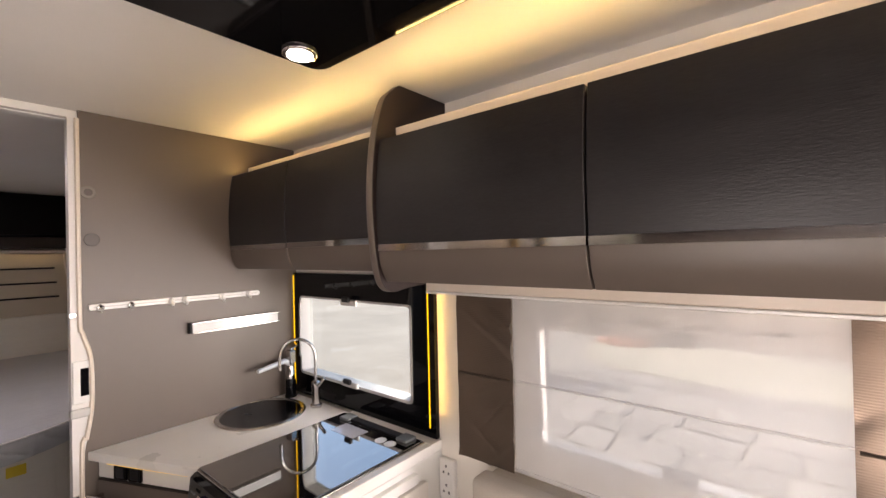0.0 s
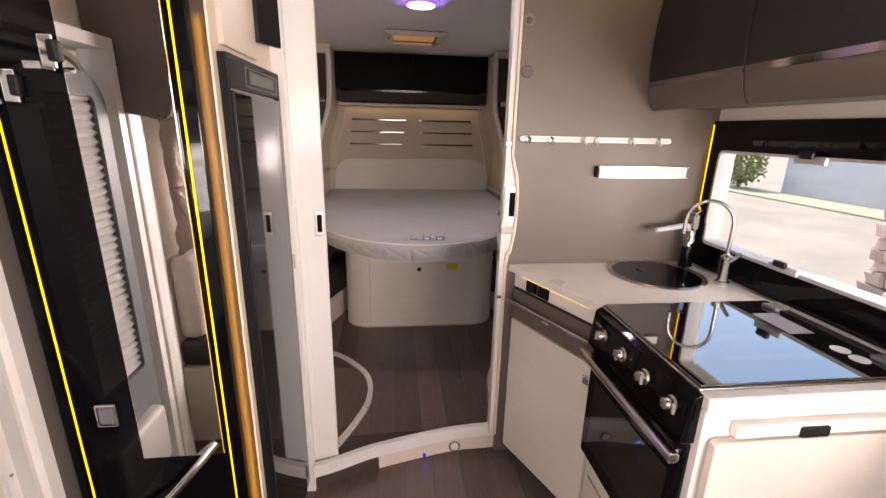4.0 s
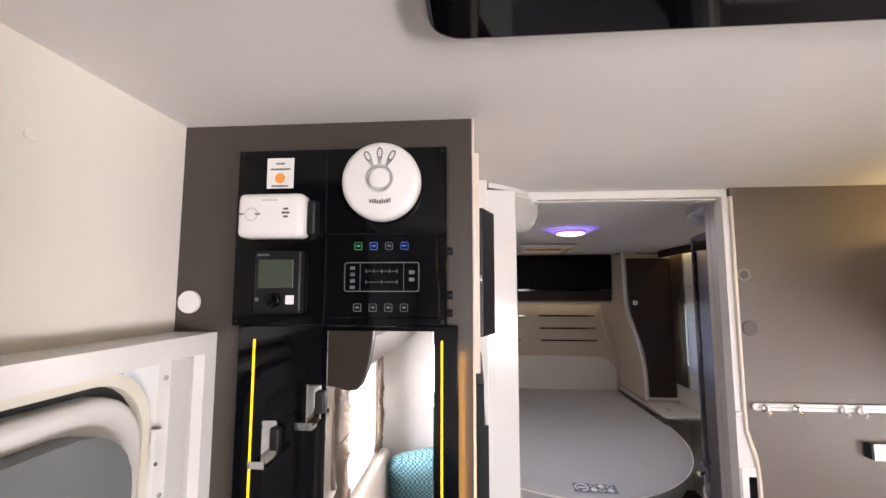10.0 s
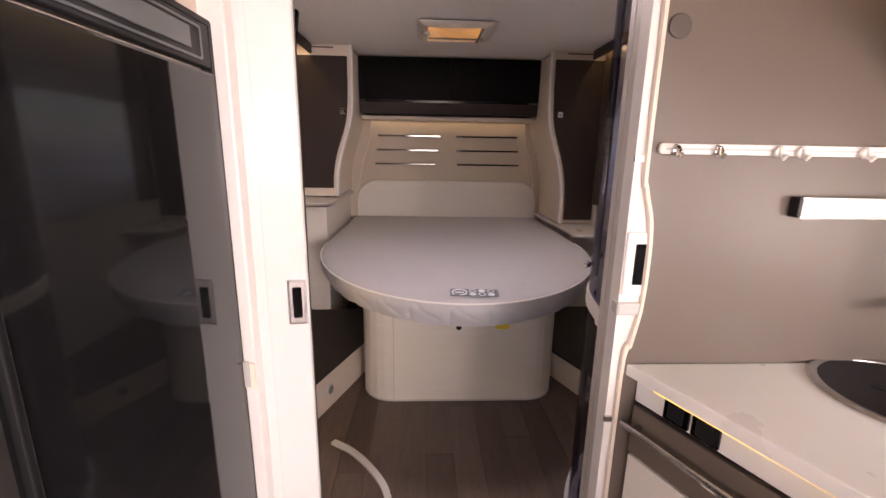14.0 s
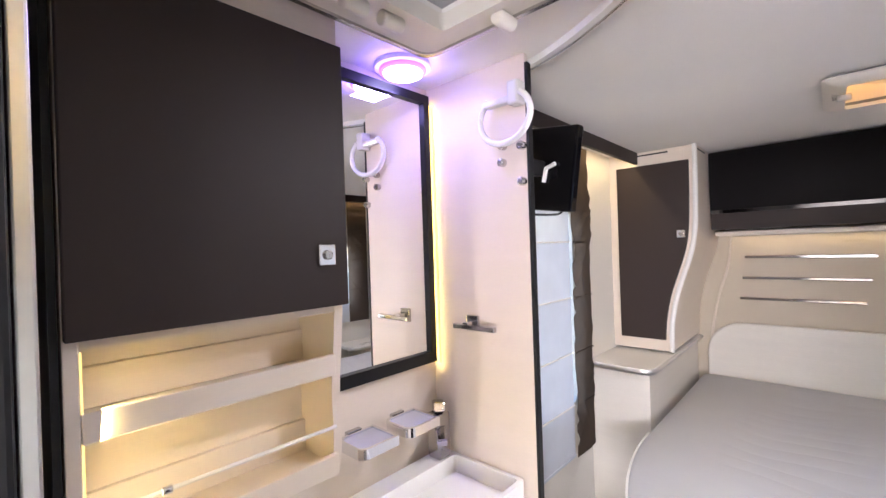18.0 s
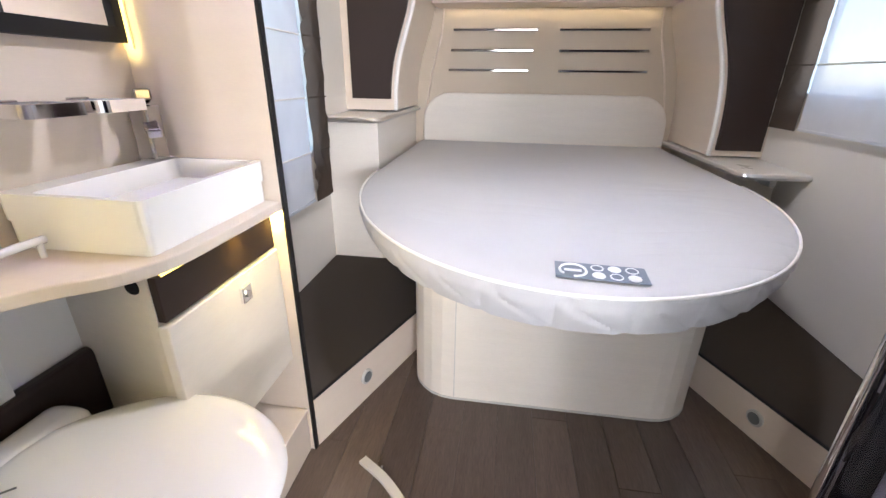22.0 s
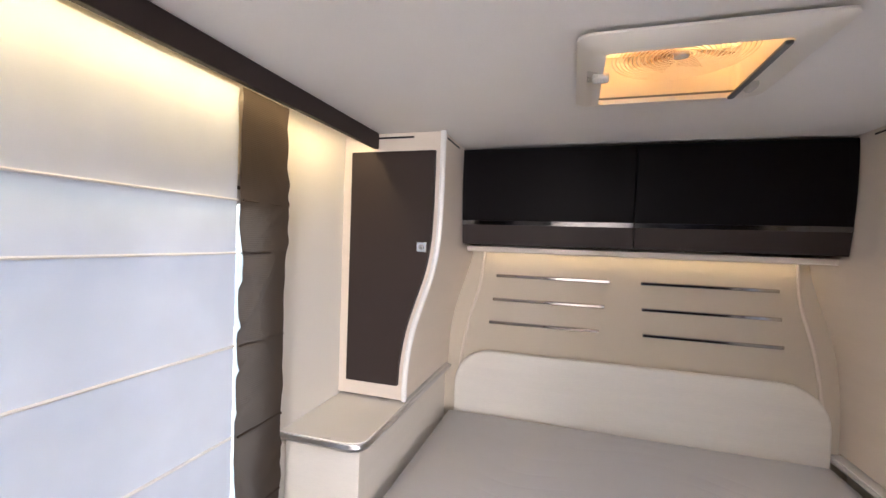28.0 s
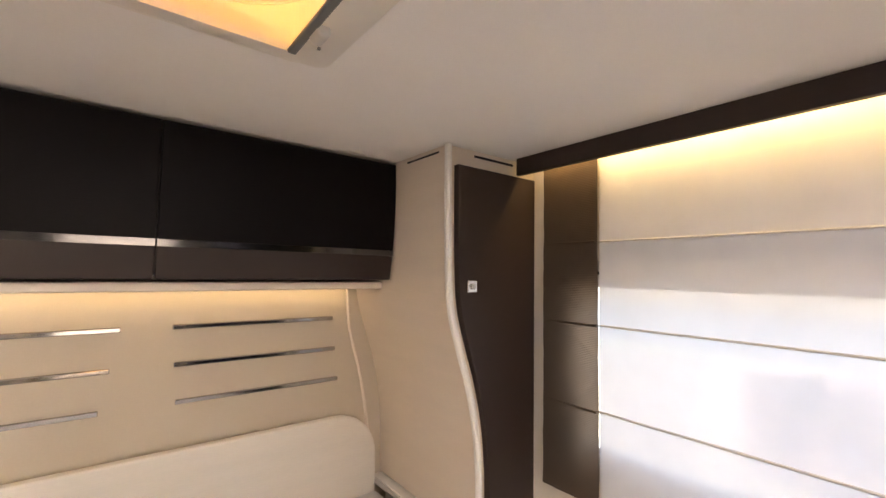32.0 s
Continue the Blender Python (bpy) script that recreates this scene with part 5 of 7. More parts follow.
# hook rail and light rail on the partition
hr = thing("hook_rail", (-1.71, 0.62, 1.36), "white rail with small hooks on the taupe partition", "hook rail")
part("rail", prism(rounded(0.332, 0.915, 1.350, 1.371, 0.009, 4), -1.7215, -1.711, "x", bevel=0.002), WHITE, hr)
part("rail_groove", box(-1.7115, -1.709, 0.345, 0.90, 1.3585, 1.3625), LGREY, hr)
for y, mat in ((0.362, CHROME), (0.447, CHROME), (0.573, WHITE), (0.620, WHITE), (0.755, WHITE), (0.862, WHITE)):
    hk = part("hook", tube([(-1.709, y, 1.366), (-1.700, y, 1.364), (-1.697, y, 1.352), (-1.690, y, 1.345), (-1.684, y, 1.352)], 0.0045, 8), mat, hr, smooth=True)
    part("hook_knob", disc((-1.704, y, 1.357), 0.011, 0.010, "x", bevel=0.003), mat, hk, smooth=True)
lr = thing("rail_light", (-1.71, 0.81, 1.25), "slim white light bar on the taupe partition", "wall light")
part("bar", box(-1.7215, -1.698, 0.640, 0.990, 1.228, 1.266, 0.003), GLOSSWHITE, lr)
part("end_cap", box(-1.7215, -1.696, 0.630, 0.6395, 1.226, 1.268, 0.003), BLACKM, lr)
for z in (1.2265, 1.2655):
    part("edge_line", box(-1.7215, -1.6975, 0.640, 0.995, z - 0.002, z + 0.002), STEEL, lr)

# ---- kitchen window ----
win = thing("window_kitchen", (-1.31, RW, 0.9), "hinged kitchen window in a black surround with yellow light lines", "window", kind="structure")
part("surround", frame_bar([(-1.7205, 0.8865), (-0.852, 0.8865), (-0.852, 1.437), (-1.7205, 1.437)], [(-1.662, 0.983), (-0.960, 0.983), (-0.960, 1.332), (-1.662, 1.332)], RW - 0.018, RW - 0.001, "y"), BLACK, win)
part("frame", frame_bar(rounded(-1.664, -0.956, 0.981, 1.334, 0.02), rounded(-1.655, -0.965, 0.992, 1.326, 0.014), RW - 0.022, RW + 0.04, "y"), LGREY, win)
part("pane", box(-1.657, -0.963, RW + 0.024, RW + 0.028, 0.99, 1.325), CLEAR, win).visible_shadow = False
for x in (-1.295,):
    for z in (0.995, 1.322):
        la = part("latch", box(x - 0.05, x + 0.05, RW - 0.036, RW - 0.0245, z - 0.012, z + 0.012, 0.005), LGREY, win)
        part("latch_knob", box(x - 0.022, x + 0.022, RW - 0.052, RW - 0.037, z + 0.004, z + 0.026, 0.006), BLACKM, la)
part("stay", tube([(-1.655, RW - 0.028, 1.06), (-1.648, RW - 0.03, 1.30)], 0.005, 6), ALU, win)
for x in (-1.7155, -0.878):
    part("yellow_light_line", box(x - 0.0013, x + 0.0013, RW - 0.0215, RW - 0.0182, 0.92, 1.425), LED_Y, win)
lamp("window_edge_glow", "AREA", look((-0.846, RW - 0.020, 1.20), (-0.830, RW, 1.20)), 0.06, (1.0, 0.58, 0.10), size=(0.004, 0.46))
pel = thing("blind_pelmet", (0.2, 1.0, 1.41), "cream pelmet board above the dinette blind", "pelmet")
part("board", box(-0.798, 1.30, 0.985, RW - 0.001, 1.399, 1.438, 0.004), CREAM, pel)
part("lower_lip", box(-0.798, 1.30, 0.983, 0.995, 1.391, 1.3985, 0.002), WHITE, pel, "white lower lip")


def cloth(x0, x1, y, z0, z1, wave=0.004, seed=1, nx=16, nz=40, fold=0.5, crease=0.0):
    """A hanging cloth with soft waves and cross tapes."""
    bm = bmesh.new()
    grid = []
    for j in range(nz + 1):
        z = z0 + (z1 - z0) * j / nz
        line = []
        for i in range(nx + 1):
            x = x0 + (x1 - x0) * i / nx
            d = wave * noise.noise(Vector((x * 7, z * 5, seed * 3.1))) + wave * fold * math.sin(z * 60 + 4 * noise.noise(Vector((x * 9, z * 2, seed))))
            if crease:
                for c, (slope, lean) in enumerate(((1.1, 8.0), (-0.7, 10.0))):
                    q = noise.noise(Vector(((z - slope * x) * lean, x * 2.2 + c * 5, seed * 4.3 + c)))
                    d += crease * max(0.0, 1.0 - abs(q) * 5.0) * max(0.0, 0.3 + noise.noise(Vector((x * 5, z * 5, seed + 9.1 + c))))
            ex = (0.003 if y > 1.05 else 0.005) * noise.noise(Vector((0, z * 9, seed * 7.7))) if i in (0, nx) and wave > 0.003 else 0
            line.append(bm.verts.new((x + ex, y + d, z)))
        grid.append(line)
    for j in range(nz):
        for i in range(nx):
            bm.faces.new((grid[j][i], grid[j][i + 1], grid[j + 1][i + 1], grid[j + 1][i]))
    return bm


def blind(name, x_white, drapes, y, z0, z1, tapes, label, inward):
    t = thing(name, ((x_white[0] + x_white[1]) / 2, y, z0), label, "blind", "window blinds")
    white = SHEER if x_white[0] > -2 else SHEER_BED if y > 0 else SHEER_DIM_LEFT
    s = part("sheer", cloth(x_white[0], x_white[1], y, z0, z1, wave=0.0015), white, t, "sheer white cloth", smooth=True)
    for z in tapes:
        part("tape", tube([(x_white[0], y + inward * 0.003, z), (x_white[1], y + inward * 0.003, z)], 0.0035, 6), white if x_white[0] > -2 else PIPING if y < -0.5 else LGREY, s)
    part("hem", box(x_white[0], x_white[1], y - 0.004, y + 0.004, z0 - 0.006, z0 + 0.004), white, s)
    for k, (a, b) in enumerate(drapes):
        d = part("drape", cloth(a, b, y + inward * 0.012, z0 - 0.008, z1, wave=0.003, seed=k + 2, nx=30, nz=110, fold=0.2, crease=inward * (0.004 if y > 1.05 else 0.016)), DRAPE, t, "ribbed brown border cloth", smooth=True)
        for z in tapes:
            part("stitched_fold", tube([(a + 0.006, y + inward * 0.017, z), (b - 0.006, y + inward * 0.017, z)], 0.0035, 6), DRAPE, d)
    return t


blind("window_blind", (-0.524, 0.165), [(-0.712, -0.520), (0.163, 0.37)], 1.040, 0.908, 1.395, [1.155], "sheer white dinette blind with brown borders, drawn down", -1)
blind("window_blind", (0.60, 1.10), [(0.42, 0.602), (1.10, 1.28)], 1.040, 0.868, 1.395, [1.155], "sheer white blind with brown borders further forward", -1)
blind("window_blind", (-0.135, 0.35), [(-0.315, -0.133), (0.348, 0.48)], -0.985, 0.885, 1.418, [1.14], "sheer white blind with brown borders behind the small bench", 1)


def window(name, x0, x1, z0, z1, y, out, label):
    t = thing(name, ((x0 + x1) / 2, y, z0), label, "window", kind="structure")
    lo, hi = sorted((y - out * 0.018, y + out * 0.012))
    part("frame", frame_bar(rounded(x0 - 0.006, x1 + 0.006, z0 - 0.006, z1 + 0.006, 0.03), rounded(x0 + 0.012, x1 - 0.012, z0 + 0.012, z1 - 0.012, 0.025), lo, hi, "y"), LGREY, t)
    p = part("pane", box(x0 + 0.006, x1 - 0.006, *sorted((y + out * 0.004, y + out * 0.008)), z0 + 0.006, z1 - 0.006), CLEAR, t)
    p.visible_shadow = False
    part("cassette", box(x0 - 0.03, x1 + 0.03, *sorted((y - out * 0.022, y - out * 0.0185)), z1 + 0.006, z1 + 0.065), LGREY, t)
    for k in range(6):
        x = x0 + (x1 - x0) * (k + 0.5) / 6
        part("vent_slot", box(x - 0.022, x + 0.022, *sorted((y - out * 0.0235, y - out * 0.0215)), z1 + 0.025, z1 + 0.034), BLACKM, t)
    xm = (x0 + x1) / 2
    for z in (z0 + 0.03, z1 - 0.005):
        if x0 < -2:
            part("latch", box(xm - 0.03, xm + 0.03, *sorted((y - out * 0.030, y - out * 0.0185)), z - 0.009, z + 0.009, 0.004), LGREY, t)
        else:
            part("latch", box(xm - 0.038, xm + 0.038, *sorted((y - out * 0.035, y - out * 0.0185)), z - 0.014, z + 0.014, 0.005), GREYPL, t)
    part("stay", box(x0 + 0.012, x0 + 0.026, *sorted((y - out * 0.03, y - out * 0.0185)), z0 + 0.05, z0 + 0.16, 0.004), LGREY, t)
    return t


window("window_dinette", -0.475, 0.24, 0.97, 1.31, RW, 1, "hinged dinette window behind a sheer blind")
window("window_forward", 0.26, 1.05, 0.97, 1.31, RW, 1, "hinged forward window behind a sheer blind")

window("window_left", -0.16, 0.37, 0.93, 1.31, LW, -1, "hinged window behind a sheer blind beside the entrance")

# ---- dinette ----
bench = thing("dinette_bench", (0.1, 0.85, 0), "dinette bench with black seat and beige suede backrests", "bench")
part("base", box(-0.812, 1.15, 0.60, RW - 0.004, 0.0, 0.375, 0.004), PALEWOOD, bench)
part("seat_cushion", box(-0.810, 1.15, 0.57, RW - 0.004, 0.378, 0.525, 0.030, 4), LEATHER, bench, "black leather seat cushion", smooth=True)
part("seat_seam", tube([(-0.812, 0.60, 0.455), (-0.812, 1.08, 0.455)], 0.0025, 5), LGREY, bench)
bk = part("backrest", box(-0.615, 1.15, 0.972, RW - 0.006, 0.528, 0.880, 0.030, 4), SUEDE, bench, "beige suede backrest", smooth=True)
for z0, z1 in ((0.530, 0.690), (0.687, 0.765), (0.762, 0.890)):
    part("padded_channel", box(-0.620, 1.15, 0.952, 1.03, z0, z1, 0.019, 4), SUEDE, bk, smooth=True)
part("end_backrest", box(1.00, 1.16, 0.40, 0.94, 0.502, 0.95, 0.05, 4), SUEDE, bench, "beige suede end backrest", smooth=True)
# the small bench on the entrance side, with its end wall
structure(part("wall_bench_end", box(0.60, 0.63, LW + 0.001, -0.45, 0.0, TOP - 0.001), WHITE), "white cross wall at the end of the small bench", "wall")
small = thing("side_bench", (0.1, -0.78, 0), "small bench with black seat and pale backrest", "bench")
part("base", box(-0.31, 0.598, LW + 0.002, -0.56, 0.0, 0.375, 0.004), PALEWOOD, small)
part("seat_cushion", box(-0.312, 0.598, LW + 0.002, -0.54, 0.378, 0.500, 0.028, 4), LEATHER, small, "black leather seat cushion", smooth=True)
part("backrest", box(-0.31, 0.50, LW + 0.003, -0.925, 0.502, 0.872, 0.040, 4), SUEDE, small, "pale suede backrest", smooth=True)
cush = thing("scatter_cushion", (0.5, -0.74, 0.5), "teal and white checked scatter cushion on the small bench", "cushion")
bm = bmesh.new()
bmesh.ops.create_uvsphere(bm, u_segments=24, v_segments=14, radius=1)
for v in bm.verts:
    x, y, z = v.co
    v.co = (0.20 * math.copysign(abs(x) ** 0.55, x), 0.20 * math.copysign(abs(y) ** 0.55, y), 0.075 * z)
part("cover", moved(bm, pose(0.470, -0.74, 0.690, 0, 72, 0) @ pose(0, 0, 0, 0, 0, 14)), TEAL, cush, smooth=True)

# ---- washroom ----
wp = thing("wall_washroom", (-2.53, -0.88, UP), "cream wood-grain partition with a black edge", "wall", kind="structure")
part("panel", box(-2.5145, -2.500, LW + 0.001, -0.691, UP, TOP - 0.001), CREAM, wp)
part("black_edge", box(-2.5160, -2.4985, -0.6905, -0.683, UP, TOP - 0.024, 0.001), BLACKM, wp, "black edge strip")
wl = thing("wall_lining", (-2.1, -1.02, UP), "cream washroom wall lining", "wall", kind="structure")
part("panel", box(-2.4995, -1.695, LW + 0.001, -1.012, UP, TOP - 0.001), CREAM, wl)
part("lower_panel", box(-2.198, -1.695, -1.0115, -1.000, UP, 0.895), WHITE, wl)
part("upright", box(-2.045, -2.012, -0.9995, -0.975, UP, 0.895, 0.003), WHITE, wl)
part("brown_skirting", box(-2.198, -1.70, -0.9995, -0.965, UP, 0.668, 0.012, 3), BROWN, wl, "dark brown lower panel")

wc = thing("washroom_cabinet", (-1.9, -0.93, 1.05), "tall washroom cabinet with a brown door and open shelves", "cabinet")
part("side", box(-1.712, -1.6955, -1.011, -0.868, 0.908, TOP - 0.001, 0.002), CREAM, wc)
swept = [(-1.011, 1.139)] + [(p.x, p.y) for p in smoothline([(-0.893, 1.139, 0), (-0.884, 1.20, 0), (-0.886, 1.29, 0), (-0.876, 1.38, 0), (-0.868, 1.45, 0)], 5)] + [(-0.868, TOP - 0.001), (-1.011, TOP - 0.001)]
part("side", prism(swept, -2.100, -2.082, "x"), CREAM, wc)
part("back", box(-2.0815, -1.7125, -1.0118, -1.002, 0.908, TOP - 0.001), CREAM, wc)
part("top_board", box(-2.100, -1.694, -1.011, -0.862, 1.952, TOP - 0.0005), CREAM, wc)
dr = part("door", box(-2.102, -1.697, -0.866, -0.848, 1.462, 1.950, 0.002), BROWN, wc, "dark brown cabinet door")
lk = part("square_lock", box(-2.071, -2.037, -0.8485, -0.840, 1.538, 1.576, 0.002), CHROME, dr)
part("lock_button", disc((-2.054, -0.838, 1.557), 0.009, 0.006, "y", bevel=0.002), STEEL, lk)
part("middle_board", box(-2.0815, -1.7125, -1.0015, -0.870, 1.448, 1.461), CREAM, wc)
for z in (1.328, 1.140):
    part("shelf", box(-2.0815, -1.7125, -1.0015, -0.880, z, z + 0.012), CREAM, wc)
    part("shelf_lip", box(-2.0815, -1.7125, -0.8795, -0.868, z, z + 0.040, 0.002), CREAM, wc)
    part("back_rail", box(-2.0815, -1.7125, -1.0015, -0.990, z + 0.0125, z + 0.075, 0.002), CREAM, wc)
bar = part("retaining_bar", tube([(-2.0815, -0.874, 1.230), (-1.7125, -0.874, 1.232)], 0.0035, 8), GLOSSWHITE, wc, smooth=True)
part("bar_joint", disc((-1.803, -0.874, 1.2315), 0.006, 0.014, "x", bevel=0.002), CHROME, bar, smooth=True)
part("led_strip", box(-1.7150, -1.7128, -0.8735, -0.8705, 0.93, 1.445), glow("niche_led", (1.0, 0.74, 0.22), 0.2), wc, "glowing warm light strip")
lamp("shelf_glow", "AREA", look((-1.7170, -0.8665, 1.17), (-2.30, -0.96, 1.12)), 0.20, (1.0, 0.74, 0.30), size=(0.012, 0.52))

mir = thing("mirror", (-2.33, -1.0, 1.25), "upright washroom mirror in a black frame", "mirror")
part("frame", frame_bar([(-2.480, 1.250), (-2.1025, 1.250), (-2.1025, 1.985), (-2.480, 1.985)], [(-2.460, 1.280), (-2.103, 1.280), (-2.103, 1.962), (-2.460, 1.962)], -1.0118, -0.985, "y"), BLACKM, mir)
part("glass", box(-2.461, -2.1030, -1.0118, -0.995, 1.279, 1.963), MIRROR, mir, "silver mirror glass")
part("side_light", box(-2.4990, -2.4960, -1.0116, -0.990, 1.24, TOP - 0.05), glow("side_led", (1.0, 0.74, 0.25), 0.12), mir, "glowing yellow light line")
lamp("mirror_glow", "AREA", look((-2.4815, -1.000, 1.6), (-2.60, -0.90, 1.6)), 0.07, (1.0, 0.74, 0.26), size=(0.010, 0.75))

ct = thing("washroom_counter", (-2.1, -0.85, 0.9), "pale wood washroom counter with a swept front", "counter")
edge = smoothline([(-2.499, -0.690, 0), (-2.30, -0.692, 0), (-2.16, -0.698, 0), (-2.08, -0.730, 0), (-2.01, -0.805, 0), (-1.93, -0.850, 0), (-1.80, -0.872, 0), (-1.696, -0.878, 0)], 5)
part("slab", prism([(p.x, p.y) for p in edge] + [(-1.696, -1.0115), (-2.499, -1.0115)], 0.884, 0.907, bevel=0.003), CREAM, ct)
for z, y, r in ((0.936, -0.900, 0.007), (0.948, -0.985, 0.004)):
    rl = part("rail", tube([(-2.12, y, z), (-1.70, y, z)], r, 10), GLOSSWHITE, ct, "white guard rail", smooth=True)
    for x in (-2.11, -1.92, -1.72):
        part("rail_post", tube([(x, y, 0.907), (x, y, z)], 0.005, 8), GLOSSWHITE, rl, smooth=True)

bs = thing("wash_basin", (-2.32, -0.85, 0.907), "square white counter-top wash basin", "basin")
o = rounded(-2.497, -2.136, -0.990, -0.722, 0.012, 3)
i = rounded(-2.485, -2.148, -0.935, -0.734, 0.010, 3)
i2 = rounded(-2.470, -2.163, -0.925, -0.745, 0.02, 3)
part("body", frame_bar(o, i, 0.958, 1.004, "z"), CERAMIC, bs)
part("foot", prism(rounded(-2.494, -2.139, -0.988, -0.725, 0.012, 3), 0.908, 0.9575), CERAMIC, bs)
part("floor", prism(i2, 0.958, 0.961), CERAMIC, bs)
wst = part("waste", disc((-2.232, -0.830, 0.963), 0.022, 0.006, bevel=0.002), CHROME, bs, smooth=True)
part("waste_plug", disc((-2.232, -0.830, 0.967), 0.013, 0.004, bevel=0.001), STEEL, wst, smooth=True)
wtap = thing("basin_tap", (-2.44, -0.96, 1.004), "dark chrome single-lever basin tap", "tap")
part("column", box(-2.474, -2.428, -0.982, -0.938, 1.0045, 1.125, 0.006), DARKCHROME, wtap)
part("spout", moved(box(-0.014, 0.014, -0.015, 0.062, -0.010, 0.010, 0.004), pose(-2.446, -0.950, 1.085, -14, 0, -42)), DARKCHROME, wtap)
part("lever", moved(box(-0.016, 0.016, -0.03, 0.035, -0.010, 0.014, 0.004), pose(-2.449, -0.957, 1.140, 12, 0, -42)), DARKCHROME, wtap)
for k, x in enumerate((-2.21, -2.345)):
    hl = thing("glass_holder", (x, -0.97, 1.13), "square chrome holder on the washroom wall", "holder", "chrome holders")
    tray = rounded(x - 0.052, x + 0.052, -0.998, -0.903, [0, 0.020, 0.020, 0], 5)
    part("ring", frame_bar(tray, [(x + (u - x) * 0.86, -0.950 + (v + 0.950) * 0.86) for u, v in tray], 1.120, 1.142, "z"), CHROME, hl)
    part("dish", prism([(x + (u - x) * 0.85, -0.950 + (v + 0.950) * 0.85) for u, v in tray], 1.1215, 1.138), FROST, hl, "frosted dish")
    part("wall_plate", box(x - 0.02, x + 0.02, -1.0118, -0.999, 1.115, 1.145, 0.002), TAPCHROME, hl)
van = thing("vanity_unit", (-2.3, -0.85, 0.3), "cream vanity unit with a dark band and a tip-out drawer", "cabinet")
part("carcass", prism([(-2.499, -0.728), (-2.116, -0.728), (-2.120, -0.750), (-2.196, -1.0115), (-2.499, -1.0115)], 0.45, 0.883), PALEWOOD, van)
part("dark_band", box(-2.478, -2.117, -0.7275, -0.712, 0.795, 0.880, 0.002), BROWN, van, "dark brown recessed band")
vd = part("drawer", box(-2.478, -2.110, -0.7275, -0.705, 0.46, 0.790, 0.003), PALEWOOD, van)
vl = part("square_lock", box(-2.340, -2.306, -0.7055, -0.697, 0.728, 0.765, 0.002), CHROME, vd)
part("lock_button", disc((-2.323, -0.695, 0.746), 0.008, 0.006, "y"), STEEL, vl)
part("black_socket", disc((-2.124, -0.762, 0.858), 0.014, 0.012, "x", bevel=0.003), BLACKM, van)
part("yellow_line", box(-2.46, -2.13, -0.716, -0.7115, 0.877, 0.8825), glow("vanity_led_top", (1.0, 0.70, 0.12), 0.7), van, "glowing warm light strip")
lamp("vanity_glow", "AREA", look((-2.33, -0.7045, 0.880), (-2.345, -0.706, 0.0)), 0.12, (1.0, 0.66, 0.10), size=(0.33, 0.008))
lamp("vanity_corner_glow", "AREA", look((-2.490, -0.7045, 0.880), (-2.4995, -0.708, 0.4)), 0.09, (1.0, 0.68, 0.12), size=(0.010, 0.030))
part("foot_box", box(-2.499, -2.20, -1.0115, -0.700, UP, 0.245, 0.004), CREAM, van)
part("foot_shelf", box(-2.499, -2.190, -1.0115, -0.694, 0.2455, 0.262, 0.003), CREAM, van)

wcx, wcy = -1.952, -0.700
wcl = thing("toilet", (wcx, wcy, UP), "white cassette toilet with the lid down", "toilet")


def egg(grow, z, back=-0.905, n=56):
    """The lid's outline: round in front, drawn in towards its hinge."""
    ring = []
    for k in range(n):
        a = k * math.tau / n
        c, q = math.cos(a), math.sin(a)
        y = 0.228 * q
        w = 0.192 * (1.0 - 0.16 * max(0.0, -q) ** 1.6)
        ring.append((wcx + (w + grow) * c, max(back, -0.683 + y + grow * q), z))
    return ring


def loft(rings):
    bm = bmesh.new()
    vs = [[bm.verts.new(p) for p in r] for r in rings]
    for a, b in zip(vs, vs[1:]):
        for k in range(len(a)):
            bm.faces.new((a[k], a[(k + 1) % len(a)], b[(k + 1) % len(a)], b[k]))
    bm.faces.new(list(reversed(vs[0]))), bm.faces.new(vs[-1])
    return bm


part("bowl", lathe([(0.125, 0.0), (0.125, 0.05), (0.110, 0.19), (0.125, 0.33), (0.160, 0.43), (0.168, 0.478), (0.160, 0.484)], (wcx, wcy, UP), 36, sy=1.20), CERAMIC, wcl, smooth=True)
part("seat", loft([egg(-0.016, UP + 0.485), egg(-0.008, UP + 0.488), egg(-0.006, UP + 0.500), egg(-0.014, UP + 0.505)]), GLOSSWHITE, wcl, smooth=True)
part("lid", loft([egg(-0.010, UP + 0.506), egg(0.0, UP + 0.509), egg(0.003, UP + 0.517), egg(-0.002, UP + 0.526), egg(-0.014, UP + 0.533), egg(-0.040, UP + 0.539), egg(-0.085, UP + 0.543), egg(-0.140, UP + 0.545)]), GLOSSWHITE, wcl, "closed white lid", smooth=True)
part("hinge_back", box(wcx - 0.128, wcx + 0.128, -0.953, -0.862, UP + 0.36, UP + 0.538, 0.030, 4), GLOSSWHITE, wcl, smooth=True)
part("lid_cord", tube(smoothline([(wcx + 0.10, -0.862, UP + 0.545), (wcx + 0.07, -0.835, UP + 0.547), (wcx + 0.045, -0.812, UP + 0.5455)], 4), 0.0016, 5), INK, wcl)
fp = thing("flush_panel", (-1.80, -0.96, 0.45), "grey flush control panel with a white surround and blue button", "control unit")
part("surround", moved(prism(rounded(-0.10, 0.10, -0.055, 0.055, 0.02), -0.006, 0.008, "y", bevel=0.003), pose(-1.79, -0.938, 0.640, -14, 0, 0)), WHITE, fp)
part("grey_face", moved(prism(rounded(-0.085, 0.085, -0.042, 0.042, 0.012), 0.006, 0.011, "y"), pose(-1.79, -0.938, 0.640, -14, 0, 0)), GREYPL, fp)
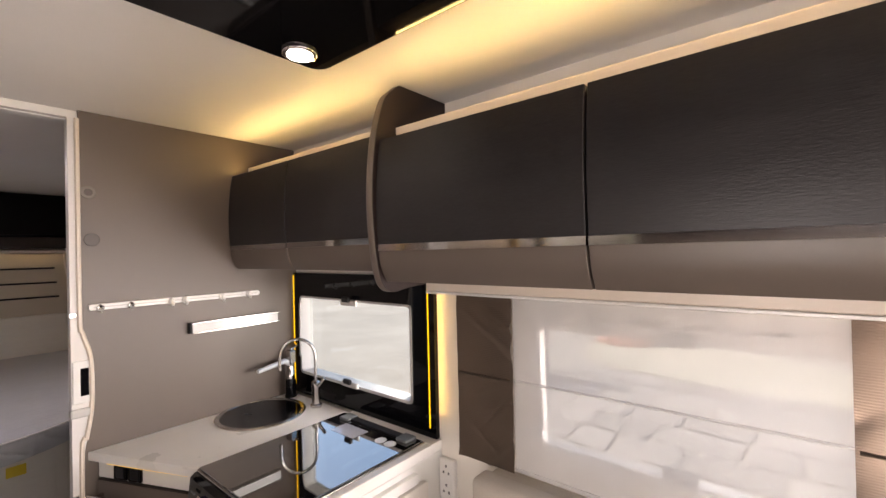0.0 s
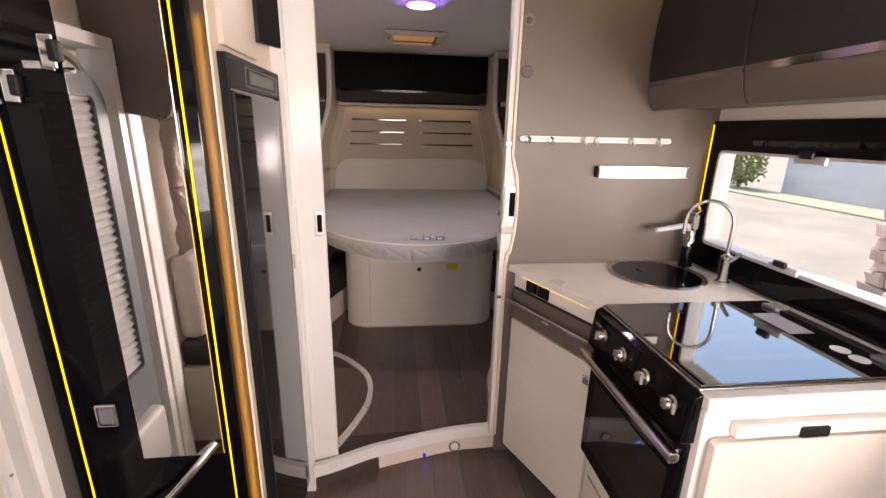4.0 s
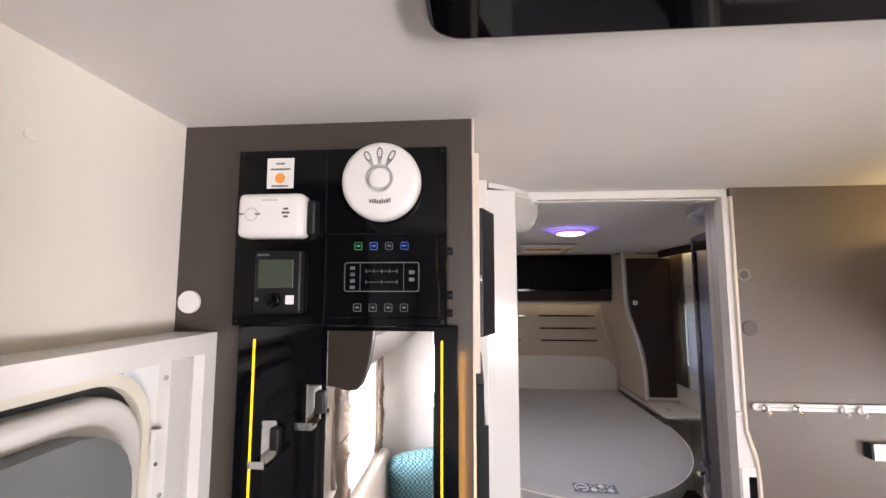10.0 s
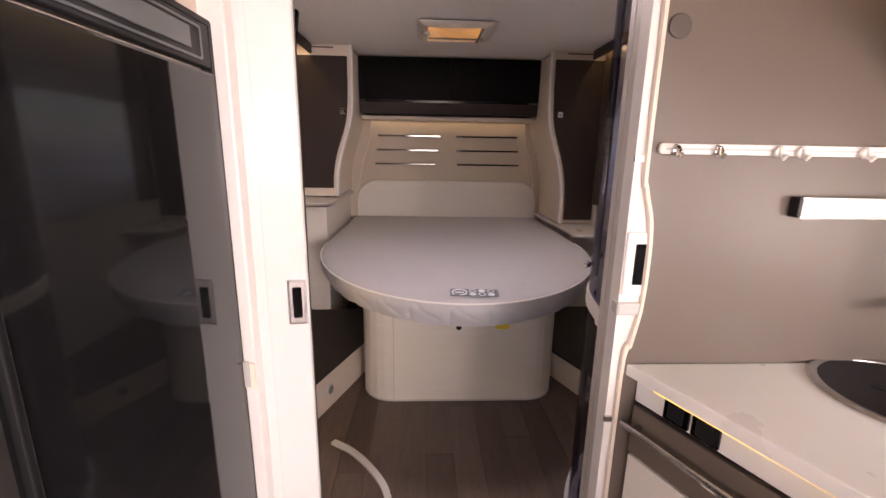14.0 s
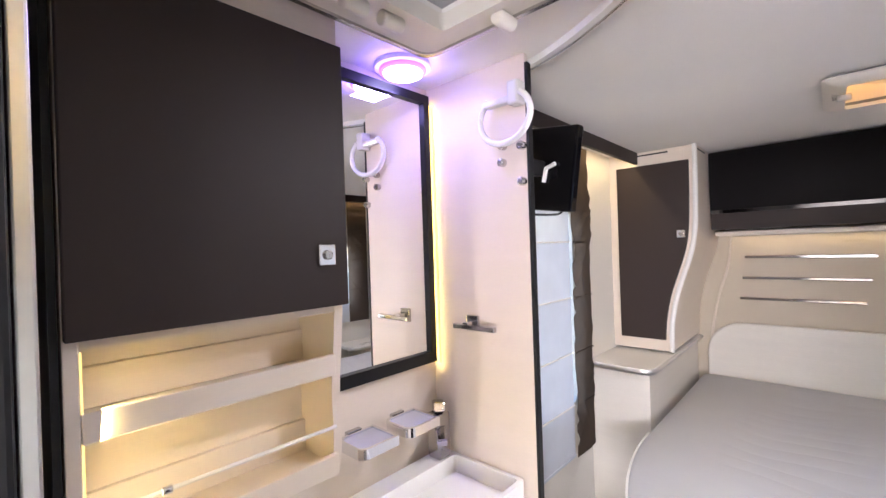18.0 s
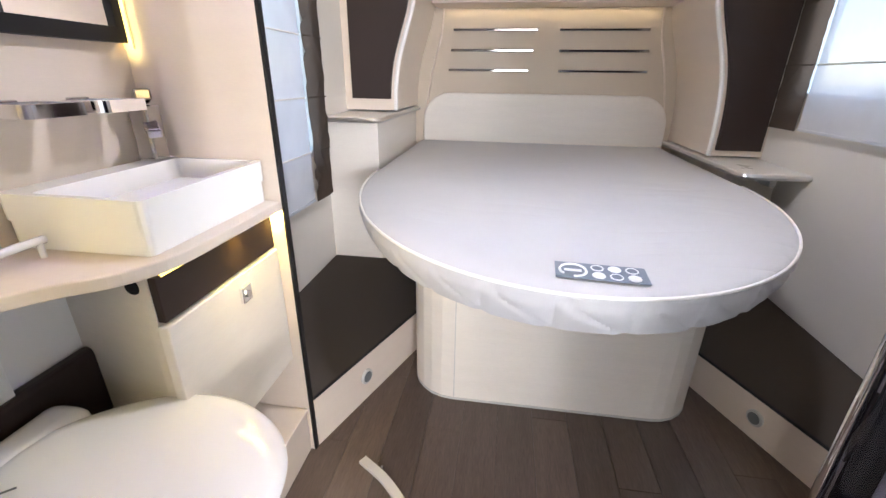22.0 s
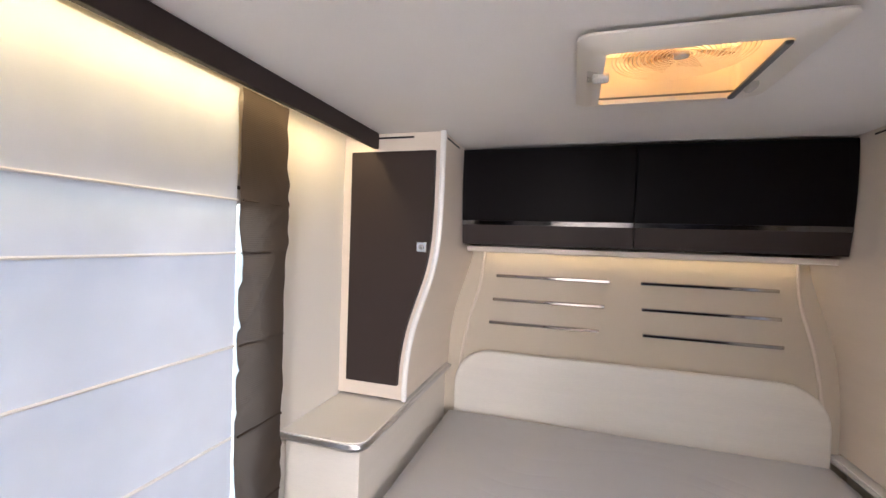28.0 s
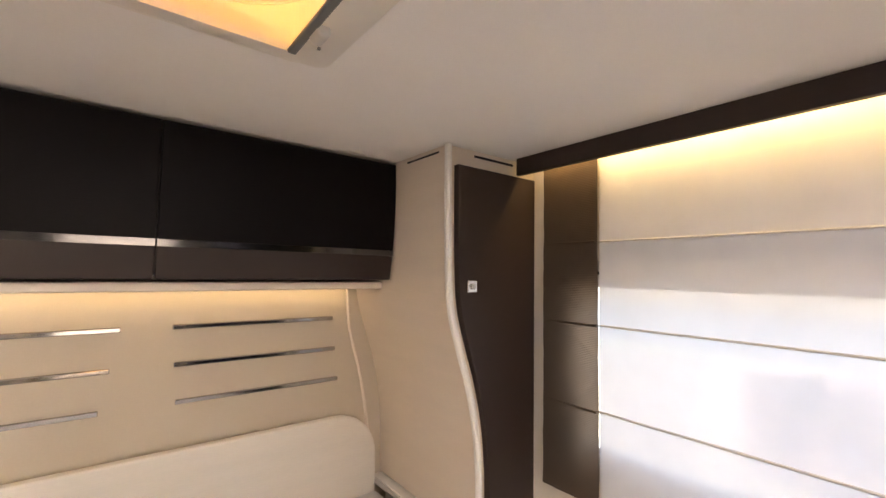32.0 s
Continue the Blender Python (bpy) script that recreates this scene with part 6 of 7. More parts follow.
part("white_key", moved(prism(rounded(-0.028, 0.028, -0.032, 0.032, 0.006), 0.010, 0.017, "y", bevel=0.002), pose(-1.815, -0.938, 0.640, -14, 0, 0)), WHITE, fp)
part("blue_button", moved(disc((0, 0.018, 0.004), 0.012, 0.004, "y"), pose(-1.815, -0.938, 0.640, -14, 0, 0)), BLUEDOT, fp)

tr = thing("towel_rail", (-2.49, -0.86, 1.35), "chrome towel bar on the washroom partition", "towel rail")
part("plate", box(-2.4995, -2.490, -0.884, -0.846, 1.345, 1.385, 0.002), TAPCHROME, tr)
part("stem", box(-2.490, -2.462, -0.874, -0.856, 1.355, 1.372, 0.002), CHROME, tr)
part("bar", box(-2.474, -2.460, -0.905, -0.775, 1.353, 1.366, 0.002), TAPCHROME, tr)
tring = thing("towel_ring", (-2.48, -0.74, 1.85), "white plastic towel ring on the washroom partition", "towel ring")
c = Vector((-2.472, -0.733, 1.864))
part("ring", tube([c + Vector((0.006 * math.sin(a), 0.075 * math.sin(a), -0.062 * math.cos(a) + 0.003)) for a in [radians(-140 + 280 * k / 24) for k in range(25)]], 0.008, 10), GLOSSWHITE, tring, smooth=True)
part("holder", box(-2.490, -2.465, -0.788, -0.690, 1.898, 1.914, 0.005), GLOSSWHITE, tring)
part("bracket", box(-2.4995, -2.462, -0.718, -0.688, 1.890, 1.945, 0.005), GLOSSWHITE, tring)
for k, (y, z) in enumerate(((-0.752, 1.805), (-0.699, 1.797), (-0.755, 1.765), (-0.700, 1.713))):
    kn = thing("robe_knob", (-2.49, y, z), "small round grey knob on the washroom partition", "hook", "robe knobs")
    part("knob", disc((-2.490, y, z), 0.010, 0.018, "x", bevel=0.003), STEEL, kn, smooth=True)
    part("screw", disc((-2.480, y, z), 0.004, 0.004, "x"), INK, kn)

btv = thing("bedroom_television", (-2.64, -0.75, 1.65), "small black television on a swivel bracket", "television")
TVM = pose(-2.646, -0.764, 1.767, -8, 0, -4)
part("case", moved(box(-0.015, 0.015, -0.17, 0.135, -0.108, 0.108, 0.006), TVM), BLACK, btv)
part("rear_bulge", moved(box(-0.030, -0.0155, -0.12, 0.08, -0.07, 0.06, 0.006), TVM), BLACKM, btv)
part("bracket", moved(tube([(0.022, 0.055, -0.035), (0.024, 0.06, 0.0), (0.024, 0.085, 0.012)], 0.006, 8), TVM), GLOSSWHITE, btv, "white bracket clip", smooth=True)
part("bracket_arm", moved(box(0.012, 0.078, 0.02, 0.05, -0.02, 0.02, 0.004), TVM), BLACKM, btv)
part("cable", tube(smoothline([(-2.640, -0.672, 1.656), (-2.62, -0.675, 1.640), (-2.59, -0.70, 1.638), (-2.550, -0.735, 1.642)], 5), 0.003, 6), RUBBER, btv, smooth=True)

# ---- shower ----
sh = thing("shower_cubicle", (-2.1, 0.75, UP), "dark shower cubicle with a curved tinted door", "shower")
arc = smoothline([(-1.790, 0.318, 0), (-1.90, 0.322, 0), (-2.02, 0.338, 0), (-2.13, 0.375, 0), (-2.23, 0.432, 0), (-2.31, 0.505, 0), (-2.375, 0.60, 0), (-2.395, 0.640, 0)], 5)
tray_out = [(p.x, p.y) for p in arc] + [(-2.400, RW - 0.003), (-1.7535, RW - 0.003), (-1.7535, 0.33)]
tray_in = [(-2.06 + (x + 2.06) * 0.90, 0.74 + (y - 0.74) * 0.88) for x, y in tray_out]
part("tray_rim", frame_bar(tray_out, tray_in, UP - 0.003, UP + 0.07, "z"), GLOSSWHITE, sh, "white tray rim")
part("tray_floor", prism([(-2.06 + (x + 2.06) * 0.905, 0.74 + (y - 0.74) * 0.885) for x, y in tray_out], UP - 0.003, UP + 0.025), material("tray_dark_grey", (0.06, 0.06, 0.07), 0.35), sh)
part("side_panel", box(-1.7640, -1.7535, 0.36, RW - 0.003, UP + 0.071, TOP - 0.001), SHOWERB, sh, "black wall panel")
part("back_panel", box(-2.46, -1.7645, RW - 0.014, RW - 0.003, UP + 0.071, TOP - 0.001), SHOWERB, sh, "black wall panel")
part("rear_panel", box(-2.418, -2.402, 0.665, RW - 0.0145, UP + 0.071, TOP - 0.001), SHOWERB, sh, "black wall panel")
doorline = smoothline([(-1.885, 0.334, 0), (-1.96, 0.341, 0), (-2.04, 0.357, 0), (-2.11, 0.381, 0), (-2.16, 0.407, 0), (-2.202, 0.436, 0)], 5)


def arc_wall(z0, z1, thick=0.005):
    return ribbon(doorline, z0, z1, -thick)


dg = part("tinted_door", arc_wall(UP + 0.075, 0.903), TINT, sh, "curved tinted acrylic door", smooth=True)
part("upper_tinted_door", arc_wall(0.947, 1.902), TINT, sh, "curved tinted acrylic door", smooth=True)
part("middle_rail", ribbon([p + Vector((0.0, -0.006, 0)) for p in doorline], 0.905, 0.945, -0.016), IVORY, sh, "curved beige middle rail")
part("front_post", prism([(-1.7765, 0.300), (-1.830, 0.308), (-1.8305, 0.311), (-1.834, 0.3115), (-1.8345, 0.309), (-1.866, 0.313), (-1.879, 0.319), (-1.8835, 0.330), (-1.880, 0.345), (-1.7765, 0.350)], UP + 0.072, TOP - 0.002), material("post_foil", (0.46, 0.43, 0.395), 0.45, vary=0.05), sh, "greyish cream front post")
part("top_rail", ribbon(arc, TOP - 0.028, TOP - 0.001, -0.02), ALU, sh)
part("edge_post", tube([(-2.205, 0.438, UP + 0.07), (-2.205, 0.438, 1.906)], 0.010, 12), CHROME, sh, "chrome door edge", smooth=True)
part("rail_clamp", box(-1.912, -1.880, 0.322, 0.352, 0.900, 0.950, 0.006), IVORY, sh, "beige rail clamp")
for kx, ky, turn in ((-2.214, 0.442, -46), (-2.122, 0.386, -62)):
    for d in (-1, 1):
        part("door_knob", moved(lathe([(0.005, 0), (0.005, 0.010), (0.011, 0.014), (0.012, 0.022), (0.008, 0.027), (0, 0.028)], (0, 0, 0), 16), Matrix.Translation((kx, ky, 1.012)) @ pose(0, 0, 0, 0, 0, turn + 90) @ pose(0, 0, 0, -90 * d, 0, 0)), CHROME, dg, smooth=True)
prof = part("hinge_profile", box(-2.400, -2.372, 0.730, 0.800, UP + 0.075, 1.885, 0.006), LILAC, sh, "upright aluminium profile")
part("profile_screw", disc((-2.371, 0.758, 1.855), 0.004, 0.004, "x"), INK, prof)
part("profile_groove", box(-2.373, -2.370, 0.741, 0.745, UP + 0.08, 1.88), GREYPL, prof)
part("profile_rod", tube([(-2.372, 0.724, UP + 0.08), (-2.372, 0.724, 1.895)], 0.012, 12), LILAC, prof, smooth=True)
part("grey_panel", box(-2.401, -2.385, 0.8005, 0.878, UP + 0.075, TOP - 0.06), LILAC_D, sh)
part("blue_light_line", box(-2.400, -2.380, 0.8785, 0.8835, UP + 0.075, TOP - 0.10), LED_B, sh, "glowing blue light line")
lamp("shower_blue", "AREA", look((-2.376, 0.888, 1.1), (0, 0.7, 1.1)), 0.02, (0.12, 0.12, 1.0), size=(0.01, 1.7))
sl = part("ceiling_lamp", disc((-2.398, 0.805, 1.944), 0.028, 0.012, "x", bevel=0.003), LED_V, sh, "bright violet-white lamp", smooth=True)
part("lamp_ring", tube([(-2.391, 0.805 + 0.031 * math.cos(a * math.tau / 28), 1.947 + 0.031 * math.sin(a * math.tau / 28)) for a in range(28)], 0.005, 6, closed=True), LED_B, sl, smooth=True)
lamp("shower_bulb", "AREA", look((-2.3905, 0.805, 1.944), (-1.0, 0.803, 1.944)), 0.45, (0.92, 0.88, 1.0), size=(0.045, 0.045), round=True)
rs = thing("shower_set", (-2.36, 0.91, 1.1), "chrome shower rail with a swivel head and two hand showers", "shower fitting")
rx, ry = -2.365, 0.908
part("riser", tube([(rx, ry, 1.20), (rx, ry, 1.80)], 0.010, 12), CHROME, rs, "polished riser bar", smooth=True)
part("back_rail", tube([(rx - 0.013, ry - 0.014, 1.20), (rx - 0.013, ry - 0.014, 1.80)], 0.006, 10), STEEL, rs, smooth=True)
tube_a, tube_b = Vector((-2.384, 0.842, 1.790)), Vector((-2.333, 0.912, 1.817))
along = tube_b - tube_a
part("cross_tube", tube([tube_a, tube_a + along * 0.42, tube_a + along * 0.45, tube_b], [0.014, 0.014, 0.017, 0.017], 14), CHROME, rs, smooth=True)
part("end_collar", tube([tube_a + along * 0.86, tube_a + along * 0.97], 0.020, 14), CHROME, rs, smooth=True)
part("end_cap", tube([tube_b, tube_b + along * 0.14], [0.016, 0.012], 14), REARCHROME, rs, smooth=True)
ball_c = Vector((-2.352, 0.889, 1.860))
part("swivel_neck", tube([ball_c + Vector((-0.006, -0.004, -0.045)), ball_c], [0.013, 0.015], 12), CHROME, rs, smooth=True)
part("swivel_ball", lathe([(0.0, -0.022), (0.011, -0.019), (0.019, -0.011), (0.022, 0.0), (0.019, 0.011), (0.011, 0.019), (0.0, 0.022)], ball_c, 18), CHROME, rs, smooth=True)
part("clamp_knob", lathe([(0.010, 0.018), (0.013, 0.024), (0.012, 0.034), (0.015, 0.040), (0.015, 0.058), (0.012, 0.062), (0.0, 0.063)], ball_c, 16), CHROME, rs, smooth=True)
part("shower_arm", tube([ball_c + Vector((0.004, 0.012, 0.006)), (-2.322, 0.922, 1.872), (-2.288, 0.948, 1.878)], [0.018, 0.024, 0.028], 14, flat=0.7), SATIN, rs, smooth=True)
FACE = Matrix.Translation((-2.272, 0.950, 1.884)) @ pose(0, 0, 0, 78, 0, -34)
head = part("head_rim", moved(lathe([(0.042, -0.004), (0.046, 0.0), (0.047, 0.008), (0.040, 0.016), (0.018, 0.022), (0.0, 0.023)], (0, 0, 0), 32), FACE), CHROME, rs, "round chrome shower head", smooth=True)
part("spray_plate", moved(disc((0, 0, -0.004), 0.040, 0.006, sides=28, bevel=0.002), FACE), LGREY, head, "grey spray plate")
for k in range(18):
    a, r = k * 2.4, 0.0078 * math.sqrt(k + 0.6) * 1.1
    part("nozzle", moved(disc((r * math.cos(a), r * math.sin(a), -0.0078), 0.0024, 0.003, sides=8), FACE), INK, head)
hand = part("hand_shower", tube([(-2.272, 0.962, 1.850), (-2.285, 0.975, 1.798), (-2.288, 0.972, 1.735)], [0.020, 0.016, 0.011], 14), CHROME, rs, "hand shower handle", smooth=True)
part("upper_hose", tube(smoothline([(-2.288, 0.972, 1.735), (-2.287, 0.970, 1.66), (-2.290, 0.972, 1.595), (-2.296, 0.968, 1.46), (-2.285, 0.970, 1.345)], 6), 0.0075, 8), CHROME, rs, smooth=True)
part("corner_shelf", prism([(p.x, p.y) for p in smoothline([(rx - 0.045, ry - 0.035, 0), (rx + 0.03, ry - 0.055, 0), (rx + 0.11, ry - 0.045, 0), (rx + 0.18, ry - 0.005, 0), (rx + 0.20, ry + 0.045, 0)], 5)] + [(rx + 0.19, ry + 0.12), (rx - 0.045, ry + 0.12)], 1.308, 1.326, bevel=0.005), SATIN, rs, "glossy grey corner shelf")
part("shelf_bracket", box(rx - 0.045, rx + 0.005, ry - 0.03, ry + 0.03, 1.290, 1.3075, 0.004), CHROME, rs)
lower = part("second_hand_shower", tube([(rx + 0.115, ry + 0.02, 1.250), (rx + 0.105, ry + 0.015, 1.16), (rx + 0.095, ry + 0.01, 1.07)], [0.018, 0.015, 0.011], 14), CHROME, rs, "slim chrome hand shower", smooth=True)
part("hose", tube(smoothline([(rx + 0.095, ry + 0.01, 1.07), (rx + 0.08, ry - 0.01, 0.96), (rx + 0.075, ry - 0.03, 0.84), (rx + 0.085, ry - 0.03, 0.76), (rx + 0.13, ry - 0.02, 0.74), (rx + 0.17, ry, 0.80)], 6), 0.007, 8), STEEL, lower, smooth=True)
part("hose_bracket", box(rx + 0.065, rx + 0.115, ry - 0.02, ry + 0.005, 1.000, 1.022, 0.004), CHROME, rs)
bot = thing("shower_mixer", (rx, ry, 1.22), "round chrome mixer knob under the corner shelf", "tap")
part("stem", tube([(rx, ry, 1.205), (rx - 0.02, ry - 0.035, 1.222)], 0.014, 12), CHROME, bot, smooth=True)
part("knob", lathe([(0.0, -0.028), (0.018, -0.024), (0.028, -0.010), (0.029, 0.006), (0.022, 0.020), (0.0, 0.027)], (rx + 0.012, ry - 0.02, 1.222), 20), CHROME, bot, smooth=True)
for z in (1.14, 0.80):
    part("panel_screw", disc((-2.395, 0.928, z), 0.006, 0.010, "x", bevel=0.002), STEEL, sh, smooth=True)
sv = thing("shower_vent", (-2.15, 0.82, TOP), "small white roof vent in the shower", "roof hatch")
part("surround", frame_bar(rounded(-2.33, -1.96, 0.66, 1.03, 0.025), rounded(-2.28, -2.01, 0.71, 0.98, 0.012), TOP - 0.034, TOP - 0.0005, "z"), WHITE, sv)
part("step_frame", frame_bar(rounded(-2.355, -1.935, 0.635, 1.055, 0.03), rounded(-2.325, -1.965, 0.665, 1.025, 0.02), TOP - 0.020, TOP - 0.0005, "z"), WHITE, sv)
part("cover", box(-2.29, -2.0, 0.70, 0.99, TOP - 0.010, TOP - 0.004), WHITE, sv)

# ---- bedroom: wardrobes ----


def wardrobe(side, inner, z0, door_y, door_z, label, lock):
    """A corner wardrobe with an S-shaped inner side. inner: (y, z) up the front edge."""
    wall = LW + 0.001 if side < 0 else RW - 0.001
    t = thing("corner_wardrobe", (-4.2, (wall + inner[0][0]) / 2, z0), label, "wardrobe", "corner wardrobes")
    curve = [(p.x, p.y) for p in smoothline([(y, z, 0) for y, z in inner], 5)]
    part("body", prism([(wall, z0)] + curve + [(wall, TOP - 0.001)], REAR + 0.001, -3.892, "x"), CREAM, t)
    part("edge_bead", tube([(-3.886, y, z) for y, z in curve], 0.011, 8), WHITE, t, "white edge bead", smooth=True)
    off = side * 0.026
    dc = [(y + off, z) for y, z in curve if door_z[0] <= z <= door_z[1]]
    dc = [(dc[0][0], door_z[0])] + dc + [(dc[-1][0], door_z[1])]
    d = part("door", prism([(door_y, door_z[0])] + dc + [(door_y, door_z[1])], -3.8915, -3.868, "x", bevel=0.002, seg=1), BROWN, t, "dark brown shaped door")
    l = part("square_lock", box(-3.868, -3.858, lock[0] - 0.018, lock[0] + 0.018, lock[1] - 0.018, lock[1] + 0.018, 0.002), CHROME, d)
    part("lock_button", disc((-3.856, lock[0], lock[1]), 0.009, 0.008, "x", bevel=0.002), STEEL, l)
    mid = (wall + curve[-1][0]) / 2
    part("air_slot", box(-3.8925, -3.889, mid - 0.085, mid + 0.085, TOP - 0.022, TOP - 0.015), BLACKM, t)
    part("side_slot", box(-4.10, -3.93, *sorted((curve[-1][0] - side * 0.0015, curve[-1][0] + side * 0.002)), TOP - 0.020, TOP - 0.014), BLACKM, t)
    return t


wardrobe(-1, [(-0.752, 1.022), (-0.750, 1.10), (-0.744, 1.18), (-0.724, 1.29), (-0.690, 1.40), (-0.658, 1.50), (-0.640, 1.60), (-0.632, 1.75), (-0.630, TOP - 0.002)], 1.022, -0.985, (1.080, 1.942), "cream corner wardrobe with a shaped dark brown door", (-0.692, 1.595))
wardrobe(1, [(0.850, 0.842), (0.850, 0.95), (0.846, 1.06), (0.832, 1.18), (0.804, 1.30), (0.764, 1.42), (0.734, 1.52), (0.722, 1.62), (0.716, 1.80), (0.714, TOP - 0.002)], 0.842, 1.078, (0.872, 1.955), "cream corner wardrobe with a taller dark brown door", (0.790, 1.600))

sl_ = thing("bedside_shelf", (-4.0, -0.89, 0.3), "pale bedside cabinet with a grey-edged top", "bedside cabinet", "bedside shelves")
part("cabinet", box(REAR + 0.001, -3.575, LW + 0.001, -0.765, UP, 0.985, 0.003), PALEWOOD, sl_)
o = [(REAR + 0.002, LW + 0.001), (-3.545, LW + 0.001)] + [(-3.545 - 0.05 + 0.05 * math.cos(a), -0.745 - 0.05 + 0.05 * math.sin(a)) for a in [radians(90 * k / 6) for k in range(7)]] + [(REAR + 0.002, -0.745)]
part("top", prism(o, 0.9855, 1.012, bevel=0.003), WORKTOP, sl_)
part("grey_edge", tube([(x, y, 0.998) for x, y in o[1:]], 0.0115, 6), ALU, sl_, "grey metal edging")
sr_ = thing("bedside_shelf", (-4.0, 0.97, 0.3), "narrow pale bedside ledge with a grey-edged top", "bedside cabinet", "bedside shelves")
part("cabinet", box(REAR + 0.001, -3.72, 0.880, RW - 0.001, UP, 0.805, 0.003), PALEWOOD, sr_)
o = [(REAR + 0.002, RW - 0.001), (-3.500, RW - 0.001), (-3.500, 0.885)] + [(-3.545 + 0.045 * math.cos(a), 0.880 - 0.045 * math.sin(a)) for a in [radians(90 * k / 6) for k in range(1, 7)]] + [(REAR + 0.002, 0.815)]
part("top", prism(o, 0.806, 0.832, bevel=0.003), WORKTOP, sr_)
part("grey_edge", tube([(x, y, 0.818) for x, y in o[1:]], 0.011, 6), ALU, sr_, "grey metal edging")
part("support", box(-3.68, -3.56, 0.985, 1.01, 0.765, 0.805, 0.003), LGREY, sr_)

# ---- bedroom: rear wall ----
hb = thing("headboard_wall", (-4.5, 0.05, 0.8), "cream rear panel with six chrome bars", "wall panel")
part("panel", box(REAR + 0.001, -4.470, -0.80, 0.90, 0.60, 1.600), BEIGE, hb)
for side, ys in ((-1, [(-0.700, 0.80), (-0.690, 1.0), (-0.655, 1.22), (-0.600, 1.42), (-0.585, 1.58)]), (1, [(0.800, 0.80), (0.790, 1.0), (0.755, 1.22), (0.700, 1.42), (0.685, 1.58)])):
    part("corner_bead", tube(smoothline([(-4.468, y, z) for y, z in ys], 5), 0.007, 8), CREAM, hb, smooth=True)
for k, z in enumerate((1.461, 1.347, 1.234)):
    for a, b in ((-0.523 - 0.0135 * k, -0.010 - 0.02 * k), (0.115 + 0.008 * k, 0.628 + 0.0125 * k)):
        part("chrome_bar", box(-4.4705, -4.460, a, b, z - 0.0075, z + 0.0075, 0.003), DARKCHROME, hb)
part("light_ledge", box(-4.469, -4.270, -0.625, 0.725, 1.578, 1.603, 0.004), CREAM, hb)
lamp("headboard_glow", "AREA", look((-4.44, 0.05, 1.573), (-4.47, 0.05, 0)), 0.08, (1.0, 0.74, 0.42), size=(1.25, 0.01))

rear_locker = thing("rear_locker", (-4.3, 0.05, 1.61), "black-brown rear lockers with a chrome line", "wall locker")
part("carcass", box(REAR + 0.001, -4.205, -0.628, 0.712, 1.622, TOP - 0.002), BROWN, rear_locker)


def rear_front(z):
    u = (z - 1.612) / 0.393
    return -4.196 + 0.026 * u + 0.014 * 4 * u * (1 - u)


for a, b in ((-0.627, 0.041), (0.045, 0.713)):
    def face(lo, hi, n):
        zs = [lo + (hi - lo) * k / n for k in range(n + 1)]
        bm = prism([(rear_front(z), z) for z in zs] + [(rear_front(z) - 0.020, z) for z in reversed(zs)], a, b, "y", bevel=0.0015, seg=1)
        return bm
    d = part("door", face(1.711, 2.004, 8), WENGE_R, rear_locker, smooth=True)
    part("chrome_strip", box(rear_front(1.7) - 0.012, rear_front(1.7) + 0.001, a, b, 1.693, 1.7105), REARCHROME, d)
    part("lower_band", face(1.612, 1.6925, 5), BROWN, d, "brown lower band", smooth=True)

# ---- bed ----
bed = thing("bed", (-3.4, 0.05, UP), "island bed with a grey mattress and cream base", "bed")
CX, CY = -3.435, 0.040


def bed_outline(grow=0.0, back=-4.425, n=96):
    pts = []
    a, b = 1.085 + grow, 0.774 + grow
    back = min(back - grow * 0.5, CX - 0.02)
    for k in range(n + 1):
        t = radians(-90 + 180 * k / n)
        c, s = math.cos(t), math.sin(t)
        pts.append((CX + a * c, CY + b * s))
    return [(back, CY - b)] + pts + [(back, CY + b)]


def mattress_mesh():
    bm = bmesh.new()
    levels = [(-0.075, 0.678), (-0.048, 0.681), (-0.030, 0.688)]
    for k in range(13):
        u = (k + 1) / 13
        levels.append((-0.030 + 0.030 * min(1.0, u * 1.35), 0.688 + 0.094 * u))
    levels += [(-0.006, 0.7895), (-0.020, 0.796)] + [(-0.05 - 0.036 * k, 0.803 + 0.005 * min(1.0, k / 5)) for k in range(18)]
    rings = []
    for g, z in levels:
        ring = []
        run = 0.0
        last = None
        for x, y in bed_outline(g, n=220):
            run += 0.0 if last is None else math.hypot(x - last[0], y - last[1])
            last = (x, y)
            q, zz = 0.0, z
            if 0.684 < z < 0.784:
                # zigzag quilting round the side
                h = (z - 0.684) / 0.10
                tri = abs(((run / 0.080) % 2.0) - 1.0)
                wob = 0.06 * noise.noise(Vector((run * 9, z * 20, 2)))
                q = -0.008 * math.exp(-((h - tri + wob) / 0.13) ** 2) + 0.005 * math.sin(math.pi * h) + 0.003 * noise.noise(Vector((run * 14, z * 26, 7)))
            if z > 0.79:
                zz += 0.006 * noise.noise(Vector((x * 3, y * 3, 0))) + 0.0022 * noise.noise(Vector((x * 11, y * 9, 3)))
            if z < 0.69:
                zz += 0.002 * noise.noise(Vector((run * 5, 1, 4))) + 0.001 * noise.noise(Vector((run * 22, 1, 8)))
            n = Vector((x - CX if x > CX else 0, y - CY, 0))
            n = n.normalized() if n.length else n
            ring.append(bm.verts.new((x + n.x * q, y + n.y * q, zz)))
        rings.append(ring)
    for A_, B_ in zip(rings, rings[1:]):
        n = len(A_)
        for k in range(n):
            bm.faces.new((A_[k], A_[(k + 1) % n], B_[(k + 1) % n], B_[k]))
    bm.faces.new(rings[-1])
    bm.faces.new(list(reversed(rings[0])))
    return bm


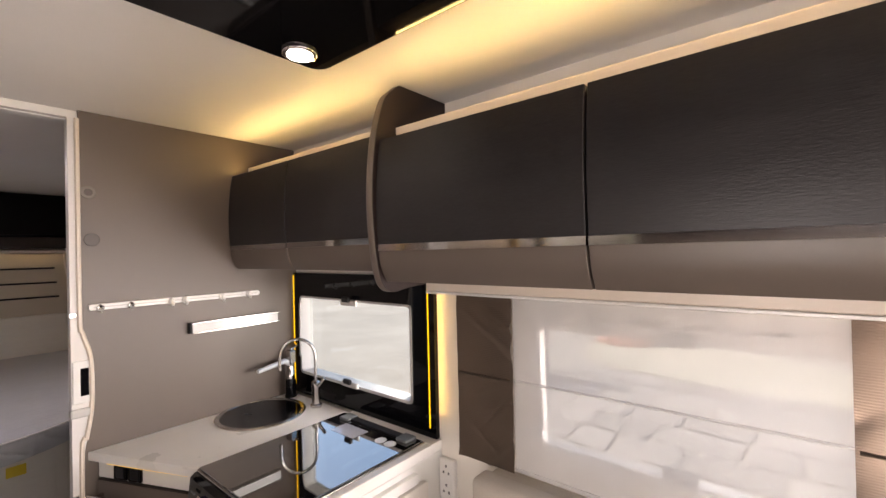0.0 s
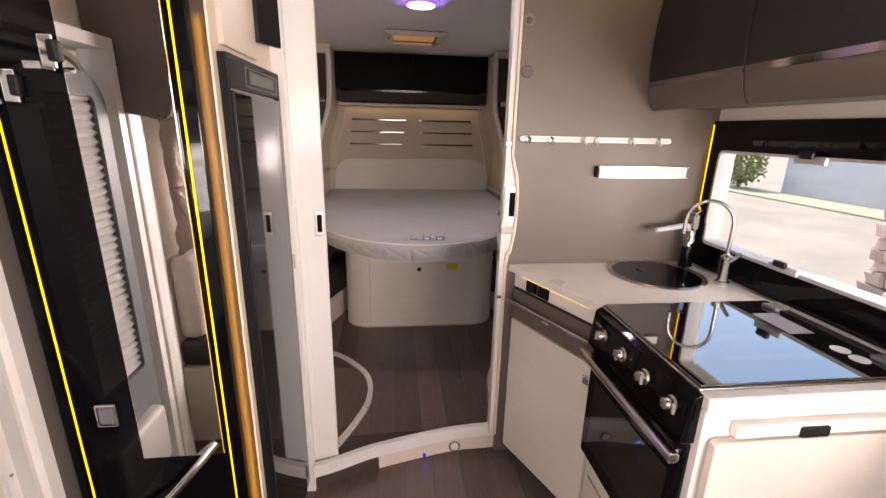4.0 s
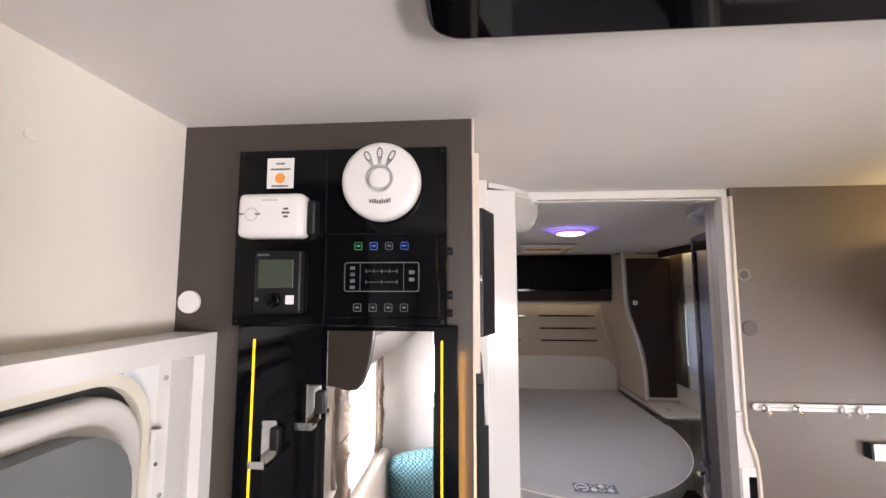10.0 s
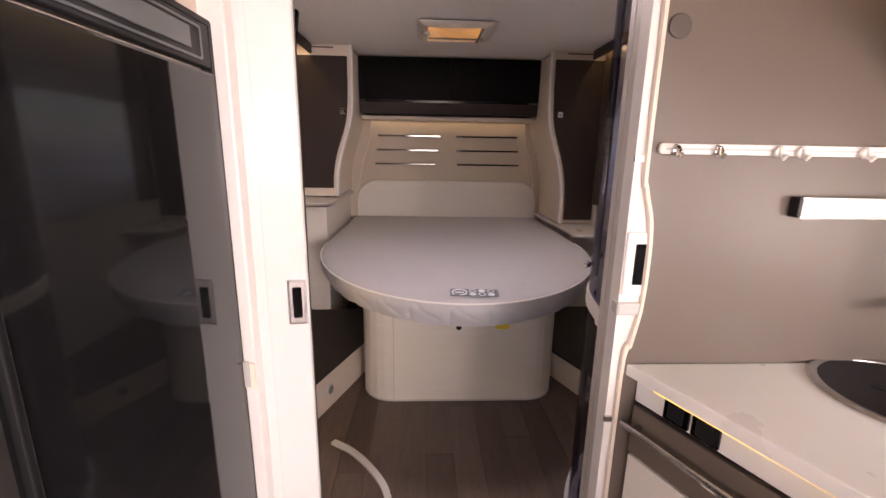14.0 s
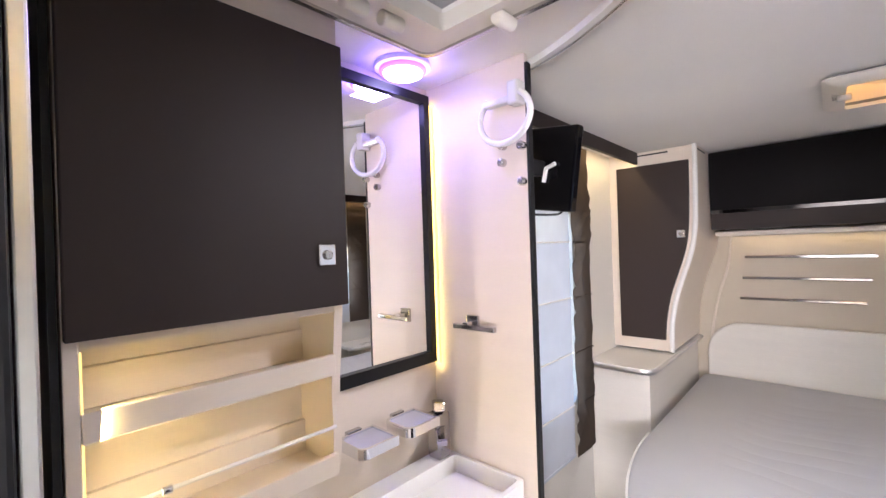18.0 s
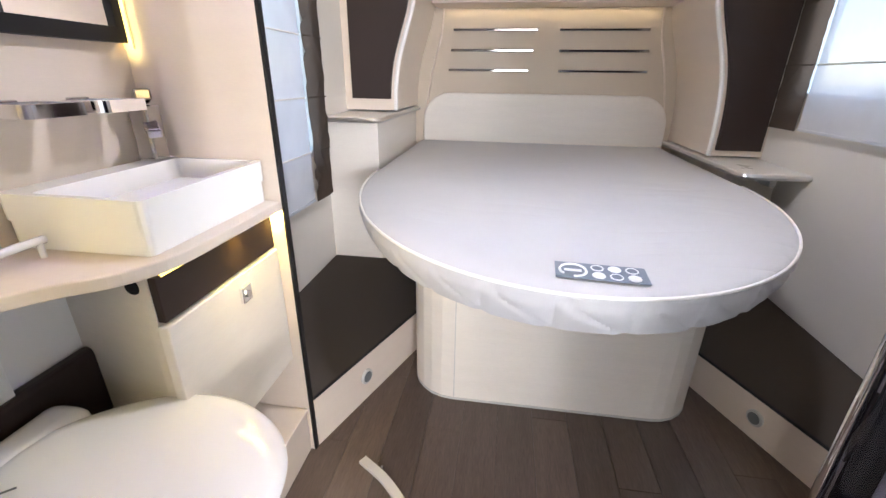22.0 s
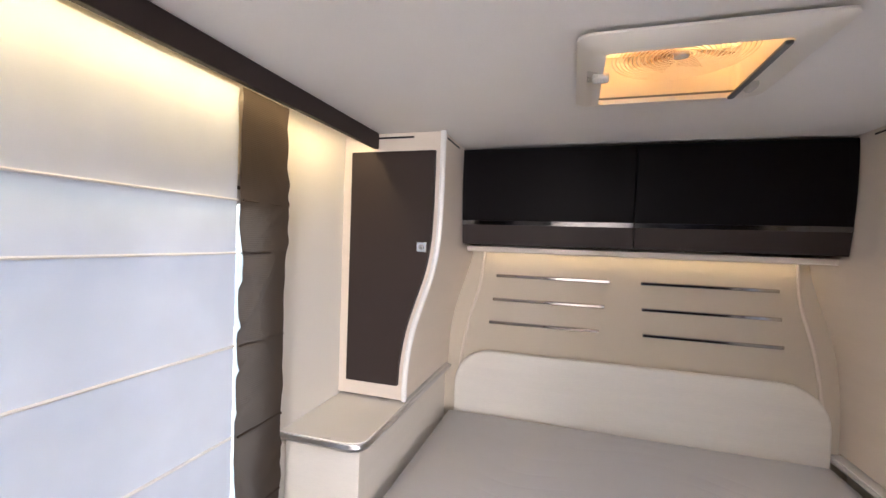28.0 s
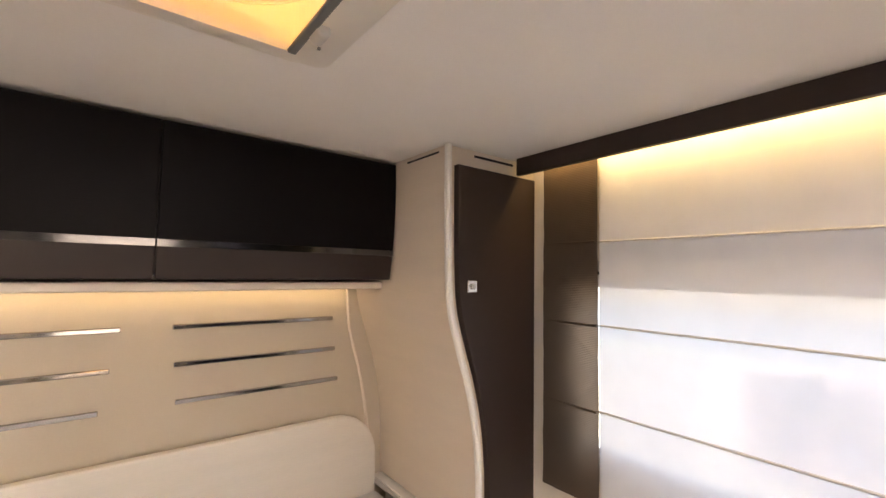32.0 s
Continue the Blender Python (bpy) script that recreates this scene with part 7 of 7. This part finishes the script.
mt = part("mattress", mattress_mesh(), MATTRESS, bed, "grey quilted mattress", smooth=True)
part("piping", tube([(x, y, 0.789) for x, y in bed_outline(-0.001)[1:-1]], 0.0040, 8), PIPING, mt, "white piping", smooth=True)
lb = part("label", moved(box(-0.038, 0.034, -0.095, 0.095, 0.0, 0.0015), pose(-2.430, 0.060, 0.8068, 0, 3, -3)), LABELC, mt, "blue-grey label with white roundels")
part("wreath", moved(tube([(0.028 * math.cos(a * math.tau / 24), 0.028 * math.sin(a * math.tau / 24) - 0.058, 0.002) for a in range(22)], 0.003, 6), pose(-2.430, 0.060, 0.8068, 0, 3, -3)), LABELW, lb)
part("wreath_band", moved(box(-0.005, 0.005, -0.076, -0.040, 0.0016, 0.0025), pose(-2.430, 0.060, 0.8068, 0, 3, -3)), LABELW, lb)
for r in range(2):
    for q in range(3):
        part("roundel", moved(disc((-0.018 + r * 0.034, -0.006 + q * 0.036, 0.002), 0.0125, 0.001), pose(-2.430, 0.060, 0.8068, 0, 3, -3)), LABELW if (r + q) % 2 else LABELC, lb)
        part("roundel_ring", moved(tube([(-0.018 + r * 0.034 + 0.0125 * math.cos(a * math.tau / 16), -0.006 + q * 0.036 + 0.0125 * math.sin(a * math.tau / 16), 0.0022) for a in range(16)], 0.0016, 5, closed=True), pose(-2.430, 0.060, 0.8068, 0, 3, -3)), LABELW, lb)
base_out = rounded(-4.42, -2.792, -0.452, 0.552, [0, 0.16, 0.16, 0])
part("base", prism(base_out, UP, 0.684), PALEWOOD, bed, "cream wood-grain base")
part("seam", box(-2.7925, -2.7905, -0.288, -0.284, UP + 0.012, 0.680), LGREY, bed)
part("skirting", prism([(x + (0.003 if x > -4 else 0), y) for x, y in base_out], UP, UP + 0.008), LGREY, bed)
part("round_hole", disc((-2.790, 0.035, 0.505), 0.014, 0.006, "x", bevel=0.001), BLACKM, bed)
part("yellow_sticker", box(-2.7915, -2.7895, 0.215, 0.285, 0.495, 0.545), YELLOW, bed, "yellow sticker")
part("head_panel", prism(rounded(-0.705, 0.808, 0.62, 1.100, [0, 0, 0.17, 0.17], 8), -4.459, -4.428, "x", bevel=0.008), PALEWOOD, bed, "cream rounded headboard")

# ---- side steps ----


def side_step(outline, z, front, label, vent):
    t = thing("side_step", (outline[0][0], outline[0][1], UP), label, "step", "carpeted side steps")
    part("riser", prism(outline, UP, z - 0.012), CREAM, t)
    part("carpet", prism(outline, z - 0.0118, z, bevel=0.002, seg=1), CARPET, t, "dark brown carpet")
    v = Vector(front[1]) - Vector(front[0])
    p = Vector(front[0]) + v * vent
    n = Vector((v.y, -v.x)).normalized()
    if n.x < 0:
        n = -n
    ang = math.degrees(math.atan2(n.y, n.x))
    fv = part("air_vent", moved(disc((0, 0, 0), 0.028, 0.012, "x", bevel=0.003), pose(p.x + n.x * 0.002, p.y + n.y * 0.002, (UP + z) / 2, 0, 0, ang)), LGREY, t, smooth=True)
    part("vent_hole", moved(disc((0.004, 0, 0), 0.020, 0.010, "x", bevel=0.002), pose(p.x + n.x * 0.002, p.y + n.y * 0.002, (UP + z) / 2, 0, 0, ang)), GREYPL, fv, smooth=True)
    part("nosing", tube([(*front[0], z - 0.006), (*front[1], z - 0.006)], 0.006, 6), BLACKM, t)
    return t


side_step([(-2.5170, -0.683), (-3.145, -0.4535), (-3.58, -0.4535), (-3.58, LW + 0.002), (-2.5170, LW + 0.002)], 0.292, ((-2.5170, -0.683), (-3.145, -0.4535)), "brown carpeted side step with a cream riser and round vent", 0.37)
side_step([(-3.12, 0.5535), (-2.57, 0.790), (-2.43, 0.86), (-2.43, RW - 0.002), (-3.73, RW - 0.002), (-3.73, 0.5535)], 0.258, ((-2.57, 0.790), (-3.12, 0.5535)), "brown carpeted side step beside the shower", 0.37)

# ---- bedroom windows, blinds and pelmets ----
window("window_bed_left", -3.40, -2.72, 0.86, 1.71, LW, -1, "hinged bedroom window behind a long sheer blind")
window("window_bed_right", -3.70, -2.84, 1.135, 1.615, RW, 1, "hinged bedroom window behind a sheer blind")
blind("window_blind", (-3.303, -2.60), [(-3.478, -3.300)], -0.985, 0.675, 1.985, [0.884, 1.105, 1.337, 1.572, 1.705], "long sheer white bedroom blind with a brown border", 1)
blind("window_blind", (-3.617, -2.885), [(-3.805, -3.614), (-2.888, -2.765)], 1.058, 1.005, 1.985, [1.256, 1.496, 1.735], "sheer white bedroom blind with brown borders on the shower side", -1)
part_wall = thing("pelmet", (-3.2, -0.9, 1.95), "dark brown light pelmet above the bedroom window", "pelmet", "bedroom pelmets")
part("board", box(-3.888, -2.5170, -0.902, -0.884, 1.956, TOP - 0.001, 0.002), BROWN, part_wall)
part("warm_strip", box(-3.86, -2.58, -0.915, -0.909, 1.995, 2.001), LED_W, part_wall, "glowing warm light strip")
lamp("pelmet_glow", "AREA", look((-3.22, -0.925, 1.996), (-3.22, -0.99, 1.0)), 0.34, (1.0, 0.72, 0.36), size=(1.25, 0.015))
pr = thing("pelmet", (-3.2, 1.0, 1.95), "dark brown light pelmet above the bedroom window on the shower side", "pelmet", "bedroom pelmets")
part("board", box(-3.868, -2.420, 0.984, 1.002, 1.958, TOP - 0.001, 0.002), BROWN, pr)
part("warm_strip", box(-3.84, -2.45, 1.009, 1.015, 1.995, 2.001), LED_W, pr, "glowing warm light strip")
lamp("pelmet_glow", "AREA", look((-3.14, 1.022, 1.996), (-3.14, 1.07, 1.0)), 0.32, (1.0, 0.66, 0.28), size=(1.35, 0.015))

# ---- outside ----
GROUND = material("pale_yard", (0.36, 0.31, 0.255), 0.9, vary=0.4, scale=0.6, grain=0.25, grain_scale=30)
ground = structure(part("ground", box(-400, 400, -400, 400, -0.72, -0.62), GROUND), "pale paved yard around the vehicle", "ground")
BLOCK = material("grey_block", (0.58, 0.58, 0.60), 0.9, vary=0.2, scale=3, grain=0.3, grain_scale=60)
GRASS = material("lawn", (0.40, 0.40, 0.28), 0.9, vary=0.35, scale=3, grain=0.5, grain_scale=60)
GRAVEL = material("cream_gravel", (0.46, 0.40, 0.29), 0.95, vary=0.25, scale=4, grain=0.6, grain_scale=40, bump=1.0, bump_scale=40)
FLAG = material("flagstone", (0.33, 0.285, 0.245), 0.9, vary=0.2, scale=3, grain=0.2, grain_scale=50, each=0.2)
ROCK = material("pink_stone", (0.50, 0.36, 0.31), 0.9, vary=0.3, scale=8, grain=0.3, each=0.35)
PINK = material("orange_pink_stone", (0.62, 0.30, 0.20), 0.9, vary=0.3, scale=8, grain=0.3)
lawn = structure(part("lawn", box(-30, 30, 12.2, 13.6, -0.62, -0.56, 0.02), GRASS), "strip of lawn beside the yard", "lawn")
structure(part("yard_wall", box(-14.5, -3.5, 14.2, 14.45, -0.62, 0.7, 0.02), BLOCK), "grey-blue block wall across the yard", "wall")
structure(part("yard_wall_far", box(-14, 14, -8.3, -8.0, -0.62, 1.3, 0.02), BLOCK), "grey block wall on the far side of the yard", "wall")
gravel = structure(part("gravel_bed", prism([(p.x, p.y) for p in smoothline([(-3.4, 9.9, 0), (-3.0, 8.2, 0), (-1.2, 7.5, 0), (1.5, 7.2, 0), (4.5, 7.4, 0), (5.0, 8.8, 0), (2.0, 9.2, 0), (-0.4, 9.9, 0), (-2.0, 10.3, 0)], 5)], -0.62, -0.585), GRAVEL), "bed of cream gravel in the yard", "gravel")
random.seed(4)


def stone_mesh(name, mat, rough=0.28):
    own = bmesh.new()
    bmesh.ops.create_cube(own, size=1.0)
    bmesh.ops.bevel(own, geom=own.edges[:], offset=0.12, segments=1, affect="EDGES")
    for v in own.verts:
        v.co *= random.uniform(1 - rough * 0.5, 1 + rough * 0.3)
    me = bpy.data.meshes.new(name)
    own.to_mesh(me)
    own.free()
    me.materials.append(mat)
    return me


# flagstones between the vehicle and the gravel
paving = structure(part("pavement", box(-3.2, 5.2, 2.3, 7.1, -0.62, -0.600), GROUND), "pale yard paving of uneven flagstones", "pavement")
flags = [stone_mesh("flagstone", FLAG, 0.22) for _ in range(6)]
y = 2.35
while y < 6.9:
    h = random.uniform(0.34, 0.55)
    x = -3.15 + random.uniform(-0.2, 0.2)
    while x < 5.0:
        w = random.uniform(0.4, 0.9)
        ob = new("flagstone", random.choice(flags))
        ob.parent = paving
        ob.matrix_basis = Matrix.LocRotScale((x + w / 2, y + h / 2, -0.594), Euler((0, 0, random.uniform(-0.06, 0.06))), (w - 0.035, h - 0.035, 0.05))
        x += w
    y += h
# the rubble wall that ends beside the vehicle
rubble = thing("rubble_wall", (-3.9, 6.2, -0.62), "low garden wall of rough pinkish stones", "stone wall")
part("core", box(-4.66, -3.2, 6.06, 6.44, -0.62, 0.30), ROCK, rubble)
rocks = [stone_mesh("stone", ROCK, 0.5) for _ in range(8)]
z = -0.60
while z < 0.38:
    h = random.uniform(0.13, 0.22)
    x = -4.76 + random.uniform(-0.05, 0.04)
    while x < -3.2:
        w = random.uniform(0.16, 0.36)
        for yy in (6.05, 6.42):
            ob = new("stone", random.choice(rocks))
            ob.parent = rubble
            ob.matrix_parent_inverse = Matrix.Translation(rubble.location).inverted()
            ob.matrix_basis = Matrix.LocRotScale((x + w / 2, yy + random.uniform(-0.03, 0.03), z + h / 2), Euler((random.uniform(-0.2, 0.2), random.uniform(-0.15, 0.15), random.uniform(-0.2, 0.2))), (w, 0.30, h))
        x += w * 0.96
    z += h * 0.94
rub = bmesh.new()
for k in range(70):
    a, r = random.uniform(0, math.tau), 0.55 * math.sqrt(random.random())
    own = bmesh.new()
    bmesh.ops.create_icosphere(own, subdivisions=1, radius=random.uniform(0.07, 0.16))
    for v in own.verts:
        v.co *= random.uniform(0.75, 1.2)
    joined(rub, moved(own, Matrix.Translation((-2.77 + r * math.cos(a), 9.8 + 0.7 * r * math.sin(a), -0.56 + (0.55 - r) * random.uniform(0.2, 0.9)))))
tagged(part("stone_heap", rub, PINK), "heap of orange-pink stones on the gravel", "stones", kind="stuff")


def shrub(x, y, r, h, seed):
    rnd = random.Random(seed)
    t = thing("shrub", (x, y, -0.62), "yellow-green shrub beside the yard wall", "shrub", "shrubs at the yard wall")
    stems = bmesh.new()
    for k in range(7):
        a = rnd.uniform(0, math.tau)
        tube([(x, y, -0.62), (x + 0.3 * r * math.cos(a), y + 0.3 * r * math.sin(a), -0.62 + 0.4 * h), (x + 0.7 * r * math.cos(a), y + 0.7 * r * math.sin(a), -0.62 + 0.8 * h)], [0.04, 0.025, 0.01], 6, bm=stems)
    part("stems", stems, STEM, t)
    verts, faces = [], []
    for k in range(900):
        d = Vector((rnd.gauss(0, 1), rnd.gauss(0, 1), rnd.gauss(0, 1))).normalized() * (0.55 + 0.5 * rnd.random())
        c = Vector((x + d.x * r, y + d.y * r, -0.62 + h * 0.55 + d.z * h * 0.5 + 0.1 * math.sin(5 * d.x)))
        u = Vector((rnd.gauss(0, 1), rnd.gauss(0, 1), rnd.gauss(0, 1))).normalized() * 0.09
        v = u.orthogonal().normalized() * 0.045
        n = len(verts)
        verts += [c - u, c + v, c + u, c - v]
        faces.append((n, n + 1, n + 2, n + 3))
    me = bpy.data.meshes.new("crown")
    me.from_pydata(verts, [], faces)
    me.materials.append(LEAF)
    crown = new("crown", me)
    crown.parent = t
    crown.matrix_parent_inverse = Matrix.Translation(t.location).inverted()
    return t


STEM = material("shrub_stem", (0.12, 0.09, 0.06), 0.9)
LEAF = material("shrub_leaf", (0.20, 0.22, 0.05), 0.7, vary=0.3, scale=3)
for k, (x, r, h) in enumerate(((-15.6, 0.8, 1.7), (-16.9, 0.9, 2.0), (-18.3, 0.9, 1.6), (-2.2, 0.8, 1.3), (-0.9, 0.7, 1.5))):
    shrub(x, 13.4, r, h, k)

# ---- plank floors, last ----
planks(floor, -1.74, FRONT, LW, RW, 0.004)
planks(floor_rear, -3.70, -1.755, -0.95, 1.0, UP)
